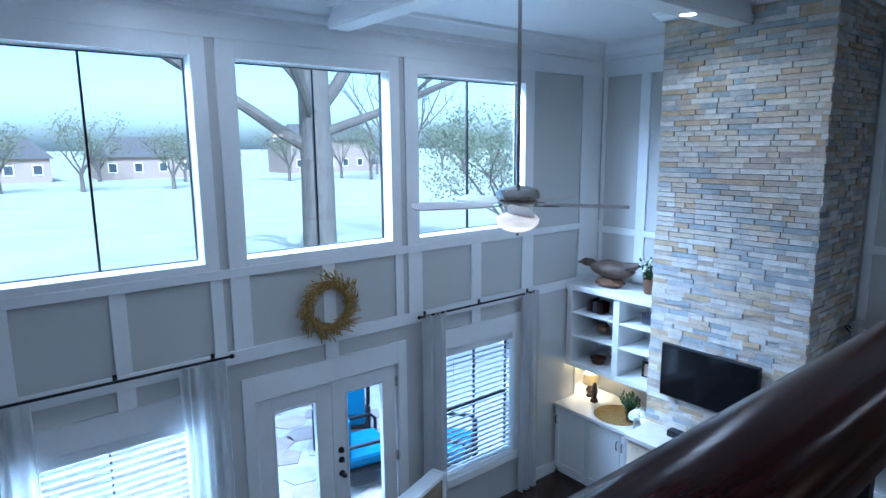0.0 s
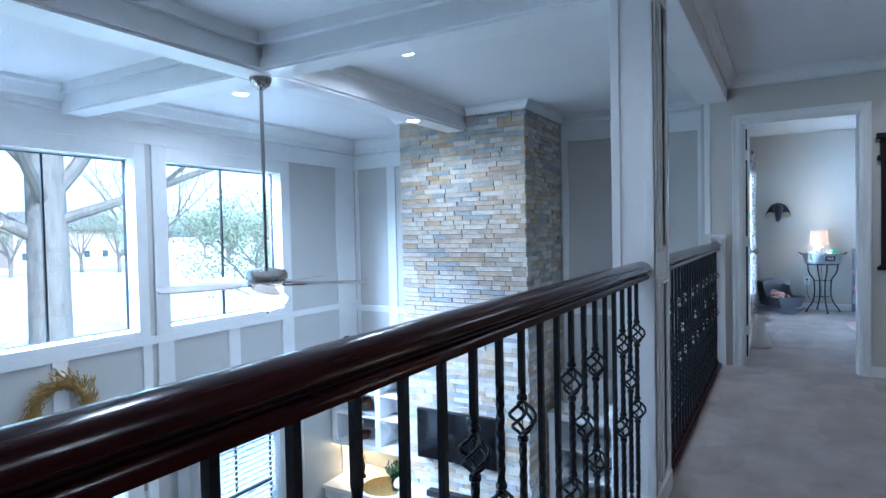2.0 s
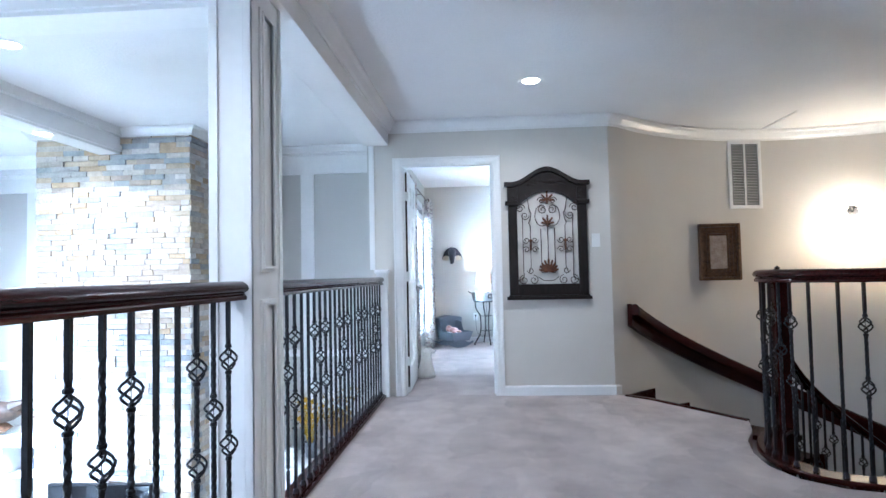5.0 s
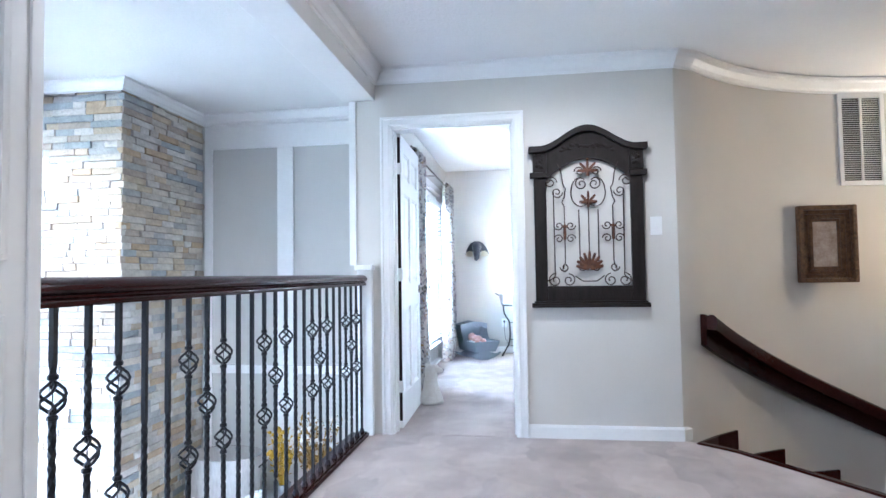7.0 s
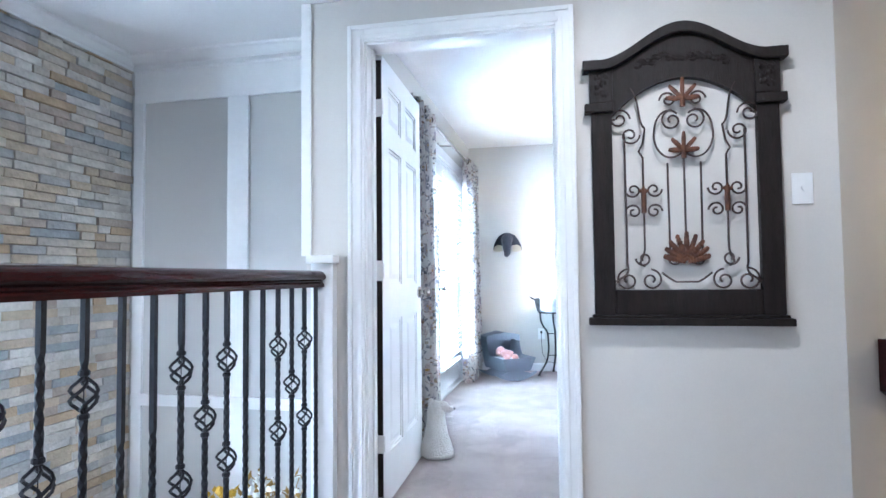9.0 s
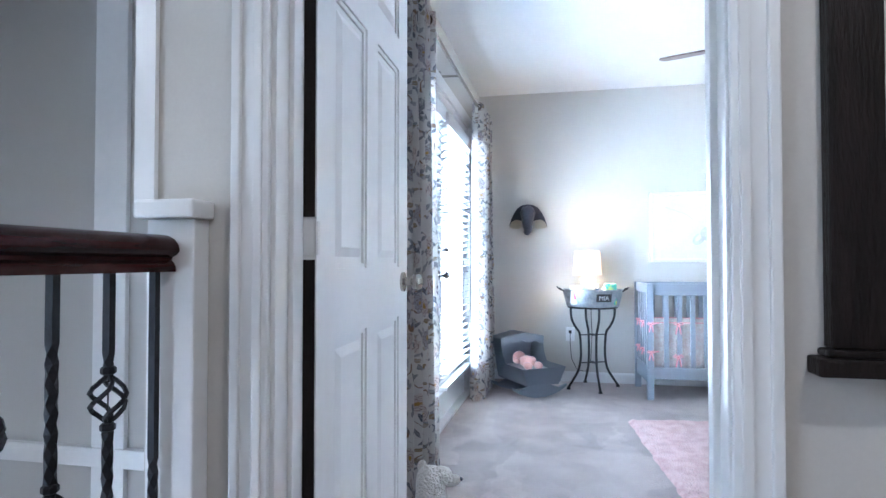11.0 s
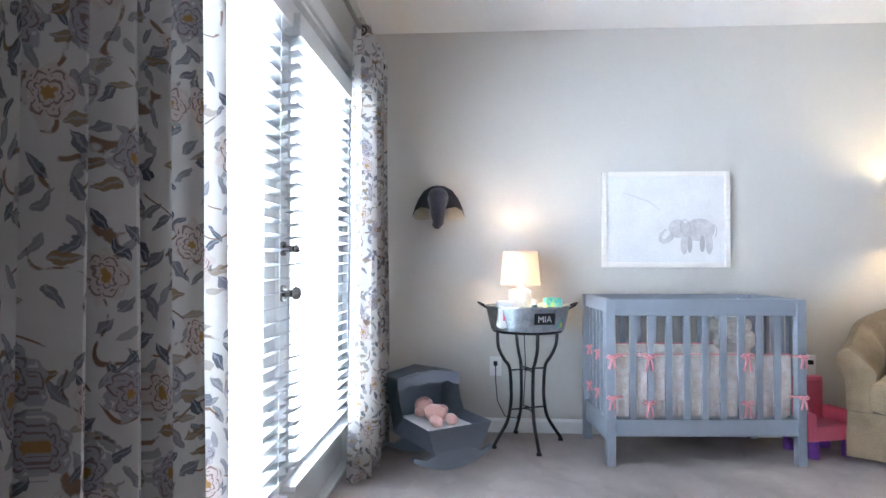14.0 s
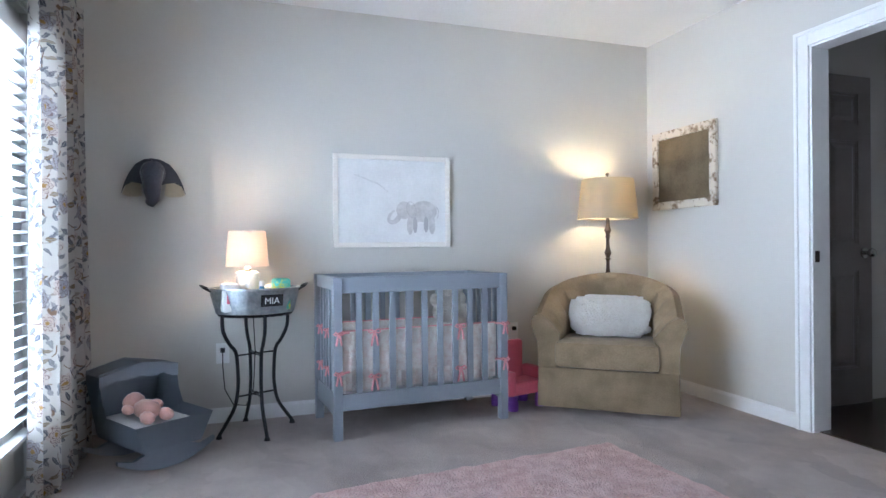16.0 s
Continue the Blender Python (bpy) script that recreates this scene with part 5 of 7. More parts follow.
solo("woven_placemat", bm, STRAW, "round woven straw mat on the worktop", "mat", smooth=True)
for y, k in ((4.05, 1), (3.86, 2)):
    b = thing("flower_vase", "white hydrangea blooms in a white vase", "vase", "flower vases", at=(6.1 - 0.05 * k, y, CT))
    bm = bmesh.new(); lathe(bm, [(0.04, 0), (0.06, 0.06), (0.045, 0.13), (0.05, 0.15), (0.035, 0.145), (0, 0.14)], 20)
    part("vase", bm, WHITE, b, smooth=True)
    bm = bmesh.new()
    rb = random.Random(k)
    for i in range(50):
        d = Vector((rb.gauss(0, 1), rb.gauss(0, 1), abs(rb.gauss(0, 1)))).normalized() * 0.085
        ball(bm, (d.x, d.y, 0.18 + d.z * 0.8), 0.026, sub=1, rough=0.5)
    part("bloom", bm, WHITEFLOWER, b)
plant((6.2, 4.25, CT + 0.014), 0.06, 0.1, LEAF, 60, 0.12, 0.2, 12, "small green plant in a pot on the worktop")

# chair seen below the landing
ch = thing("armchair", "tan upholstered chair with a white painted back rim", "chair", at=(3.55, 4.35, GF), turn=20)
part("backrest", boxes([(-0.36, 0.36, 0.28, 0.41, 0.4, 0.97)]), VELVET, ch, "tan upholstered back", bevel=0.04)
part("rim", boxes([(-0.38, -0.33, 0.27, 0.43, 0.38, 1.0), (0.33, 0.38, 0.27, 0.43, 0.38, 1.0), (-0.33, 0.33, 0.27, 0.43, 0.95, 1.0)]), WHITE, ch, "white painted rim", bevel=0.015)
part("seat", boxes([(-0.36, 0.36, -0.36, 0.28, 0.3, 0.46)]), FUR, ch, bevel=0.04)
for x in (-0.3, 0.3):
    for y in (-0.3, 0.36):
        part("leg", boxes([(x - 0.025, x + 0.025, y - 0.025, y + 0.025, 0, 0.38 if y > 0 else 0.3)]), MAHOG, ch)

# ---- outside ----
structure("ground", box(-1500, 1500, YW + 0.16, 3000, GF - 0.5, GF - 0.12), LAWN, "wide pale winter lawn sloping to far houses", "ground")
structure("ground_side", box(NX + 0.2, 1500, -200, YW + 0.16, GF - 0.5, GF - 0.12), LAWN, "lawn beside the house", "ground")
structure("patio", box(-4, 9.5, YW + 0.16, YW + 6.0, GF - 0.119, GF - 0.02), PATIO, "pale mortar bed of the flagstone patio", "patio")
rp = random.Random(21)
FLAG_M = random_mat("flagstone", FLAG, "object", bump=0.4)
flag_root = bpy.data.objects["patio"]
for i in range(9):
    for j in range(11):
        cx, cy = 0.6 + i * 0.56 + rp.uniform(-0.1, 0.1), YW + 0.55 + j * 0.5 + rp.uniform(-0.08, 0.08)
        bm = bmesh.new()
        k = rp.randint(5, 7)
        pts = [(cx + 0.29 * rp.uniform(0.82, 1.05) * math.cos(6.28 * q / k + i), cy + 0.25 * rp.uniform(0.82, 1.05) * math.sin(6.28 * q / k + i)) for q in range(k)]
        up = [bm.verts.new((x, y, GF - 0.004)) for x, y in pts]
        dn = [bm.verts.new((x, y, GF - 0.03)) for x, y in pts]
        bm.faces.new(up)
        for q in range(k):
            bm.faces.new((up[q], dn[q], dn[(q + 1) % k], up[(q + 1) % k]))
        part("flagstone", bm, FLAG_M, flag_root)
def patio_chair(at, turn):
    c = thing("patio_chair", "dark framed patio armchair with blue cushions", "chair", "patio chairs", at=at, turn=turn)
    part("seat_cushion", boxes([(-0.33, 0.33, -0.33, 0.33, 0.3, 0.46)]), BLUEPAINT, c, bevel=0.05)
    part("back_cushion", boxes([(-0.33, 0.33, 0.22, 0.38, 0.46, 0.95)]), BLUEPAINT, c, bevel=0.05)
    for s in (-1, 1):
        bm = bmesh.new()
        tube(bm, [(s * 0.38, -0.36, 0), (s * 0.38, -0.36, 0.55), (s * 0.38, -0.30, 0.62), (s * 0.38, 0.3, 0.62), (s * 0.38, 0.40, 0.95)], 0.025, 8)
        tube(bm, [(s * 0.38, 0.36, 0), (s * 0.38, 0.36, 0.6)], 0.025, 8)
        part("arm_frame", bm, IRON, c, "black metal arm", smooth=True)
    part("seat_frame", boxes([(-0.38, 0.38, -0.36, 0.36, 0.26, 0.3)]), IRON, c)
patio_chair((4.35, YW + 2.6, GF - 0.004), 150)
patio_chair((4.0, YW + 1.5, GF - 0.004), 80)
patio_chair((4.9, YW + 0.9, GF - 0.004), 40)
bar = thing("barrel_planter", "pale weathered half barrel with a pumpkin", "planter", at=(2.75, YW + 3.0, GF - 0.004))
bm = bmesh.new(); lathe(bm, [(0.36, 0), (0.42, 0.2), (0.4, 0.42), (0.36, 0.42), (0.36, 0.36), (0, 0.36)], 24)
part("tub", bm, GREYPAINT, bar, smooth=True)
bm = bmesh.new(); ball(bm, (0.12, 0, 0.48), 0.16, 1, 1, 0.8, 2)
part("pumpkin", bm, STRAW, bar, "pale orange pumpkin", smooth=True)

def tree(at, h, trunk_r, label, seed, fork=0.5, spread=0.5, leaves=1500, crown_r=3.0, leaf=0.18, levels=3, side=()):
    rnd = random.Random(seed)
    t = thing("tree", label, "tree", "trees on the lawn", at=at)
    bm = bmesh.new()
    tips = []
    def limb(p, d, l, r, lev):
        pts = [p]
        q, dd = p.copy(), d.copy()
        for _ in range(5):
            dd = (dd + Vector((rnd.uniform(-1, 1), rnd.uniform(-1, 1), rnd.uniform(-0.3, 0.5))) * 0.14).normalized()
            q = q + dd * (l / 5)
            pts.append(q.copy())
        tube(bm, pts, r, 8 if lev < 2 else 5, r_end=r * 0.55)
        if lev >= levels:
            tips.extend(pts[2:])
            return
        for k in range(3 if lev else 4):
            a = rnd.uniform(0, 6.28)
            side = Vector((math.cos(a), math.sin(a), rnd.uniform(0.1, 0.9))).normalized()
            base = pts[-1] if k < 2 else pts[rnd.randint(2, 4)]
            limb(base, (dd * (1 - spread) + side * spread).normalized(), l * rnd.uniform(0.55, 0.8), r * 0.5, lev + 1)
    trunk = [Vector((0, 0, -0.2)), Vector((0.02, 0, h * fork * 0.4)), Vector((0.0, 0.05, h * fork * 0.75)), Vector((0.05, 0, h * fork))]
    tube(bm, trunk, trunk_r * 1.15, 12, r_end=trunk_r * 0.8)
    for k in range(5):
        a = 1.26 * k + rnd.uniform(-0.4, 0.4)
        limb(trunk[-1 if k < 3 else 2] + Vector((0, 0, 0)), Vector((math.cos(a) * spread, math.sin(a) * spread, 0.8)).normalized(), h * (1 - fork) * 0.75, trunk_r * 0.55, 1)
    for z, d, l, r in side:
        limb(Vector((0.0, 0.0, z)), Vector(d).normalized(), l, r, 1)
    part("trunk", bm, BARK, t, "grey brown bark", smooth=True)
    bm = bmesh.new()
    for i in range(leaves):
        c = rnd.choice(tips) + Vector((rnd.gauss(0, 1), rnd.gauss(0, 1), rnd.gauss(0, 0.8))) * crown_r * 0.12
        d = Vector((rnd.gauss(0, 1), rnd.gauss(0, 1), rnd.gauss(0, 1))).normalized()
        s = d.cross(Vector((rnd.gauss(0, 1), rnd.gauss(0, 1), rnd.gauss(0, 1)))).normalized()
        w = leaf * rnd.uniform(0.5, 1.2)
        bm.faces.new([bm.verts.new(q) for q in (c, c + d * w * 0.5 + s * w * 0.3, c + d * w, c + d * w * 0.5 - s * w * 0.3)])
    ob = part("crown", bm, FOLIAGE, t, "sparse small leaves")
    return t
TG = GF - 0.12
tree((7.6, YW + 9.5, TG), 13, 0.40, "large bare limbed oak on the lawn", 2, fork=0.80, spread=0.6, leaves=300, crown_r=4, leaf=0.08,
     side=((4.2, (-0.75, 0.38, 0.55), 4.6, 0.17), (4.6, (0.80, -0.40, 0.25), 4.0, 0.13), (5.1, (0.60, -0.30, 0.75), 4.8, 0.18), (4.9, (-0.45, -0.55, 0.7), 4.2, 0.15), (5.6, (-0.55, 0.30, 0.8), 4.5, 0.15), (6.4, (0.35, 0.65, 0.6), 4.0, 0.14)))
tree((16.3, YW + 18.6, TG), 6.5, 0.16, "small young tree on the lawn", 4, fork=0.4, spread=0.5, leaves=500, crown_r=2, leaf=0.09)
tree((18.5, YW + 13, TG), 4.6, 0.14, "dense evergreen shrub tree on the lawn", 5, fork=0.12, spread=0.7, leaves=9000, crown_r=4, leaf=0.14)
rt = random.Random(8)
for i in range(40):
    tree((-85 + i * 5 + rt.uniform(-3, 3), 78 + rt.uniform(-8, 26), TG), rt.uniform(4.5, 7.5), 0.2, "far bare winter tree before the houses", 40 + i, fork=0.3, spread=0.55, leaves=1700, crown_r=6, leaf=0.24, levels=2)
def house(at, w, d, h, label, turn=0):
    o = thing("house", label, "house", "far houses", at=at, turn=turn)
    part("wall", boxes([(-w / 2, w / 2, 0, d, 0, h)]), BRICKHOUSE, o)
    bm = bmesh.new()
    v = [bm.verts.new(q) for q in ((-w / 2 - 0.5, -0.5, h), (w / 2 + 0.5, -0.5, h), (w / 2 + 0.5, d + 0.5, h), (-w / 2 - 0.5, d + 0.5, h), (-w / 2 + 2, d / 2, h + 3), (w / 2 - 2, d / 2, h + 3))]
    for f in ((0, 1, 5, 4), (1, 2, 5), (2, 3, 4, 5), (3, 0, 4), (3, 2, 1, 0)):
        bm.faces.new([v[i] for i in f])
    part("roof", bm, ROOF, o)
    n = int(w / 3)
    for i in range(n):
        x = -w / 2 + 1.5 + i * (w - 3) / max(1, n - 1)
        win = part("window", boxes([(x - 0.6, x + 0.6, -0.08, -0.002, 1.0, 2.4)]), WHITE, o, "white window frame")
        part("pane", boxes([(x - 0.5, x + 0.5, -0.10, -0.081, 1.1, 2.3)]), DARKGLASS, win)
for x, w, h in ((-48, 18, 3.2), (-22, 20, 5.6), (2, 16, 3.2), (26, 20, 3.2), (54, 18, 5.6)):
    house((x, 98, TG), w, 10, h, "low brick house behind bare trees across the lawn")

# ---- landing wall things ----
def spiral(bm, cx, cz, r, a0, turns, rad=0.0042, y=0.0, grow=1):
    n = int(16 * abs(turns)) + 4
    pts = []
    for i in range(n + 1):
        u = i / n
        a = radians(a0) + 2 * math.pi * turns * u
        rr = 1.15 * r * (1 - 0.78 * u)
        pts.append((cx + rr * math.cos(a), y, cz + rr * math.sin(a)))
    tube(bm, pts, rad, 6)


def bez(p0, p1, p2, p3, n=12):
    out = []
    for i in range(n + 1):
        t = i / n
        q = [(1 - t) ** 3 * a + 3 * (1 - t) ** 2 * t * b + 3 * (1 - t) * t * t * c + t ** 3 * d for a, b, c, d in zip(p0, p1, p2, p3)]
        out.append((q[0], 0.0, q[1]))
    return out


art = thing("iron_wall_art", "black arched wooden frame with scrolled iron grille on the wall", "wall decor", at=(XD, -0.875, 0.83), turn=-90)
part("sill", boxes([(-0.365, 0.365, -0.055, -0.001, 0, 0.028), (-0.35, 0.35, -0.045, -0.001, 0.028, 0.04)]), BLACKFRAME, art, bevel=0.005)
for s in (-1, 1):
    a, b = sorted((s * 0.262, s * 0.34))
    part("stile", boxes([(a, b, -0.035, -0.001, 0.04, 0.83)]), BLACKFRAME, art, bevel=0.004)
    part("corner_block", boxes([(a - 0.005, b + 0.005, -0.042, -0.001, 0.868, 1.0)]), BLACKFRAME, art, bevel=0.004)
    bm = bmesh.new()
    rr = random.Random(5)
    for i in range(16):
        ball(bm, (s * 0.30 + rr.uniform(-0.02, 0.02), -0.043, 0.935 + rr.uniform(-0.045, 0.045)), 0.010, 1, 0.6, 1.4, 1)
    part("carved_leaf", bm, BLACKFRAME, art, smooth=True)
part("bottom_rail", boxes([(-0.262, 0.262, -0.035, -0.001, 0.04, 0.135)]), BLACKFRAME, art, bevel=0.004)
def arch_band(low, high, y0, y1, half, n=24):
    """A flat board between two curves of x."""
    bm = bmesh.new()
    cols = []
    for i in range(n + 1):
        x = -half + 2 * half * i / n
        cols.append([bm.verts.new((x, y, z)) for z in (low(x), high(x)) for y in (y0, y1)])
    for p, q in zip(cols, cols[1:]):
        for a, b in ((0, 1), (1, 3), (3, 2), (2, 0)):
            bm.faces.new((p[a], q[a], q[b], p[b]))
    for c in (cols[0], cols[-1]):
        bm.faces.new((c[0], c[1], c[3], c[2]))
    return bm
def top_curve(x):
    k = min(1.0, abs(x) / 0.31)
    return 1.132 - 0.088 * (1 - math.cos(math.pi * k)) / 2 * 1.45 if k < 1 else 1.006
def in_curve(x):
    k = min(1.0, abs(x) / 0.255)
    return 0.815 + 0.135 * math.cos(k * math.pi / 2) ** 0.8 if k < 1 else 0.815
part("frieze", arch_band(in_curve, lambda x: top_curve(x) - 0.01, -0.033, -0.001, 0.262), BLACKFRAME, art)
part("crown_moulding", arch_band(lambda x: top_curve(x) - 0.012, lambda x: top_curve(x) + 0.028, -0.062, -0.001, 0.37, 40), BLACKFRAME, art, bevel=0.004)
for s in (-1, 1):
    a, b = sorted((s * 0.255, s * 0.365))
    part("ledge", boxes([(a, b, -0.052, -0.001, 0.83, 0.866)]), BLACKFRAME, art, bevel=0.005)
bm = bmesh.new()
for i in range(26):
    x = -0.16 + 0.32 * i / 25
    ball(bm, (x, -0.034, 1.005 + 0.03 * math.cos(x * 9) + rr.uniform(-0.014, 0.014)), 0.014, 1.2, 0.5, 0.8, 1)
part("carved_garland", bm, BLACKFRAME, art, smooth=True)
bm = bmesh.new()
YG = -0.030
def gt(pts, r=0.0042):
    tube(bm, [(x, YG, z) for x, _, z in pts], r, 6)
for s in (-1, 1):
    gt([(s * 0.215, 0, 0.235), (s * 0.217, 0, 0.74)])
    gt([(s * 0.15, 0, 0.30), (s * 0.15, 0, 0.645), (s * 0.165, 0, 0.67), (s * 0.15, 0, 0.70), (s * 0.14, 0, 0.76)])
    gt([(s * 0.058, 0, 0.29), (s * 0.06, 0, 0.62)])
    gt(bez((s * 0.215, 0.235), (s * 0.20, 0.18), (s * 0.25, 0.19), (s * 0.255, 0.16)))
    gt(bez((s * 0.15, 0.30), (s * 0.15, 0.25), (s * 0.19, 0.24), (s * 0.15, 0.225)))
    gt(bez((s * 0.09, 0.20), (s * 0.06, 0.175), (s * 0.05, 0.17), (s * 0.04, 0.165)))
    spiral(bm, s * 0.215, 0.172, 0.038, 90, -s * 1.4, y=YG)
    spiral(bm, s * 0.13, 0.172, 0.036, 90, s * 1.4, y=YG)
    spiral(bm, s * 0.155, 0.255, 0.026, 0 if s > 0 else 180, -s * 1.2, y=YG)
    for dz in (-0.042, 0.042):
        spiral(bm, s * 0.112, 0.478 + dz, 0.026, 0 if s < 0 else 180, s * (1.3 if dz > 0 else -1.3), y=YG)
        spiral(bm, s * 0.188, 0.478 + dz, 0.026, 180 if s < 0 else 0, -s * (1.3 if dz > 0 else -1.3), y=YG)
    spiral(bm, s * 0.235, 0.80, 0.036, 180 if s > 0 else 0, -s * 1.5, y=YG)
    spiral(bm, s * 0.195, 0.735, 0.032, 180 if s > 0 else 0, s * 1.4, y=YG)
    spiral(bm, s * 0.052, 0.865, 0.028, 180 if s < 0 else 0, s * 1.3, y=YG)
    spiral(bm, s * 0.04, 0.785, 0.036, 90, -s * 1.4, y=YG)
    gt(bez((0, 0.665), (s * 0.06, 0.60), (s * 0.12, 0.68), (s * 0.105, 0.75)) )
    gt(bez((s * 0.105, 0.75), (s * 0.10, 0.82), (s * 0.05, 0.84), (s * 0.02, 0.81)))
    gt(bez((s * 0.19, 0.92), (s * 0.15, 0.86), (s * 0.17, 0.78), (s * 0.14, 0.76)))
    spiral(bm, s * 0.045, 0.255, 0.024, 180 if s > 0 else 0, s * 1.2, y=YG)
    gt([(s * 0.262, 0, 0.80), (s * 0.25, 0, 0.80)])
    gt([(s * 0.262, 0, 0.17), (s * 0.25, 0, 0.17)])
gt([(0, 0, 0.30), (0, 0, 0.66)])
gt([(-0.04, 0, 0.165), (0.04, 0, 0.165)])
gt([(0, 0, 0.86), (0, 0, 0.945)])
part("grille", bm, SCROLL, art, "thin scrolled iron rods", smooth=True)
def leaf_fan(bm, cx, cz, n, r, spread, w):
    for i in range(n):
        a = radians(90 + spread * (i / (n - 1) - 0.5)) if n > 1 else radians(90)
        d = Vector((math.cos(a), 0, math.sin(a)))
        l = r * (1 - 0.25 * abs(i / max(1, n - 1) - 0.5) * 2)
        for k in range(8):
            c = Vector((cx, YG - 0.008, cz)) + d * l * (0.12 + 0.11 * k)
            ball(bm, c, w * (0.72 + 0.28 * math.sin(k * 0.42)), 1, 0.6, 1.2, 1)
bm = bmesh.new()
leaf_fan(bm, 0, 0.24, 9, 0.12, 150, 0.012)
part("shell_ornament", bm, RUST, art, "rust coloured cast shell", smooth=True)
for cz, r in ((0.665, 0.075), (0.865, 0.085)):
    bm = bmesh.new()
    leaf_fan(bm, 0, cz, 5, r, 170, 0.010)
    tube(bm, [(0, YG - 0.004, cz - 0.03), (0, YG - 0.004, cz + 0.02)], 0.010, 8)
    part("fleur_ornament", bm, RUST, art, "rust coloured cast leaf", smooth=True)
for s in (-1, 1):
    bm = bmesh.new()
    tube(bm, [(s * 0.15, YG - 0.004, 0.43), (s * 0.15, YG - 0.006, 0.478), (s * 0.15, YG - 0.004, 0.525)], 0.010, 8)
    leaf_fan(bm, s * 0.15, 0.505, 3, 0.03, 100, 0.006)
    part("clip_ornament", bm, RUST, art, "rust coloured cast clip", smooth=True)

sw = thing("light_switch", "white rocker light switch plate", "light switch", at=(XD, -1.292, 1.28), turn=-90)
part("plate", boxes([(-0.036, 0.036, -0.006, -0.001, 0, 0.116)]), WHITE, sw, bevel=0.002)
bm = bmesh.new(); tube(bm, [(0.006, -0.005, 0.058), (0.006, -0.014, 0.058)], 0.011, 14)
part("dial", bm, WHITE, sw, smooth=True)

def on_curve(name, angle, z, label, cat):
    return thing(name, label, cat, at=(SC[0] + 2.238 * math.cos(radians(angle)), SC[1] + 2.238 * math.sin(radians(angle)), z), turn=angle - 90)
def picture_frame(o, w, h, border, depth, frame_mat, inner_mat, mat_mat=None, mat_w=0.0, mould=True):
    for a, b, c, d in ((-w / 2, -w / 2 + border, 0, h), (w / 2 - border, w / 2, 0, h), (-w / 2 + border, w / 2 - border, 0, border), (-w / 2 + border, w / 2 - border, h - border, h)):
        part("frame_side", boxes([(a, b, -depth, -0.004, c, d)]), frame_mat, o, bevel=min(border, depth) * 0.18)
    if mat_mat:
        part("mat_board", boxes([(-w / 2 + border, w / 2 - border, -0.012, -0.004, border, h - border)]), mat_mat, o)
    part("print", boxes([(-w / 2 + border + mat_w, w / 2 - border - mat_w, -0.016, -0.013 if mat_mat else -0.004, border + mat_w, h - border - mat_w)]), inner_mat, o)
pic = on_curve("framed_print", 17.3, 0.955, "small aged print in a deep antique gold frame", "picture")
for a, b, c, d in ((-0.195, -0.163, 0, 0.55), (0.163, 0.195, 0, 0.55), (-0.163, 0.163, 0, 0.032), (-0.163, 0.163, 0.518, 0.55)):
    part("frame_side", boxes([(a, b, -0.07, -0.004, c, d)]), GOLDFRAME, pic, bevel=0.008)
for k, (m, y) in enumerate(((0.0, -0.03), (0.028, -0.022), (0.05, -0.028), (0.062, -0.018))):
    w0, w1, h0, h1 = 0.163 - m, 0.163 - m - (0.028, 0.022, 0.012, 0.02)[k], 0.032 + m, 0.032 + m + (0.028, 0.022, 0.012, 0.02)[k]
    part("inner_moulding", boxes([(-w0, -w1, y, -0.004, h0, 0.55 - h0), (w1, w0, y, -0.004, h0, 0.55 - h0), (-w1, w1, y, -0.004, h0, h1), (-w1, w1, y, -0.004, 0.55 - h1, 0.55 - h0)]), GOLDFRAME, pic, bevel=0.003)
part("print", boxes([(-0.081, 0.081, -0.012, -0.005, 0.114, 0.436)]), OLDPRINT, pic, "faded cream print")
pic.matrix_basis = pic.matrix_basis @ pose(0, -0.044, 0, 0, 0, -16)
vent = on_curve("wall_vent", 8.2, 1.66, "white louvred return air grille on the curved wall", "vent")
part("frame", boxes([(-0.17, -0.14, -0.018, -0.002, 0, 0.68), (0.14, 0.17, -0.018, -0.002, 0, 0.68), (-0.14, 0.14, -0.018, -0.002, 0, 0.035), (-0.14, 0.14, -0.018, -0.002, 0.645, 0.68), (-0.008, 0.008, -0.016, -0.002, 0.035, 0.645)]), WHITE, vent, bevel=0.003)
# A black plate paints the shade behind the louvres; no duct is built.
part("backing", boxes([(-0.14, 0.14, -0.004, -0.001, 0.035, 0.645)]), CHALK, vent, "black plate standing in for the shaded duct")
sl = boxes([(-0.14, 0.14, -0.009, 0.0, -0.001, 0.001)])
first = part("slat", sl, WHITE, vent, at=pose(0, -0.004, 0.05, 35, 0, 0))
for i in range(1, 38):
    s = new("slat", first.data); s.parent = vent
    s.matrix_basis = pose(0, -0.004, 0.05 + i * 0.0158, 35, 0, 0)
sc = on_curve("wall_sconce", -17, 1.58, "two arm wall sconce with glowing glass shades", "wall lamp")
bm = bmesh.new(); lathe(bm, [(0.05, 0), (0.05, 0.01), (0.02, 0.02), (0, 0.02)], 20)
part("backplate", bm, IRON, sc, at=pose(0, 0, 0.02, 90, 0, 0), smooth=True)
for s in (-1, 1):
    bm = bmesh.new(); tube(bm, [(0, -0.02, 0.02), (s * 0.04, -0.08, 0.06), (s * 0.1, -0.1, 0.07), (s * 0.13, -0.1, 0.02)], 0.007, 8)
    part("arm", bm, IRON, sc, smooth=True)
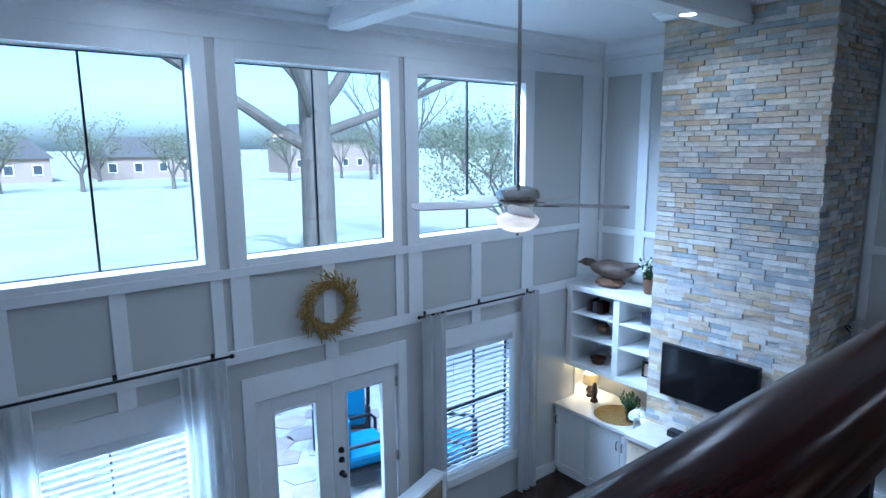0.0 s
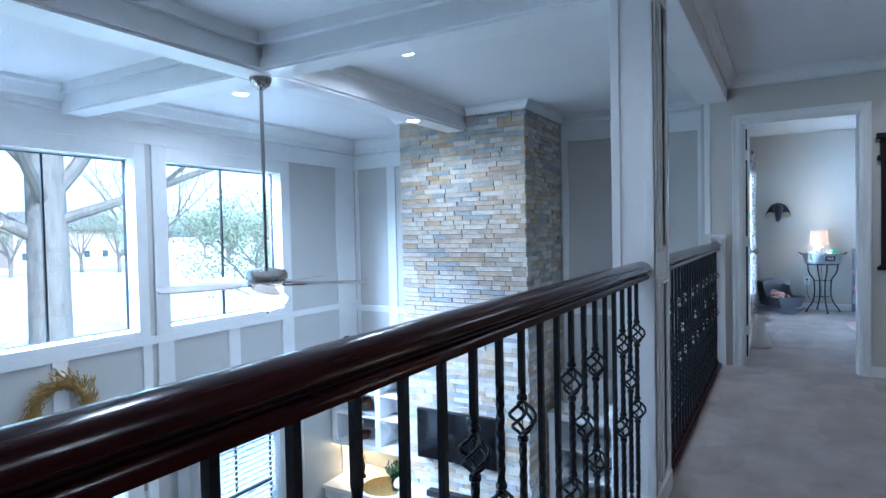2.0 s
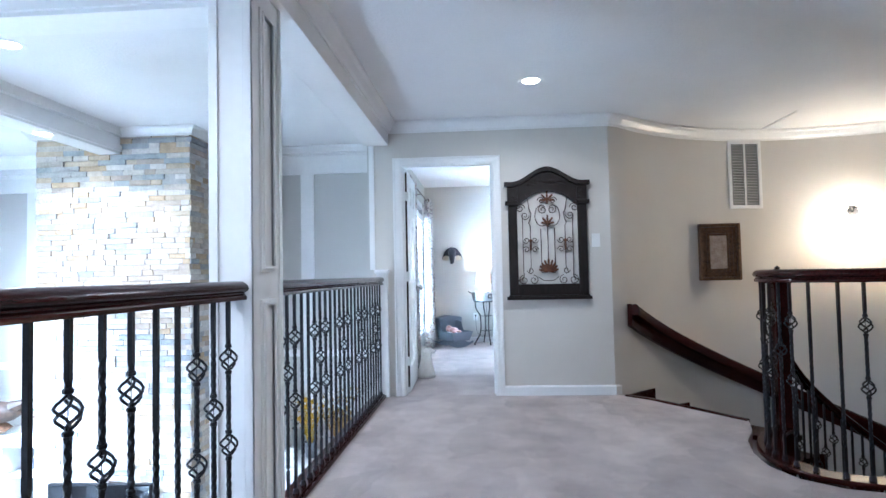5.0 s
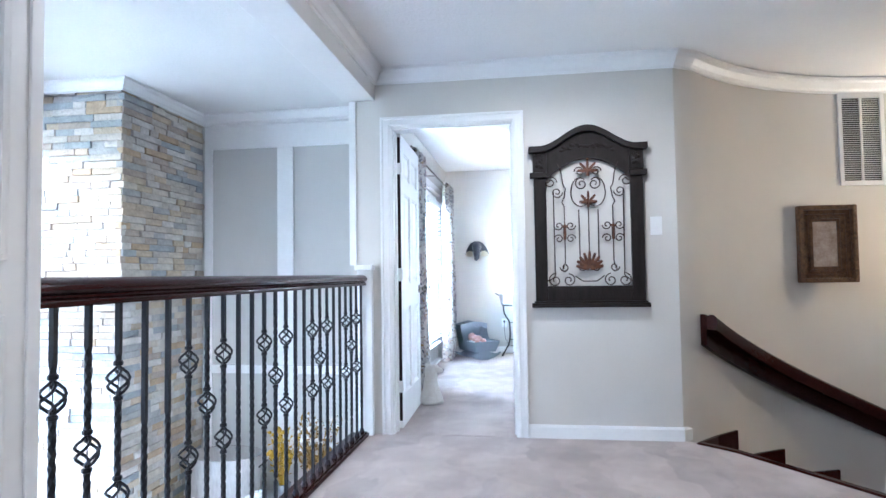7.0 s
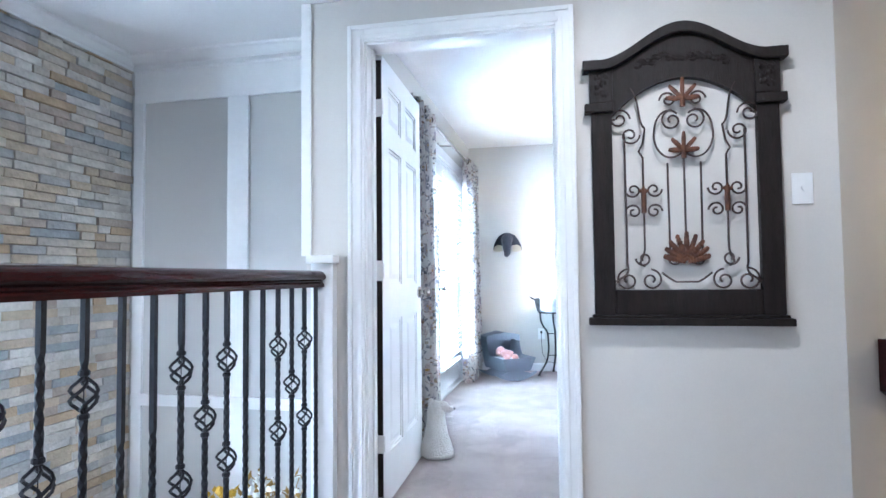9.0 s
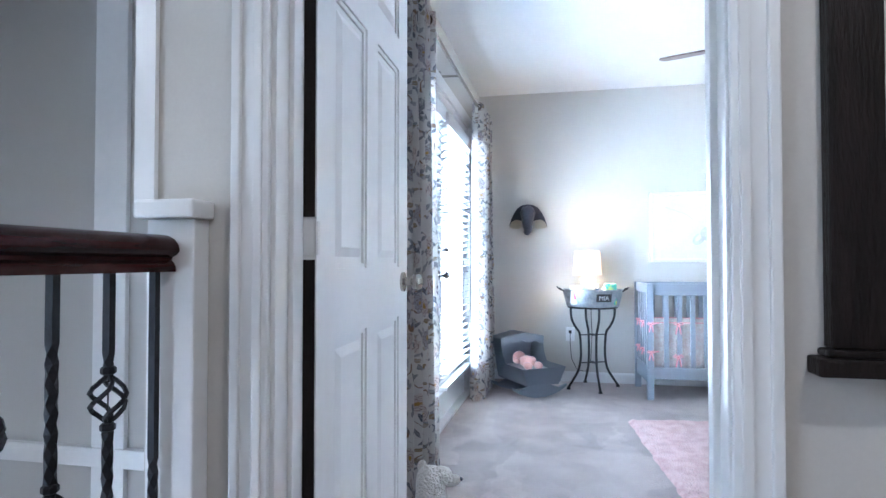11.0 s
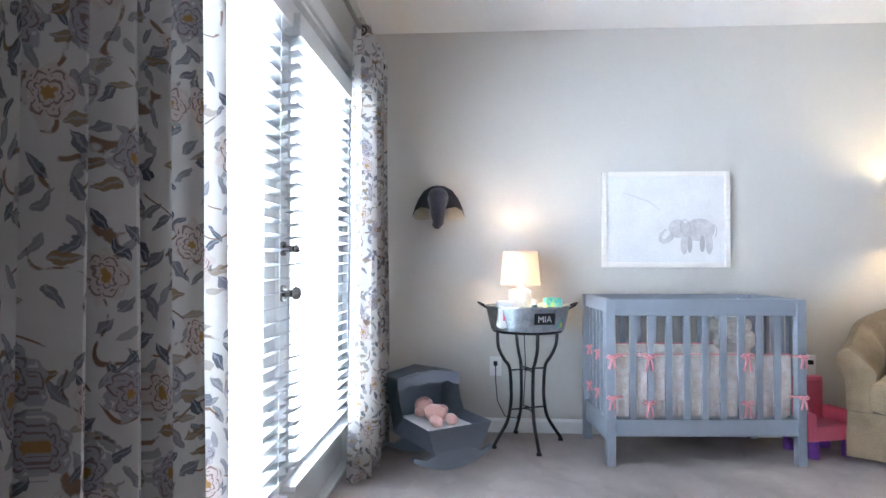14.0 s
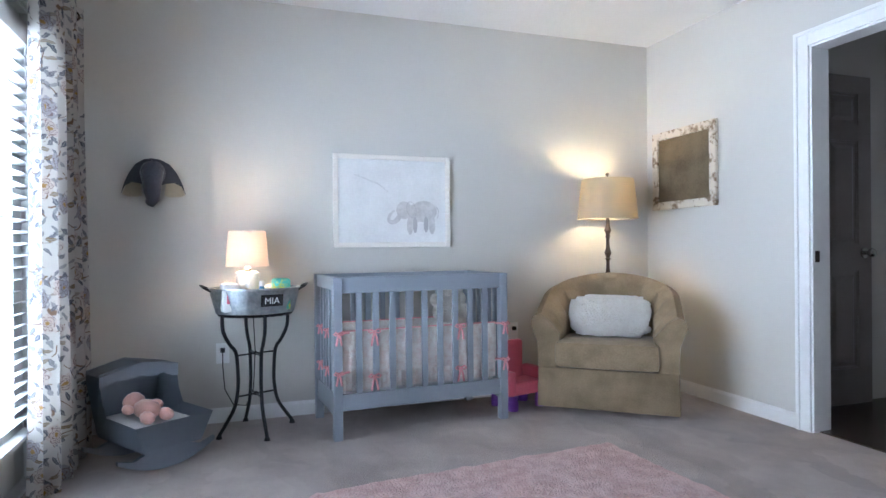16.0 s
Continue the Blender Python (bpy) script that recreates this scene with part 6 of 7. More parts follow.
    bm = bmesh.new(); lathe(bm, [(0.025, 0.02), (0.05, -0.03), (0.065, -0.08), (0.062, -0.08), (0.022, 0.018)], 20, at=(s * 0.13, -0.1, 0))
    part("glass_shade", bm, glow("sconce_glass", (1.0, 0.78, 0.5), 6), sc, "glowing glass shade", smooth=True)
sx, sy = SC[0] + 2.05 * math.cos(radians(-17)), SC[1] + 2.05 * math.sin(radians(-17))
lamp("POINT", (sx, sy, 1.46), SCONCE, (1.0, 0.68, 0.36), 0.06)
cv = thing("ceiling_vent", "grey louvred ceiling air vent on the landing", "vent", at=(2.97, -0.07, CE))
part("frame", boxes([(-0.10, 0.10, -0.17, -0.15, -0.012, 0), (-0.10, 0.10, 0.15, 0.17, -0.012, 0), (-0.10, -0.08, -0.15, 0.15, -0.012, 0), (0.08, 0.10, -0.15, 0.15, -0.012, 0)]), WHITE, cv, bevel=0.002)
# Black plate again gives the dark between the slats.
part("backing", boxes([(-0.08, 0.08, -0.15, 0.15, -0.003, 0)]), CHALK, cv, "black plate standing in for the shaded duct")
for i in range(8):
    part("slat", boxes([(-0.075 + i * 0.02, -0.065 + i * 0.02, -0.15, 0.15, -0.011, -0.004)]), WHITE, cv)

# ---- nursery door ----
def panel_door(name, at, turn, label, paint, gap_mat=None, w=0.80, h=2.02):
    """Six panel door; hinge at the origin, leaf along local x, thickness along local y."""
    d = thing(name, label, "door", at=at, turn=turn)
    d["kind"] = "structure"
    T = 0.036
    st, mid = 0.11, 0.10
    cols = ((st, w / 2 - mid / 2), (w / 2 + mid / 2, w - st))
    rows = ((0.22, 0.82), (0.98, 1.62), (1.72, h - 0.11))
    for a, b in ((0, st), (w - st, w)):
        part("stile", boxes([(a, b, 0, T, 0, h)]), paint, d)
    part("mid_stile", boxes([(w / 2 - mid / 2, w / 2 + mid / 2, 0, T, 0.22, h - 0.11)]), paint, d)
    for z0, z1 in ((0, 0.22), (0.82, 0.98), (1.62, 1.72), (h - 0.11, h)):
        bm = bmesh.new()
        if z0 in (0,) or z1 == h:
            bx(bm, st, w - st, 0, T, z0, z1)
        else:
            for a, b in cols:
                bx(bm, a, b, 0, T, z0, z1)
        part("rail", bm, paint, d)
    for a, b in cols:
        for z0, z1 in rows:
            bm = bmesh.new()
            bx(bm, a, b, 0.012, T - 0.012, z0, z1)
            for yo, yi in ((0.012, 0.003), (T - 0.012, T - 0.003)):
                m1, m2 = 0.028, 0.05
                o = [bm.verts.new((x, yo, z)) for x, z in ((a + m1, z0 + m1), (b - m1, z0 + m1), (b - m1, z1 - m1), (a + m1, z1 - m1))]
                i = [bm.verts.new((x, yi, z)) for x, z in ((a + m2, z0 + m2), (b - m2, z0 + m2), (b - m2, z1 - m2), (a + m2, z1 - m2))]
                bm.faces.new(i)
                for k in range(4):
                    bm.faces.new((o[k], o[(k + 1) % 4], i[(k + 1) % 4], i[k]))
                s = 0.012
                for k in ((a, a + s, z0, z1), (b - s, b, z0, z1)):
                    v = bx(bm, k[0], k[1], min(yo, yo + (0.006 if yo > 0.02 else -0.006)), max(yo, yo + (0.006 if yo > 0.02 else -0.006)), k[2], k[3])
                for k in ((z0, z0 + s), (z1 - s, z1)):
                    bx(bm, a + s, b - s, min(yo, yo + (0.006 if yo > 0.02 else -0.006)), max(yo, yo + (0.006 if yo > 0.02 else -0.006)), k[0], k[1])
            part("panel", bm, paint, d)
    for s, y in ((-1, 0.0), (1, T)):
        bm = bmesh.new()
        x, z = w - 0.065, 0.93
        tube(bm, [(x, y, z), (x, y + s * 0.008, z)], 0.032, 20)
        tube(bm, [(x, y + s * 0.006, z), (x, y + s * 0.035, z)], 0.012, 12)
        n0 = len(bm.verts)
        ball(bm, (x, y + s * 0.05, z), 0.028, 1, 0.8, 1, 3)
        part("door_knob", bm, CHROME, d, "brushed nickel knob", smooth=True)
    # Black strips on the leaf's edge paint the shaded gap between door and jamb.
    if gap_mat:
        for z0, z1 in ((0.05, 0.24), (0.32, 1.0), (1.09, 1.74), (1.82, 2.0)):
            part("hinge_gap_shade", boxes([(-0.003, -0.0005, 0.003, T - 0.003, z0, z1)]), gap_mat, d, "black strip in place of the shaded hinge gap")
        for z in (0.25, 1.01, 1.75):
            bm = boxes([(-0.004, -0.0005, 0.002, T - 0.002, z, z + 0.07)])
            tube(bm, [(-0.006, -0.004, z), (-0.006, -0.004, z + 0.07)], 0.006, 8)
            part("hinge", bm, WHITE, d, "painted hinge")
    return d
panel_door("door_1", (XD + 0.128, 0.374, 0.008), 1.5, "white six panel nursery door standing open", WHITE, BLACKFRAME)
# The hall's shade is put into this door's colour.
panel_door("door_closet", (8.955, -3.19, 0.010), -90, "six panel door in the dim hall, shade put into its colour", DIMDOOR)

# ---- floral curtains ----
def floral():
    m = bpy.data.materials.new("floral_print_cotton")
    m.use_nodes = True
    nt = m.node_tree
    N, Lk = nt.nodes.new, nt.links.new
    p = nt.nodes["Principled BSDF"]
    p.inputs["Roughness"].default_value = 0.9
    p.inputs["Sheen Weight"].default_value = 0.1
    def over(base, color, mask):
        x = N("ShaderNodeMix"); x.data_type = "RGBA"
        Lk(mask, x.inputs[0])
        if isinstance(base, tuple):
            x.inputs[6].default_value = (*base, 1)
        else:
            Lk(base, x.inputs[6])
        if isinstance(color, tuple):
            x.inputs[7].default_value = (*color, 1)
        else:
            Lk(color, x.inputs[7])
        return x.outputs[2]

    def op(kind, x, y=None, z=None):
        n = N("ShaderNodeMath")
        n.operation = kind
        for k, v in enumerate((x, y, z)):
            if v is None:
                continue
            if isinstance(v, (int, float)):
                n.inputs[k].default_value = v
            else:
                Lk(v, n.inputs[k])
        return n.outputs[0]

    def cells(u, v, angle, su, sv, shift):
        """Cell pattern in turned cloth coordinates: offsets from the cell's point, and two random numbers."""
        ca, sa = math.cos(radians(angle)), math.sin(radians(angle))
        x = op("MULTIPLY_ADD", u, ca / su, op("MULTIPLY_ADD", v, -sa / su, shift))
        y = op("MULTIPLY_ADD", u, sa / sv, op("MULTIPLY_ADD", v, ca / sv, shift))
        cb = N("ShaderNodeCombineXYZ")
        Lk(x, cb.inputs[0]); Lk(y, cb.inputs[1])
        vo = N("ShaderNodeTexVoronoi")
        vo.voronoi_dimensions = "2D"
        vo.inputs["Scale"].default_value, vo.inputs["Randomness"].default_value = 1.0, 0.75
        Lk(cb.outputs[0], vo.inputs["Vector"])
        ps = N("ShaderNodeSeparateXYZ")
        Lk(vo.outputs["Position"], ps.inputs[0])
        rc = N("ShaderNodeSeparateColor")
        Lk(vo.outputs["Color"], rc.inputs[0])
        return op("SUBTRACT", x, ps.outputs[0]), op("SUBTRACT", y, ps.outputs[1]), rc.outputs[0], rc.outputs[1]

    def soft(x, a, b):
        n = N("ShaderNodeMapRange")
        n.interpolation_type = "SMOOTHSTEP"
        n.inputs[1].default_value, n.inputs[2].default_value = a, b
        Lk(x, n.inputs[0])
        return n.outputs[0]
    uvn = N("ShaderNodeUVMap"); uvn.uv_map = "cloth"
    us = N("ShaderNodeSeparateXYZ")
    Lk(uvn.outputs[0], us.inputs[0])
    wn1 = N("ShaderNodeTexNoise"); wn1.inputs["Scale"].default_value, wn1.inputs["Detail"].default_value = 28, 4
    Lk(uvn.outputs[0], wn1.inputs[0])
    wc = N("ShaderNodeSeparateColor")
    Lk(wn1.outputs["Color"], wc.inputs[0])
    U = op("MULTIPLY_ADD", wc.outputs[0], 0.035, us.outputs[0])
    V = op("MULTIPLY_ADD", wc.outputs[1], 0.035, us.outputs[1])
    c = (0.66, 0.63, 0.595)
    # winding stems
    sn = N("ShaderNodeTexNoise"); sn.inputs["Scale"].default_value, sn.inputs["Detail"].default_value = 7, 1
    Lk(uvn.outputs[0], sn.inputs[0])
    line = op("ABSOLUTE", op("SUBTRACT", sn.outputs[0], 0.5))
    stem = op("MULTIPLY", soft(line, 0.011, 0.005), soft(wc.outputs[2], 0.44, 0.52))
    c = over(c, (0.26, 0.17, 0.12), stem)
    # leaves in three directions
    for angle, su, sv, shift, keep, col in ((32, 0.034, 0.054, 3.1, 0.42, (0.10, 0.11, 0.145)), (-47, 0.031, 0.050, 9.7, 0.40, (0.14, 0.145, 0.175)), (100, 0.036, 0.056, 17.3, 0.22, (0.26, 0.18, 0.09))):
        dx, dy, r1, r2 = cells(U, V, angle, su, sv, shift)
        adx = op("ABSOLUTE", dx)
        lens = op("SUBTRACT", op("SUBTRACT", 1.0, op("MULTIPLY", op("MULTIPLY", dy, dy), 6.5)), op("MULTIPLY", adx, 4.2))
        leaf = op("MULTIPLY", soft(lens, -0.02, 0.10), op("LESS_THAN", r1, keep))
        vein = op("MULTIPLY", soft(adx, 0.045, 0.02), leaf)
        c = over(c, col, op("MULTIPLY", leaf, op("MULTIPLY_ADD", r2, 0.5, 0.5)))
        c = over(c, (0.42, 0.41, 0.42), op("MULTIPLY", vein, 0.7))
    # blossoms: scalloped rings of petals
    dx, dy, r1, r2 = cells(U, V, 12, 0.092, 0.110, 41.9)
    rad = op("SQRT", op("ADD", op("MULTIPLY", dx, dx), op("MULTIPLY", dy, dy)))
    ang = op("ARCTAN2", dy, dx)
    lobe = op("ABSOLUTE", op("COSINE", op("MULTIPLY_ADD", ang, 3.0, op("MULTIPLY", op("FLOOR", op("MULTIPLY", rad, 9.0)), 1.1))))
    rr = op("DIVIDE", rad, op("MULTIPLY_ADD", lobe, 0.13, 0.27))
    inside = op("MULTIPLY", soft(rr, 1.05, 0.98), op("LESS_THAN", r1, 0.55))
    ring = soft(op("SINE", op("MULTIPLY", rr, 19.0)), 0.45, 0.85)
    fillc = N("ShaderNodeMix"); fillc.data_type = "RGBA"
    fillc.inputs[6].default_value, fillc.inputs[7].default_value = (0.62, 0.54, 0.50, 1), (0.42, 0.40, 0.42, 1)
    Lk(op("GREATER_THAN", r2, 0.6), fillc.inputs[0])
    c = over(c, fillc.outputs[2], inside)
    c = over(c, (0.22, 0.15, 0.145), op("MULTIPLY", op("MULTIPLY", ring, inside), 0.85))
    c = over(c, (0.40, 0.25, 0.09), op("MULTIPLY", soft(rr, 0.28, 0.18), inside))
    Lk(c, p.inputs["Base Color"])
    tr = N("ShaderNodeBsdfTranslucent")
    Lk(c, tr.inputs[0])
    mx = N("ShaderNodeMixShader"); mx.inputs[0].default_value = 0.32
    Lk(p.outputs[0], mx.inputs[1]); Lk(tr.outputs[0], mx.inputs[2])
    Lk(mx.outputs[0], nt.nodes["Material Output"].inputs[0])
    wv = N("ShaderNodeTexNoise"); wv.inputs["Scale"].default_value = 260
    b = N("ShaderNodeBump"); b.inputs["Strength"].default_value = 0.15
    Lk(wv.outputs[0], b.inputs["Height"]); Lk(b.outputs[0], p.inputs["Normal"])
    return m
FLORAL = floral()
CY = 0.49
for x, w, s in ((7.24, 0.54, 31), (9.33, 0.62, 32)):
    c = thing("floral_curtain", "white cotton curtain printed with slate and ochre flowers, hung on grommets", "curtain", "nursery curtains", at=(x, CY, 2.17))
    part("cloth", curtain_mesh(w, 2.15, 5, 0.05, s, 0.10), FLORAL, c, smooth=True)
    for k in range(7):
        bm = bmesh.new()
        tube(bm, [(0.022 * math.cos(a), 0, 0.022 * math.sin(a)) for a in [6.283 * i / 14 for i in range(14)]], 0.005, 6, closed=True)
        part("grommet", bm, SCROLL, c, "dark metal grommet", at=pose(-w / 2 + w * (k + 0.5) / 7, 0.0, -0.045, 0, 0, 90))
rod(6.92, 9.66, CY, 2.125, "grey metal curtain rod over the glazed doors", CHROME, 0.011, (6.98, 8.31, 9.63), NY1 - CY)

# ---- nursery glazed doors ----
for i, (a, b) in enumerate(((DX0 + 0.03, 8.327), (8.333, DX1 - 0.03))):
    d = french_leaf("door_%d" % (i + 2), a, b, 0.02, 2.02, NY1 + 0.05, 0.24, 0.12, 0.12, "white single lite glazed nursery door")
    if i == 1:
        for z, r in ((1.06, 0.026), (0.90, 0.03)):
            bm = bmesh.new()
            x = a - (a + b) / 2 + 0.06
            tube(bm, [(x, -0.022, z), (x, -0.032, z)], r, 18)
            tube(bm, [(x, -0.03, z), (x, -0.065, z)], 0.012, 10)
            ball(bm, (x, -0.075, z), 0.026 if z < 1 else 0.016, 1, 0.8, 1)
            part("door_knob" if z < 1 else "deadbolt", bm, CHROME, d, "brushed nickel knob", smooth=True)
    blinds(a + 0.05, b - 0.025, 0.22, 1.93, NY1 - 0.005, -12, 0.048, 0.05, "white slat blind mounted on the glazed door")
bm = bmesh.new()
for a, b, c, e in ((DX0 - 0.08, DX0, 0, 2.12), (DX1, DX1 + 0.08, 0, 2.12), (DX0, DX1, 2.04, 2.12)):
    bx(bm, a, b, NY1 - 0.018, NY1, c, e)
bx(bm, DX0, DX0 + 0.028, NY1 - 0.001, NY1 + 0.115, 0, 2.04)
bx(bm, DX1 - 0.028, DX1, NY1 - 0.001, NY1 + 0.115, 0, 2.04)
bx(bm, DX0 + 0.028, DX1 - 0.028, NY1 - 0.001, NY1 + 0.115, 2.022, 2.04)
bx(bm, DX0 + 0.028, DX1 - 0.028, NY1 - 0.02, NY1 + 0.1, 0.0, 0.018)
structure("door_frame_3", bm, WHITE, "white casing round the glazed nursery doors", "door frame", bevel=0.003)

# glowing sheet added beyond the glazed doors in place of bright sky
SKYSHEET = glow("glowing_sky_sheet", (0.93, 0.97, 1.0), 1.6)
SKYSHEET.cycles.emission_sampling = "NONE"
structure("backdrop", box(XP + 0.3, 26.0, 2.6, 2.65, -3.0, 9.0), SKYSHEET, "glowing sheet standing in for the bright sky outside", "backdrop")

# ---- crib ----
crib = thing("crib", "grey blue painted wooden slatted baby crib", "crib", at=(9.43 + 0.235, -1.195, 0), turn=-85.8)
CW, CD, CH = 0.485, 0.235, 0.845
for sx in (-1, 1):
    for sy in (-1, 1):
        part("post", boxes([(sx * CW - 0.023, sx * CW + 0.023, sy * CD - 0.023, sy * CD + 0.023, 0, CH)]), GREYPAINT, crib, bevel=0.004)
for sy in (-1, 1):
    part("top_rail", boxes([(-CW + 0.023, CW - 0.023, sy * CD - 0.014, sy * CD + 0.014, CH - 0.085, CH)]), GREYPAINT, crib, bevel=0.003)
    part("bottom_rail", boxes([(-CW + 0.023, CW - 0.023, sy * CD - 0.014, sy * CD + 0.014, 0.15, 0.235)]), GREYPAINT, crib, bevel=0.003)
    for i in range(9):
        x = -CW + 0.023 + (2 * CW - 0.046) * (i + 1) / 10
        part("slat", boxes([(x - 0.016, x + 0.016, sy * CD - 0.008, sy * CD + 0.008, 0.235, CH - 0.085)]), GREYPAINT, crib)
for sx in (-1, 1):
    part("end_top_rail", boxes([(sx * CW - 0.014, sx * CW + 0.014, -CD + 0.023, CD - 0.023, CH - 0.07, CH)]), GREYPAINT, crib, bevel=0.003)
    part("end_bottom_rail", boxes([(sx * CW - 0.014, sx * CW + 0.014, -CD + 0.023, CD - 0.023, 0.12, 0.235)]), GREYPAINT, crib, bevel=0.003)
    for i in range(5):
        y = -CD + 0.023 + (2 * CD - 0.046) * (i + 1) / 6
        part("end_slat", boxes([(sx * CW - 0.008, sx * CW + 0.008, y - 0.014, y + 0.014, 0.235, CH - 0.07)]), GREYPAINT, crib)
part("mattress_board", boxes([(-CW + 0.03, CW - 0.03, -CD + 0.03, CD - 0.03, 0.20, 0.22)]), BLACKFRAME, crib, "dark mattress support")
BUMPER = mat("blush_print_cotton", (0.86, 0.83, 0.80), (0.76, 0.67, 0.63), rough=0.95, scale=28, fine=70, bump=0.4, contrast=(0.42, 0.55))
mattress = solo("mattress", boxes([(-CW + 0.035, CW - 0.035, -CD + 0.04, CD - 0.04, 0.222, 0.33)]), LINEN, "white crib mattress under patterned bedding", "mattress", bevel=0.02, at=crib.matrix_basis.copy())
bum = thing("crib_bumper", "quilted cream and blush crib bumper tied with pink ribbons", "crib bumper", at=(9.43 + 0.235, -1.195, 0.0), turn=-85.8)
def quilt(x0, x1, y, t):
    bm = bmesh.new()
    n = 16
    prev = None
    for i in range(n * 3 + 1):
        u = i / (n * 3)
        x = x0 + (x1 - x0) * u
        bulge = 0.007 * abs(math.sin(u * 9 * math.pi))
        col = [bm.verts.new((x, y + s * (t + bulge), z)) for s in (-1, 1) for z in ((0.33, 0.44, 0.555) if s < 0 else (0.555, 0.44, 0.33))]
        if prev:
            for k in range(6):
                bm.faces.new((prev[k], col[k], col[(k + 1) % 6], prev[(k + 1) % 6]))
        else:
            bm.faces.new(col)
        prev = col
    bm.faces.new(prev[::-1])
    return bm
part("front_pad", quilt(-CW + 0.03, CW - 0.03, -CD + 0.034, 0.010), BUMPER, bum, smooth=True)
part("back_pad", quilt(-CW + 0.03, CW - 0.03, CD - 0.034, 0.010), BUMPER, bum, smooth=True)
bm = bmesh.new()
for i in range(60):
    x = -CW + 0.035 + (2 * CW - 0.07) * i / 59
    v = [(x, -CD + 0.03 + 0.006 * math.sin(i * 1.7), z) for z in (0.33, 0.245)]
    if i:
        bm.faces.new([bm.verts.new(q) for q in (pv[0], v[0], v[1], pv[1])])
    pv = v
bmesh.ops.remove_doubles(bm, verts=bm.verts, dist=0.0005)
bmesh.ops.solidify(bm, geom=bm.faces[:], thickness=0.002)
part("skirt", bm, BUMPER, bum, "gathered blush print skirt", smooth=True)
part("piping", boxes([(-CW + 0.03, CW - 0.03, -CD + 0.03, -CD + 0.038, 0.553, 0.562), (-CW + 0.03, CW - 0.03, CD - 0.038, CD - 0.03, 0.553, 0.562)]), RIBBON, bum, "rose piping")
def bow(x, y, z, s=1.0, flip=1):
    bm = bmesh.new()
    for k in (-1, 1):
        tube(bm, [(x, y, z), (x + k * 0.02 * s, y - 0.008, z + 0.012 * s), (x + k * 0.034 * s, y - 0.008, z), (x + k * 0.02 * s, y - 0.006, z - 0.008 * s), (x, y, z)], 0.005, 5)
        tube(bm, [(x, y, z), (x + k * 0.01 * s, y - 0.01, z - 0.03 * s), (x + k * 0.018 * s, y - 0.008, z - 0.075 * s)], 0.006, 5)
    ball(bm, (x, y - 0.006, z), 0.009, sub=1)
    for v in bm.verts:
        v.co.y = y + (v.co.y - y) * 0.9
    part("ribbon_bow", bm, RIBBON, bum, "pink ribbon bow", smooth=True)
for x in (-0.29, 0.21):
    for z in (0.555, 0.32):
        bow(x, -CD - 0.012, z, 1.0)
for x in (-CW, CW):
    for z in (0.555, 0.35):
        bow(x, -CD - 0.03, z, 0.8)
        bm = bmesh.new()
        tube(bm, [(x, -CD - 0.027, z), (x - math.copysign(0.06, x), -CD - 0.018, z + 0.004)], 0.006, 5)
        part("ribbon_tie", bm, RIBBON, bum, "pink ribbon tie")
for y in (-0.06, 0.12):
    for z in (0.555, 0.35):
        bow(-CW - 0.016, y, z, 0.6)
teddy = bmesh.new()
for p, r, k in (((0, 0, 0.07), 0.062, 1.1), ((0, -0.01, 0.165), 0.045, 1), ((-0.035, 0, 0.205), 0.016, 1), ((0.035, 0, 0.205), 0.016, 1), ((-0.06, -0.04, 0.06), 0.026, 1.4), ((0.06, -0.04, 0.06), 0.026, 1.4), ((-0.065, -0.01, 0.11), 0.02, 1.5), ((0.065, -0.01, 0.11), 0.02, 1.5), ((0, -0.05, 0.155), 0.018, 1)):
    ball(teddy, p, r, 1, 1, k, 2, 0.1)
solo("teddy_bear", teddy, FUR, "cream plush toy bear sitting in the crib", "toy", smooth=True, at=crib.matrix_basis @ pose(0.24, 0.0, 0.535) @ Matrix.Scale(1.35, 4))
bm = bmesh.new()
ball(bm, (0, 0, 0.0), 0.12, 1.2, 0.9, 0.7, 2, 0.2)
solo("crib_pillow", bm, BUMPER, "soft patterned cushion in the crib", "cushion", smooth=True, at=crib.matrix_basis @ pose(0.25, 0.05, 0.445))

# ---- plant stand with metal tub ----
SX, SY = 9.73, -0.335
stand = thing("plant_stand", "black iron stand with four curved legs", "stand", at=(SX, SY, 0), turn=0)
for k, (fx, fy) in enumerate(((-0.10, 0.20), (-0.22, -0.05), (0.08, -0.20), (0.23, 0.06))):
    d = Vector((fx, fy, 0)).normalized()
    bm = bmesh.new()
    prof = [(0.19, 0.645), (0.185, 0.56), (0.15, 0.49), (0.115, 0.44), (0.105, 0.34), (0.105, 0.25), (0.125, 0.15), (0.175, 0.07), (0.21, 0.02), (0.212, 0.0)]
    pts = []
    for i in range(len(prof) - 1):
        for u in range(4):
            t = u / 4
            q = [prof[max(0, min(len(prof) - 1, i + o))] for o in (-1, 0, 1, 2)]
            r = [0.5 * (2 * q[1][c] + (q[2][c] - q[0][c]) * t + (2 * q[0][c] - 5 * q[1][c] + 4 * q[2][c] - q[3][c]) * t * t + (3 * q[1][c] - q[0][c] - 3 * q[2][c] + q[3][c]) * t ** 3) for c in (0, 1)]
            pts.append(d * r[0] + Vector((0, 0, r[1])))
    pts.append(d * prof[-1][0])
    tube(bm, pts, 0.0095, 8)
    part("leg", bm, IRON, stand, smooth=True)
    bm = bmesh.new(); lathe(bm, [(0.016, 0), (0.016, 0.008), (0.01, 0.02)], 10, at=(d.x * 0.212, d.y * 0.212, 0))
    part("foot", bm, IRON, stand)
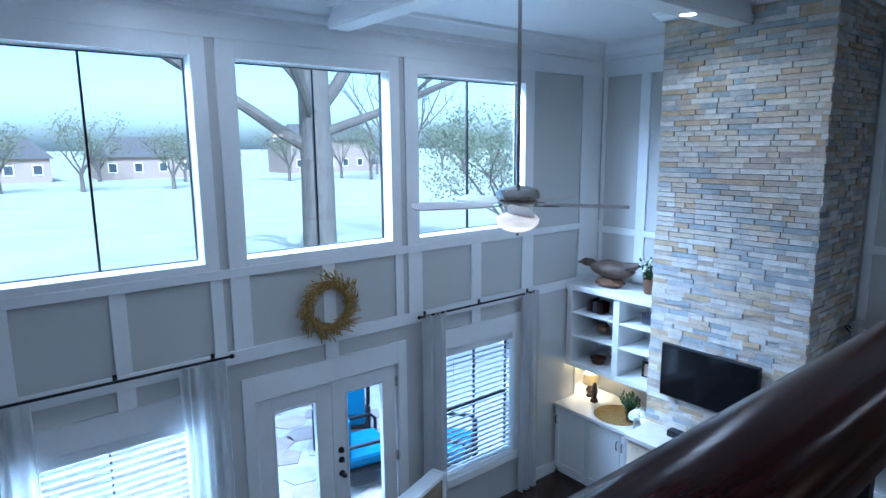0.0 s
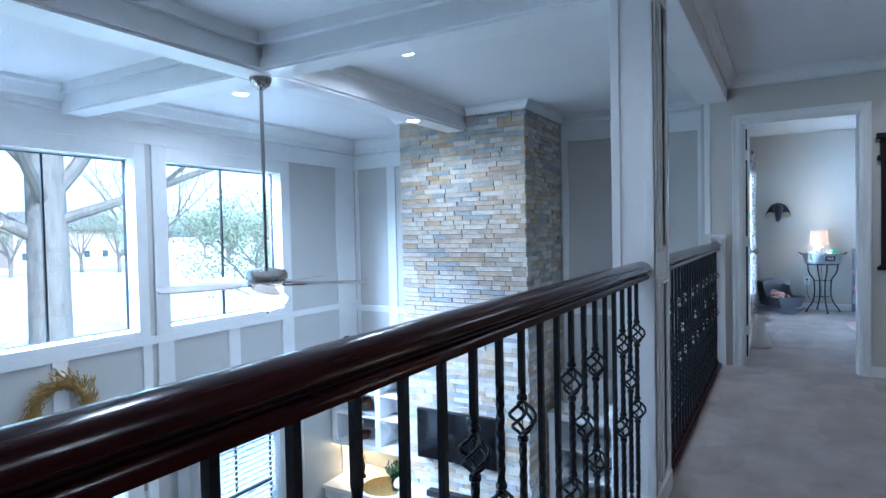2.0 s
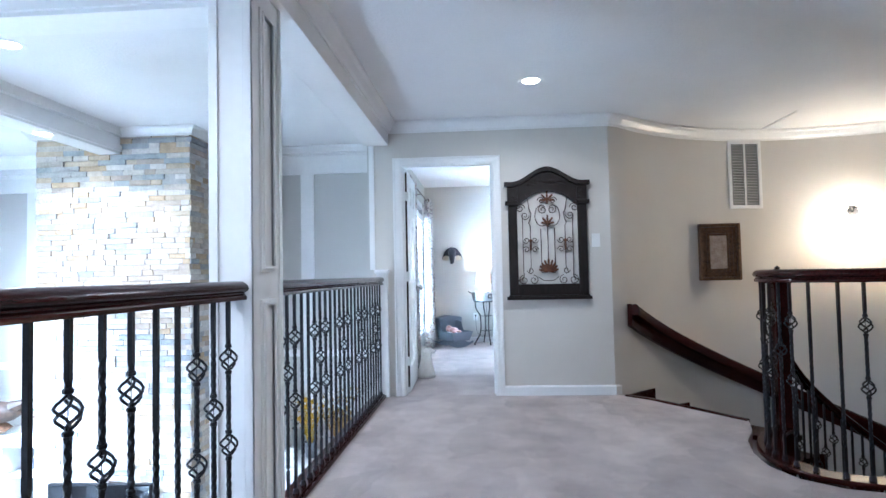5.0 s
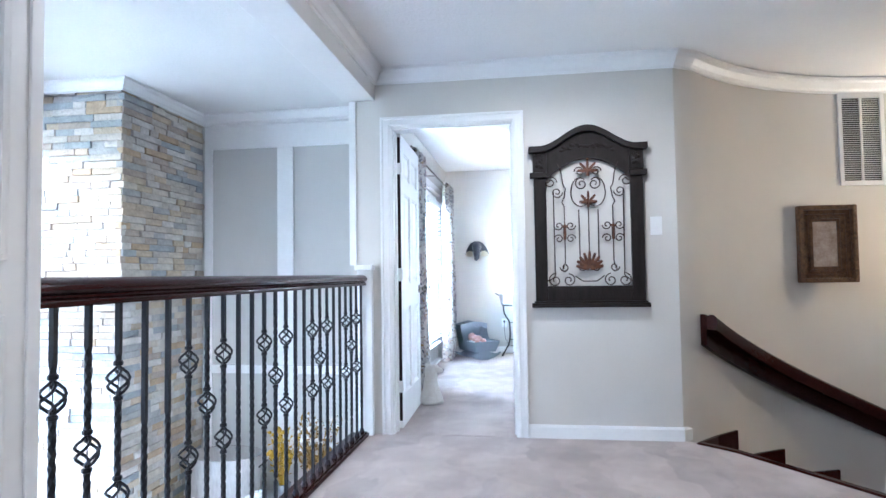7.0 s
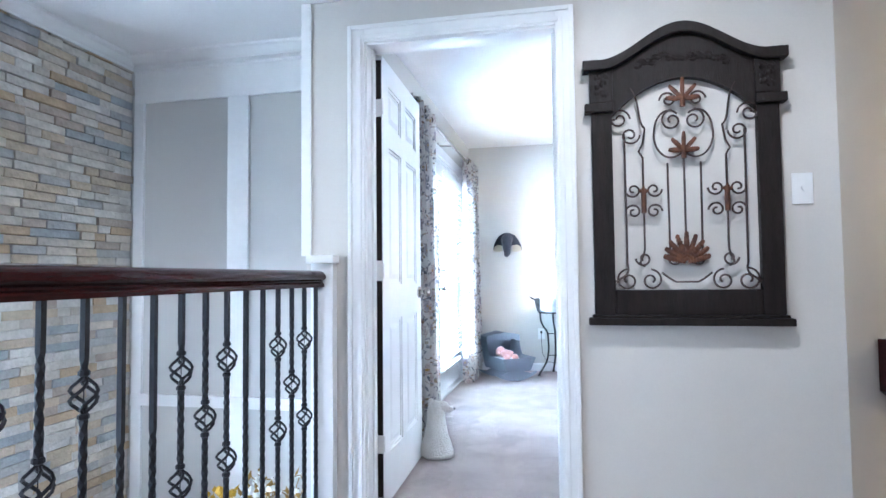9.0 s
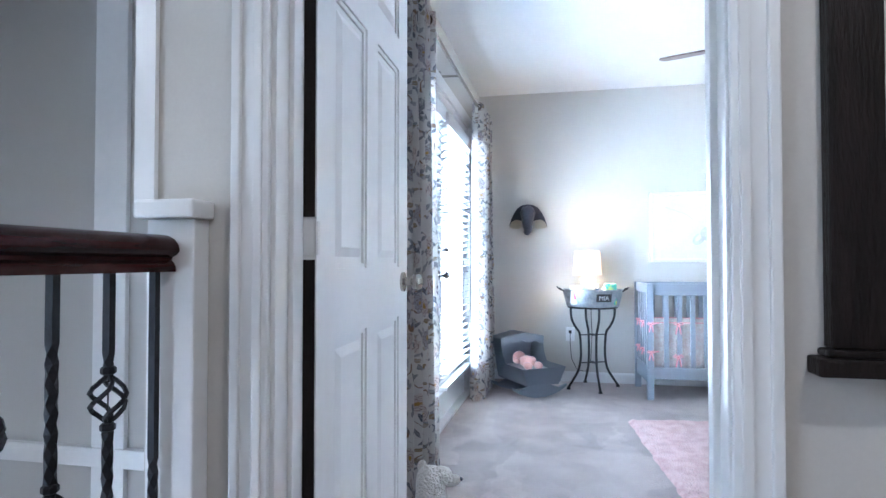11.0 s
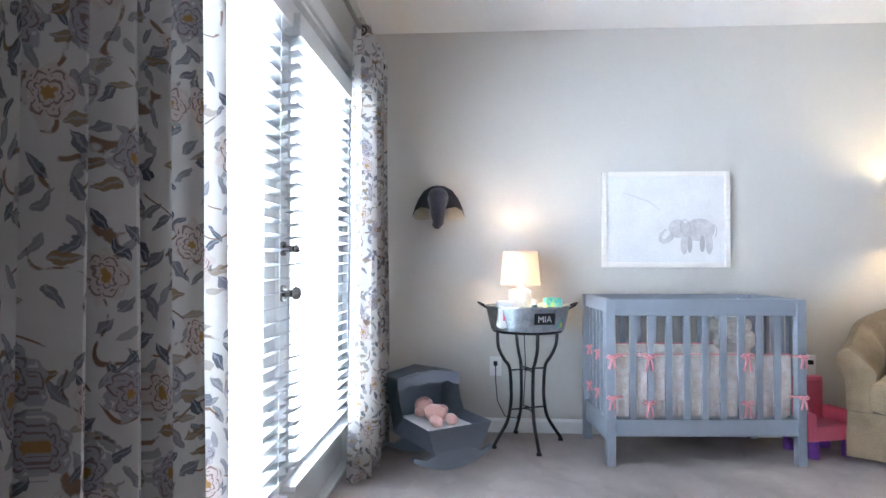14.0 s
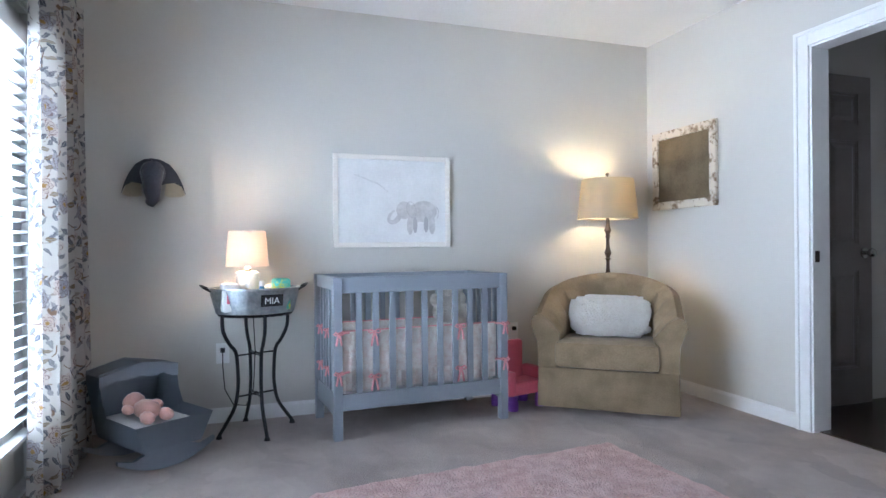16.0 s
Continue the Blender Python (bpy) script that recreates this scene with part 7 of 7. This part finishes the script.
for z, r in ((0.425, 0.112), (0.205, 0.108)):
    bm = bmesh.new()
    tube(bm, [(-0.10 / 0.224 * r, 0.20 / 0.224 * r, z), (0.08 / 0.215 * r, -0.2 / 0.215 * r, z)], 0.005, 6)
    tube(bm, [(-0.22 / 0.226 * r, -0.05 / 0.226 * r, z), (0.23 / 0.238 * r, 0.06 / 0.238 * r, z)], 0.005, 6)
    ball(bm, (0, 0, z), 0.012)
    part("cross_brace", bm, IRON, stand, smooth=True)
bm = bmesh.new()
tube(bm, [(0.19 * math.cos(a), 0.19 * math.sin(a), 0.645) for a in [6.283 * i / 28 for i in range(28)]], 0.008, 6, closed=True)
part("ring", bm, IRON, stand, smooth=True)
bk = thing("galvanized_tub", "oval galvanized steel tub with a chalkboard name tag", "tub", at=(SX - 0.02, SY, 0.653))
bm = bmesh.new()
lathe(bm, [(0.205, 0), (0.235, 0.125), (0.242, 0.128), (0.242, 0.136), (0.232, 0.136), (0.2, 0.014), (0, 0.014)], 40, sx=0.8)
part("bowl", bm, GALV, bk, smooth=True)
for s in (-1, 1):
    bm = bmesh.new()
    tube(bm, [(-0.05, s * 0.225, 0.12), (-0.045, s * 0.262, 0.14), (0, s * 0.278, 0.15), (0.045, s * 0.262, 0.14), (0.05, s * 0.225, 0.12)], 0.006, 8)
    part("handle", bm, IRON, bk, "dark wire handle", smooth=True)
tag = part("name_tag", boxes([(-0.055, 0.055, -0.004, 0.0, 0, 0.06)]), CHALK, bk, "small chalkboard tag", at=pose(-0.185, -0.075, 0.045, 8, 0, -72), bevel=0.001)
part("tag_frame", boxes([(-0.058, -0.053, -0.007, 0, 0, 0.06), (0.053, 0.058, -0.007, 0, 0, 0.06), (-0.053, 0.053, -0.007, 0, 0, 0.004), (-0.053, 0.053, -0.007, 0, 0.056, 0.06)]), BLACKFRAME, tag, "black rim")
def letters(text, size, material, parent, m, depth=0.0008):
    cu = bpy.data.curves.new("lettering", "FONT")
    cu.body, cu.size, cu.extrude, cu.align_x = text, size, depth, "CENTER"
    tmp = new("lettering", cu)
    bpy.context.view_layer.update()
    me = bpy.data.meshes.new_from_object(tmp.evaluated_get(bpy.context.evaluated_depsgraph_get()))
    bpy.data.objects.remove(tmp)
    me.materials.clear()
    me.materials.append(material)
    ob = new("lettering", me)
    ob.parent = parent
    ob.matrix_basis = m
    ob["label"] = "chalk white letters" if material is CHALKWHITE else "grey script line"
    return ob
letters("MIA", 0.048, CHALKWHITE, tag, pose(0, -0.0055, 0.013, 90, 0, 0))
lamp_ob = table_lamp((SX - 0.03, SY + 0.04, 0.667), 0.112, 0.19, 0.225, SHADE_PINK, CHROME, "small table lamp with a glowing pale pink shade", LAMP_T, (1.0, 0.73, 0.34))
part("base_band", lathe(bmesh.new(), [(0.06, 0.10), (0.06, 0.2), (0.045, 0.21)], 20), WHITE, lamp_ob, "mirrored white base", smooth=True)
for dx, dy, w, h, m, nm in ((-0.12, 0.13, 0.09, 0.15, PAPER, "nappy_pack"), (-0.13, 0.04, 0.05, 0.15, EARCREAM, "lotion_bottle"), (-0.14, -0.03, 0.05, 0.16, BLUEPAINT, "lotion_bottle"), (-0.10, -0.13, 0.09, 0.17, mat("yellow_green_plastic", (0.65, 0.62, 0.08), (0.1, 0.45, 0.35), rough=0.4, scale=9, contrast=(0.45, 0.52)), "wipes_pack")):
    if "bottle" in nm:
        t = thing(nm, "small pastel lotion bottle in the tub", "bottle", "toiletries", at=(SX + dx, SY + dy, 0.667))
        bm = bmesh.new(); lathe(bm, [(0.022, 0), (0.024, 0.01), (0.024, h - 0.05), (0.012, h - 0.035), (0.012, h - 0.028)], 16)
        part("body", bm, m, t, smooth=True)
        bm = bmesh.new(); lathe(bm, [(0.014, h - 0.028), (0.013, h), (0, h)], 14)
        part("cap", bm, WHITE, t, smooth=True)
    else:
        t = thing(nm, "soft plastic pack of baby supplies in the tub", "pack", "toiletries", at=(SX + dx, SY + dy, 0.667), turn=12)
        bm = boxes([(-0.04, 0.04, -w / 2, w / 2, 0, h)])
        part("wrapper", bm, m, t, bevel=0.018)
        part("label_patch", boxes([(-0.042, -0.0405, -w / 4, w / 4, h * 0.3, h * 0.7)]), PINK if nm == "nappy_pack" else LINEN, t)

# outlets
def outlet(y, z, label):
    o = thing("wall_outlet", label, "outlet", "wall outlets", at=(NX, y, z), turn=-90)
    part("plate", boxes([(-0.036, 0.036, -0.006, -0.001, 0, 0.116)]), WHITE, o, bevel=0.002)
    part("plug", boxes([(-0.012, 0.012, -0.03, -0.006, 0.065, 0.09)]), IRON, o, "black plug", bevel=0.003)
outlet(-0.16, 0.34, "white wall outlet with a black plug")
outlet(-2.0, 0.37, "white wall outlet with a black plug")
bm = bmesh.new()
tube(bm, [(NX - 0.03, -0.16, 0.415), (NX - 0.04, -0.16, 0.33), (NX - 0.045, -0.17, 0.20), (NX - 0.05, -0.215, 0.11), (NX - 0.06, -0.285, 0.10), (NX - 0.08, -0.325, 0.2), (NX - 0.10, -0.335, 0.42), (NX - 0.09, -0.325, 0.66)], 0.003, 6)
solo("power_cord", bm, IRON, "thin dark lamp cord hanging to the outlet", "cord", smooth=True)

# ---- doll cradle ----
cr = thing("doll_cradle", "small grey painted hooded rocking doll cradle", "cradle", at=(9.26, 0.035, 0), turn=34.7)
L_, W_ = 0.44, 0.17
def slope_board(pts):
    bm = bmesh.new()
    a = [bm.verts.new(p) for p in pts]
    bm.faces.new(a)
    bmesh.ops.solidify(bm, geom=bm.faces[:], thickness=0.012)
    return bm
part("foot_board", slope_board([(0, -W_ * 0.82, 0.11), (0, W_ * 0.82, 0.11), (-0.02, W_ * 1.08, 0.228), (-0.02, -W_ * 1.08, 0.228)]), GREYPAINT, cr)
for s in (-1, 1):
    part("side_board", slope_board([(0, s * W_ * 0.82, 0.11), (L_, s * W_ * 0.82, 0.11), (L_ + 0.02, s * W_ * 1.1, 0.42), (L_ - 0.13, s * W_ * 1.1, 0.42), (L_ - 0.16, s * W_ * 1.09, 0.30), (L_ - 0.2, s * W_ * 1.08, 0.233), (-0.02, s * W_ * 1.08, 0.228)]), GREYPAINT, cr)
part("head_board", slope_board([(L_, -W_ * 0.82, 0.11), (L_, W_ * 0.82, 0.11), (L_ + 0.02, W_ * 1.1, 0.42), (L_ + 0.02, 0, 0.46), (L_ + 0.02, -W_ * 1.1, 0.42)]), GREYPAINT, cr)
part("floor_board", boxes([(0, L_, -W_ * 0.8, W_ * 0.8, 0.10, 0.114)]), GREYPAINT, cr)
bm = arch_band(lambda y: 0.375 - 0.018 * abs(math.sin(y * 28)) + 0.02 * math.cos(min(1, abs(y) / (W_ * 1.15)) * math.pi / 2), lambda y: 0.42 + 0.03 * math.cos(min(1, abs(y) / (W_ * 1.15)) * math.pi / 2), -0.006, 0.006, W_ * 1.12, 28)
part("hood_front", bm, GREYPAINT, cr, at=pose(L_ - 0.14, 0, 0, 0, 0, 90))
for s in (-1, 1):
    part("hood_roof", slope_board([(L_ - 0.16, s * W_ * 1.16, 0.415), (L_ + 0.03, s * W_ * 1.16, 0.415), (L_ + 0.03, 0, 0.455), (L_ - 0.16, 0, 0.455)]), GREYPAINT, cr)
for x in (0.05, L_ - 0.06):
    bm = arch_band(lambda y: 0.07 * (y / 0.23) ** 2, lambda y: 0.07 * (y / 0.23) ** 2 * 0.6 + 0.045 + 0.055 * max(0, 1 - (y / 0.16) ** 2), -0.01, 0.01, 0.23, 20)
    part("rocker", bm, GREYPAINT, cr, at=pose(x, 0, 0.0, 0, 0, 90))
solo("doll_blanket", boxes([(0.03, L_ - 0.02, -W_ * 0.8, W_ * 0.8, 0.116, 0.20)]), LINEN, "white folded doll blanket in the cradle", "blanket", bevel=0.02, at=cr.matrix_basis.copy())
bm = bmesh.new()
for p, r, sx, sy, sz in (((0.30, 0.03, 0.262), 0.052, 1, 1, 1), ((0.20, 0.02, 0.245), 0.055, 1.5, 1, 0.85), ((0.12, 0.06, 0.225), 0.03, 1.6, 1, 1), ((0.12, -0.03, 0.225), 0.03, 1.6, 1, 1), ((0.24, -0.05, 0.25), 0.024, 1.8, 1, 1), ((0.24, 0.09, 0.25), 0.024, 1.6, 1, 1)):
    ball(bm, p, r, sx, sy, sz, 2)
solo("baby_doll", bm, DOLLSKIN, "pink soft doll lying in the cradle", "doll", smooth=True, at=cr.matrix_basis.copy())

# ---- elephant head wall decor ----
el = thing("elephant_wall_mount", "navy plush elephant head mounted on the wall", "wall decor", at=(NX, 0.185, 1.365), turn=-90)
bm = bmesh.new()
ball(bm, (0, -0.075, 0.045), 0.08, 0.85, 0.95, 1.0, 3)
tube(bm, [(0, -0.12, 0.05), (0.002, -0.145, 0.0), (0.002, -0.15, -0.06), (0.004, -0.14, -0.1), (-0.012, -0.125, -0.122)], 0.058, 14, r_end=0.026)
part("head", bm, NAVY, el, smooth=True)
def flap(s, pts, depth, thick):
    """A stiff cloth piece with the given outline, leaning back towards the wall at its outer edge."""
    bm = bmesh.new()
    vs = [bm.verts.new((s * x, -depth + 0.42 * abs(x), z)) for x, z in pts]
    f = bm.faces.new(vs if s > 0 else vs[::-1])
    bmesh.ops.solidify(bm, geom=[f], thickness=thick)
    bmesh.ops.triangulate(bm, faces=bm.faces[:])
    return bm
for s in (-1, 1):
    e = part("ear", flap(s, ((0.0, 0.122), (0.04, 0.118), (0.085, 0.095), (0.118, 0.05), (0.142, 0.0), (0.163, -0.068), (0.140, -0.022), (0.105, -0.004), (0.062, -0.012), (0.03, -0.03)), 0.125, 0.014), NAVY, el, "drooping navy ear")
    part("ear_lining", flap(s, ((0.064, -0.004), (0.105, 0.004), (0.138, -0.014), (0.158, -0.066), (0.13, -0.078), (0.085, -0.082), (0.055, -0.075)), 0.105, 0.008), EARCREAM, e, "cream ear lining")

# ---- elephant print ----
pr_w, pr_h = 0.75, 0.575
ep = thing("elephant_print", "white framed watercolour print of a small elephant", "picture", at=(NX, -1.172, 1.0), turn=-90)
picture_frame(ep, pr_w, pr_h, 0.03, 0.028, CREAMFRAME, PAPER)
bm = bmesh.new()
def blob(bm, cx, cz, rx, rz, n=22, y=-0.0165):
    up = [bm.verts.new((cx + rx * math.cos(6.283 * i / n) * (1 + 0.04 * math.sin(i * 3)), y, cz + rz * math.sin(6.283 * i / n))) for i in range(n)]
    dn = [bm.verts.new((v.co.x, y + 0.0006, v.co.z)) for v in up]
    bm.faces.new(up[::-1])
    for i in range(n):
        j = (i + 1) % n
        bm.faces.new((up[i], up[j], dn[j], dn[i]))
blob(bm, 0.200, 0.225, 0.088, 0.068)
blob(bm, 0.150, 0.215, 0.055, 0.060, y=-0.0168)
blob(bm, 0.072, 0.232, 0.052, 0.056, y=-0.0172)
for x, z, h in ((0.108, 0.135, 0.058), (0.255, 0.140, 0.060)):
    blob(bm, x, z, 0.021, h, 16, y=-0.0178)
for i in range(22):
    u = i / 21
    a = radians(35 + 235 * u)
    blob(bm, 0.002 + 0.038 * math.cos(a) * (1 - 0.25 * u), 0.198 - 0.045 * math.sin(a * 0.9 - 0.2) * (1 - 0.2 * u), 0.017 - 0.010 * u, 0.017 - 0.010 * u, 12, y=-0.0179 - 0.0001 * i)
part("elephant_drawing", bm, SKETCH, ep, "grey watercolour elephant")
for x, z, rx, rz in ((0.142, 0.138, 0.015, 0.050), (0.215, 0.142, 0.016, 0.050)):
    bm = bmesh.new()
    blob(bm, x, z, rx, rz, y=-0.0174)
    part("far_leg", bm, SKETCHDARK, ep, "darker watercolour leg")
bm = bmesh.new()
tube(bm, [(0.118 + 0.030 * math.cos(a) - 0.008 * math.sin(a), -0.0205, 0.236 + 0.050 * math.sin(a)) for a in [6.283 * i / 20 for i in range(20)]], 0.0016, 5, closed=True)
part("ear_line", bm, SKETCHDARK, ep, "pencilled ear")
bm = bmesh.new()
tube(bm, [(0.282, -0.0175, 0.258), (0.297, -0.0175, 0.235), (0.296, -0.0175, 0.20), (0.291, -0.0175, 0.185)], 0.0022, 5)
part("tail_line", bm, SKETCHDARK, ep, "pencilled tail")
bm = bmesh.new()
rl = random.Random(2)
for i in range(26):
    u = i / 25
    x = -0.245 + 0.2 * u + 0.02 * max(0, u - 0.7)
    z = 0.445 - 0.075 * u - 0.12 * max(0, u - 0.72) ** 1.2
    bx(bm, x, x + 0.005, -0.0172, -0.0165, z, z + rl.choice((0.006, 0.012, 0.008)))
part("script_line", bm, SKETCH, ep, "faint handwritten words")

# ---- armchair, pillow, floor lamp ----
nrm = Vector((-0.772, 0.635))
fc = Vector((9.28, -2.27))
ac = thing("barrel_armchair", "tan velvet barrel armchair with channelled back and skirt", "armchair", at=(fc.x, fc.y, 0), turn=math.degrees(math.atan2(nrm.y, nrm.x)) + 90)
# local: front faces -y, x across
AW = 0.40
base = bmesh.new()
outline = [(-AW, 0.0), (AW, 0.0), (AW, 0.25)] + [(AW * math.cos(a), 0.25 + 0.24 * math.sin(a)) for a in [math.pi * i / 16 for i in range(1, 16)]] + [(-AW, 0.25)]
for z0, z1, g in ((0.03, 0.27, 1.0),):
    lo = [base.verts.new((x * 1.015, y * 1.0, z0)) for x, y in outline]
    hi = [base.verts.new((x, y, z1)) for x, y in outline]
    base.faces.new(hi); base.faces.new(lo[::-1])
    for i in range(len(lo)):
        j = (i + 1) % len(lo)
        base.faces.new((lo[i], lo[j], hi[j], hi[i]))
part("skirt", base, VELVET, ac, "velvet skirt to the floor", bevel=0.012, smooth=True)
part("seat_cushion", boxes([(-0.30, 0.30, -0.035, 0.38, 0.272, 0.435)]), VELVET, ac, bevel=0.045, smooth=True)
bm = bmesh.new()
cols = []
NB = 72
for i in range(NB + 1):
    u = i / NB
    s = u * 2 - 1
    if abs(s) > 0.62:
        k = (abs(s) - 0.62) / 0.38
        cx, cy, nx_, ny_ = math.copysign(AW - 0.02, s), 0.25 * (1 - k), math.copysign(1, s), 0
    else:
        a = math.pi / 2 - s / 0.62 * math.pi / 2
        cx, cy, nx_, ny_ = (AW - 0.02) * math.cos(a), 0.25 + 0.235 * math.sin(a), math.cos(a), math.sin(a)
    top_z = 0.575 + 0.235 * (1 - min(1, abs(s) / 0.92) ** 1.7)
    flare = 0.035 * max(0.0, abs(s) - 0.5) / 0.5
    chan = 0.018 * abs(math.sin(u * 11 * math.pi)) if abs(s) < 0.9 else 0.005
    ring = []
    for off, z in ((0.02, 0.27), (0.024, 0.42), (0.03 + flare, top_z - 0.05), (0.018 + flare, top_z - 0.005), (-0.02 + flare, top_z + 0.012), (-0.07 + flare - chan, top_z - 0.02), (-0.105 - chan, top_z - 0.10), (-0.10 - chan, 0.40), (-0.09, 0.27)):
        ring.append(bm.verts.new((cx + nx_ * off, cy + ny_ * off, z)))
    cols.append(ring)
for p, q in zip(cols, cols[1:]):
    for k in range(9):
        bm.faces.new((p[k], q[k], q[(k + 1) % 9], p[(k + 1) % 9]))
bm.faces.new(cols[0]); bm.faces.new(cols[-1][::-1])
part("barrel_back", bm, VELVET, ac, "channel tufted velvet back and arms", smooth=True)
bm = bmesh.new()
vs = ball(bm, (0, 0, 0), 0.14, 1, 1, 1, 4)
rf = random.Random(4)
for v in vs:
    x, y, z = v.co / 0.14
    f = lambda c, e: math.copysign(abs(c) ** e, c)
    n_ = 1 + 0.08 * rf.uniform(-1, 1)
    v.co = Vector((f(x, 0.42) * 0.235 * n_, f(y, 0.8) * 0.08 * n_, f(z, 0.5) * 0.125 * n_))
solo("fur_pillow", bm, FUR, "cream faux fur lumbar pillow on the armchair", "pillow", smooth=True, at=ac.matrix_basis @ pose(0.0, 0.25, 0.56, -14, 0, 0))
fl = thing("floor_lamp", "dark turned floor lamp with a glowing tan drum shade", "floor lamp", at=(9.72, -2.59, 0))
bm = bmesh.new()
prof = [(0.13, 0), (0.13, 0.015), (0.03, 0.035), (0.015, 0.06)]
z = 0.1
while z < 1.12:
    prof += [(0.011, z), (0.011, z + 0.05), (0.02, z + 0.06), (0.011, z + 0.07), (0.024, z + 0.10), (0.014, z + 0.13)]
    z += 0.15
prof += [(0.010, 1.18), (0.010, 1.26)]
lathe(bm, prof, 16)
part("stem", bm, DUCK, fl, smooth=True)
bm = bmesh.new()
lathe(bm, [(0.198, 1.175), (0.170, 1.44), (0.168, 1.44), (0.196, 1.175)], 40)
bm.faces.ensure_lookup_table()
bmesh.ops.delete(bm, geom=[f for f in bm.faces if len(f.verts) > 4], context="FACES_ONLY")
part("shade", bm, SHADE_TAN, fl, "glowing tan linen drum shade", smooth=True)
bm = bmesh.new(); ball(bm, (0, 0, 1.30), 0.03)
part("bulb", bm, BULB, fl, "lit bulb", smooth=True)
bm = bmesh.new(); tube(bm, [(0, 0, 1.33), (0, 0, 1.47)], 0.004, 6); ball(bm, (0, 0, 1.475), 0.012); tube(bm, [(-0.168, 0, 1.435), (0.168, 0, 1.435)], 0.0025, 5)
part("finial", bm, DUCK, fl, smooth=True)
lamp("POINT", (9.72, -2.59, 1.35), LAMP_F, (1.0, 0.76, 0.36), 0.03)

# toy chair
toy = thing("toy_chair", "small pink plastic toy chair with purple feet", "toy chair", at=(9.70, -1.90, 0), turn=-75)
part("back", boxes([(-0.11, 0.11, 0.06, 0.11, 0.1, 0.40)]), PINK, toy, bevel=0.03)
part("seat", boxes([(-0.12, 0.12, -0.12, 0.06, 0.09, 0.17)]), PINK, toy, bevel=0.02)
for s in (-1, 1):
    part("arm", boxes([(s * 0.13 - 0.03, s * 0.13 + 0.03, -0.12, 0.08, 0.09, 0.24)]), PINK, toy, bevel=0.02)
    for y in (-0.09, 0.07):
        bm = bmesh.new(); lathe(bm, [(0.032, 0), (0.034, 0.04), (0.028, 0.09)], 14, at=(s * 0.11, y, 0))
        part("foot", bm, PURPLE, toy, "purple foot", smooth=True)

# distressed frame on the side wall
df = thing("burlap_frame", "distressed white picture frame filled with burlap", "picture frame", at=(9.57, NY0, 1.245), turn=180)
picture_frame(df, 0.60, 0.545, 0.055, 0.03, DISTRESSED, BURLAP)

# pink rug
bm = bmesh.new()
nx_, ny_ = 90, 60
grid = [[None] * (ny_ + 1) for _ in range(nx_ + 1)]
for i in range(nx_ + 1):
    for j in range(ny_ + 1):
        x, y = -1.1 + 2.2 * i / nx_, -0.74 + 1.48 * j / ny_
        e = min(i, j, nx_ - i, ny_ - j)
        z = 0.0 if e == 0 else 0.024 + 0.008 * noise.noise(Vector((x * 22, y * 22, 0)))
        grid[i][j] = bm.verts.new((x + 0.012 * noise.noise(Vector((y * 14, x * 14, 3))), y + 0.012 * noise.noise(Vector((x * 14, y * 14, 7))), z))
for i in range(nx_):
    for j in range(ny_):
        bm.faces.new((grid[i][j], grid[i + 1][j], grid[i + 1][j + 1], grid[i][j + 1]))
solo("rug", bm, PINKRUG, "pink plush pile rug on the carpet", "rug", smooth=True, at=pose(7.685, -1.34, 0.004, 0, 0, 5))

# plush animal by the door
dog = thing("plush_animal", "white plush toy dog sitting upright on the carpet", "toy", at=(6.77, 0.312, 0.0), turn=-78)
bm = bmesh.new()
lathe(bm, [(0.0, 0.004), (0.07, 0.004), (0.09, 0.02), (0.094, 0.05), (0.084, 0.085), (0.068, 0.13), (0.056, 0.19), (0.05, 0.235), (0.05, 0.265), (0.046, 0.292), (0.03, 0.312), (0.0, 0.32)], 20)
for p, r, kx, ky, kz in (((0.03, 0, 0.283), 0.038, 1.2, 0.95, 0.9), ((0.068, 0, 0.27), 0.024, 1.4, 0.95, 0.85), ((-0.03, 0.034, 0.305), 0.018, 0.9, 0.6, 1.2), ((-0.01, -0.034, 0.308), 0.018, 0.9, 0.6, 1.2), ((0.055, 0.04, 0.03), 0.034, 1.3, 0.9, 0.8), ((0.055, -0.04, 0.03), 0.034, 1.3, 0.9, 0.8), ((-0.09, 0, 0.03), 0.022, 1.3, 0.8, 0.8)):
    ball(bm, p, r, kx, ky, kz, 3, 0.06)
part("body", bm, FUR, dog, smooth=True)
bm = bmesh.new()
ball(bm, (0.102, 0, 0.274), 0.007, 1, 1.2, 0.9, 2)
part("nose", bm, NAVY, dog, "small black nose", smooth=True)

# nursery fan
ceiling_fan((8.09, -1.27, 2.155), CE + 0.008, "nursery ceiling fan with brown wood blades", BROWNFAN, CHROME, -5.5, False)
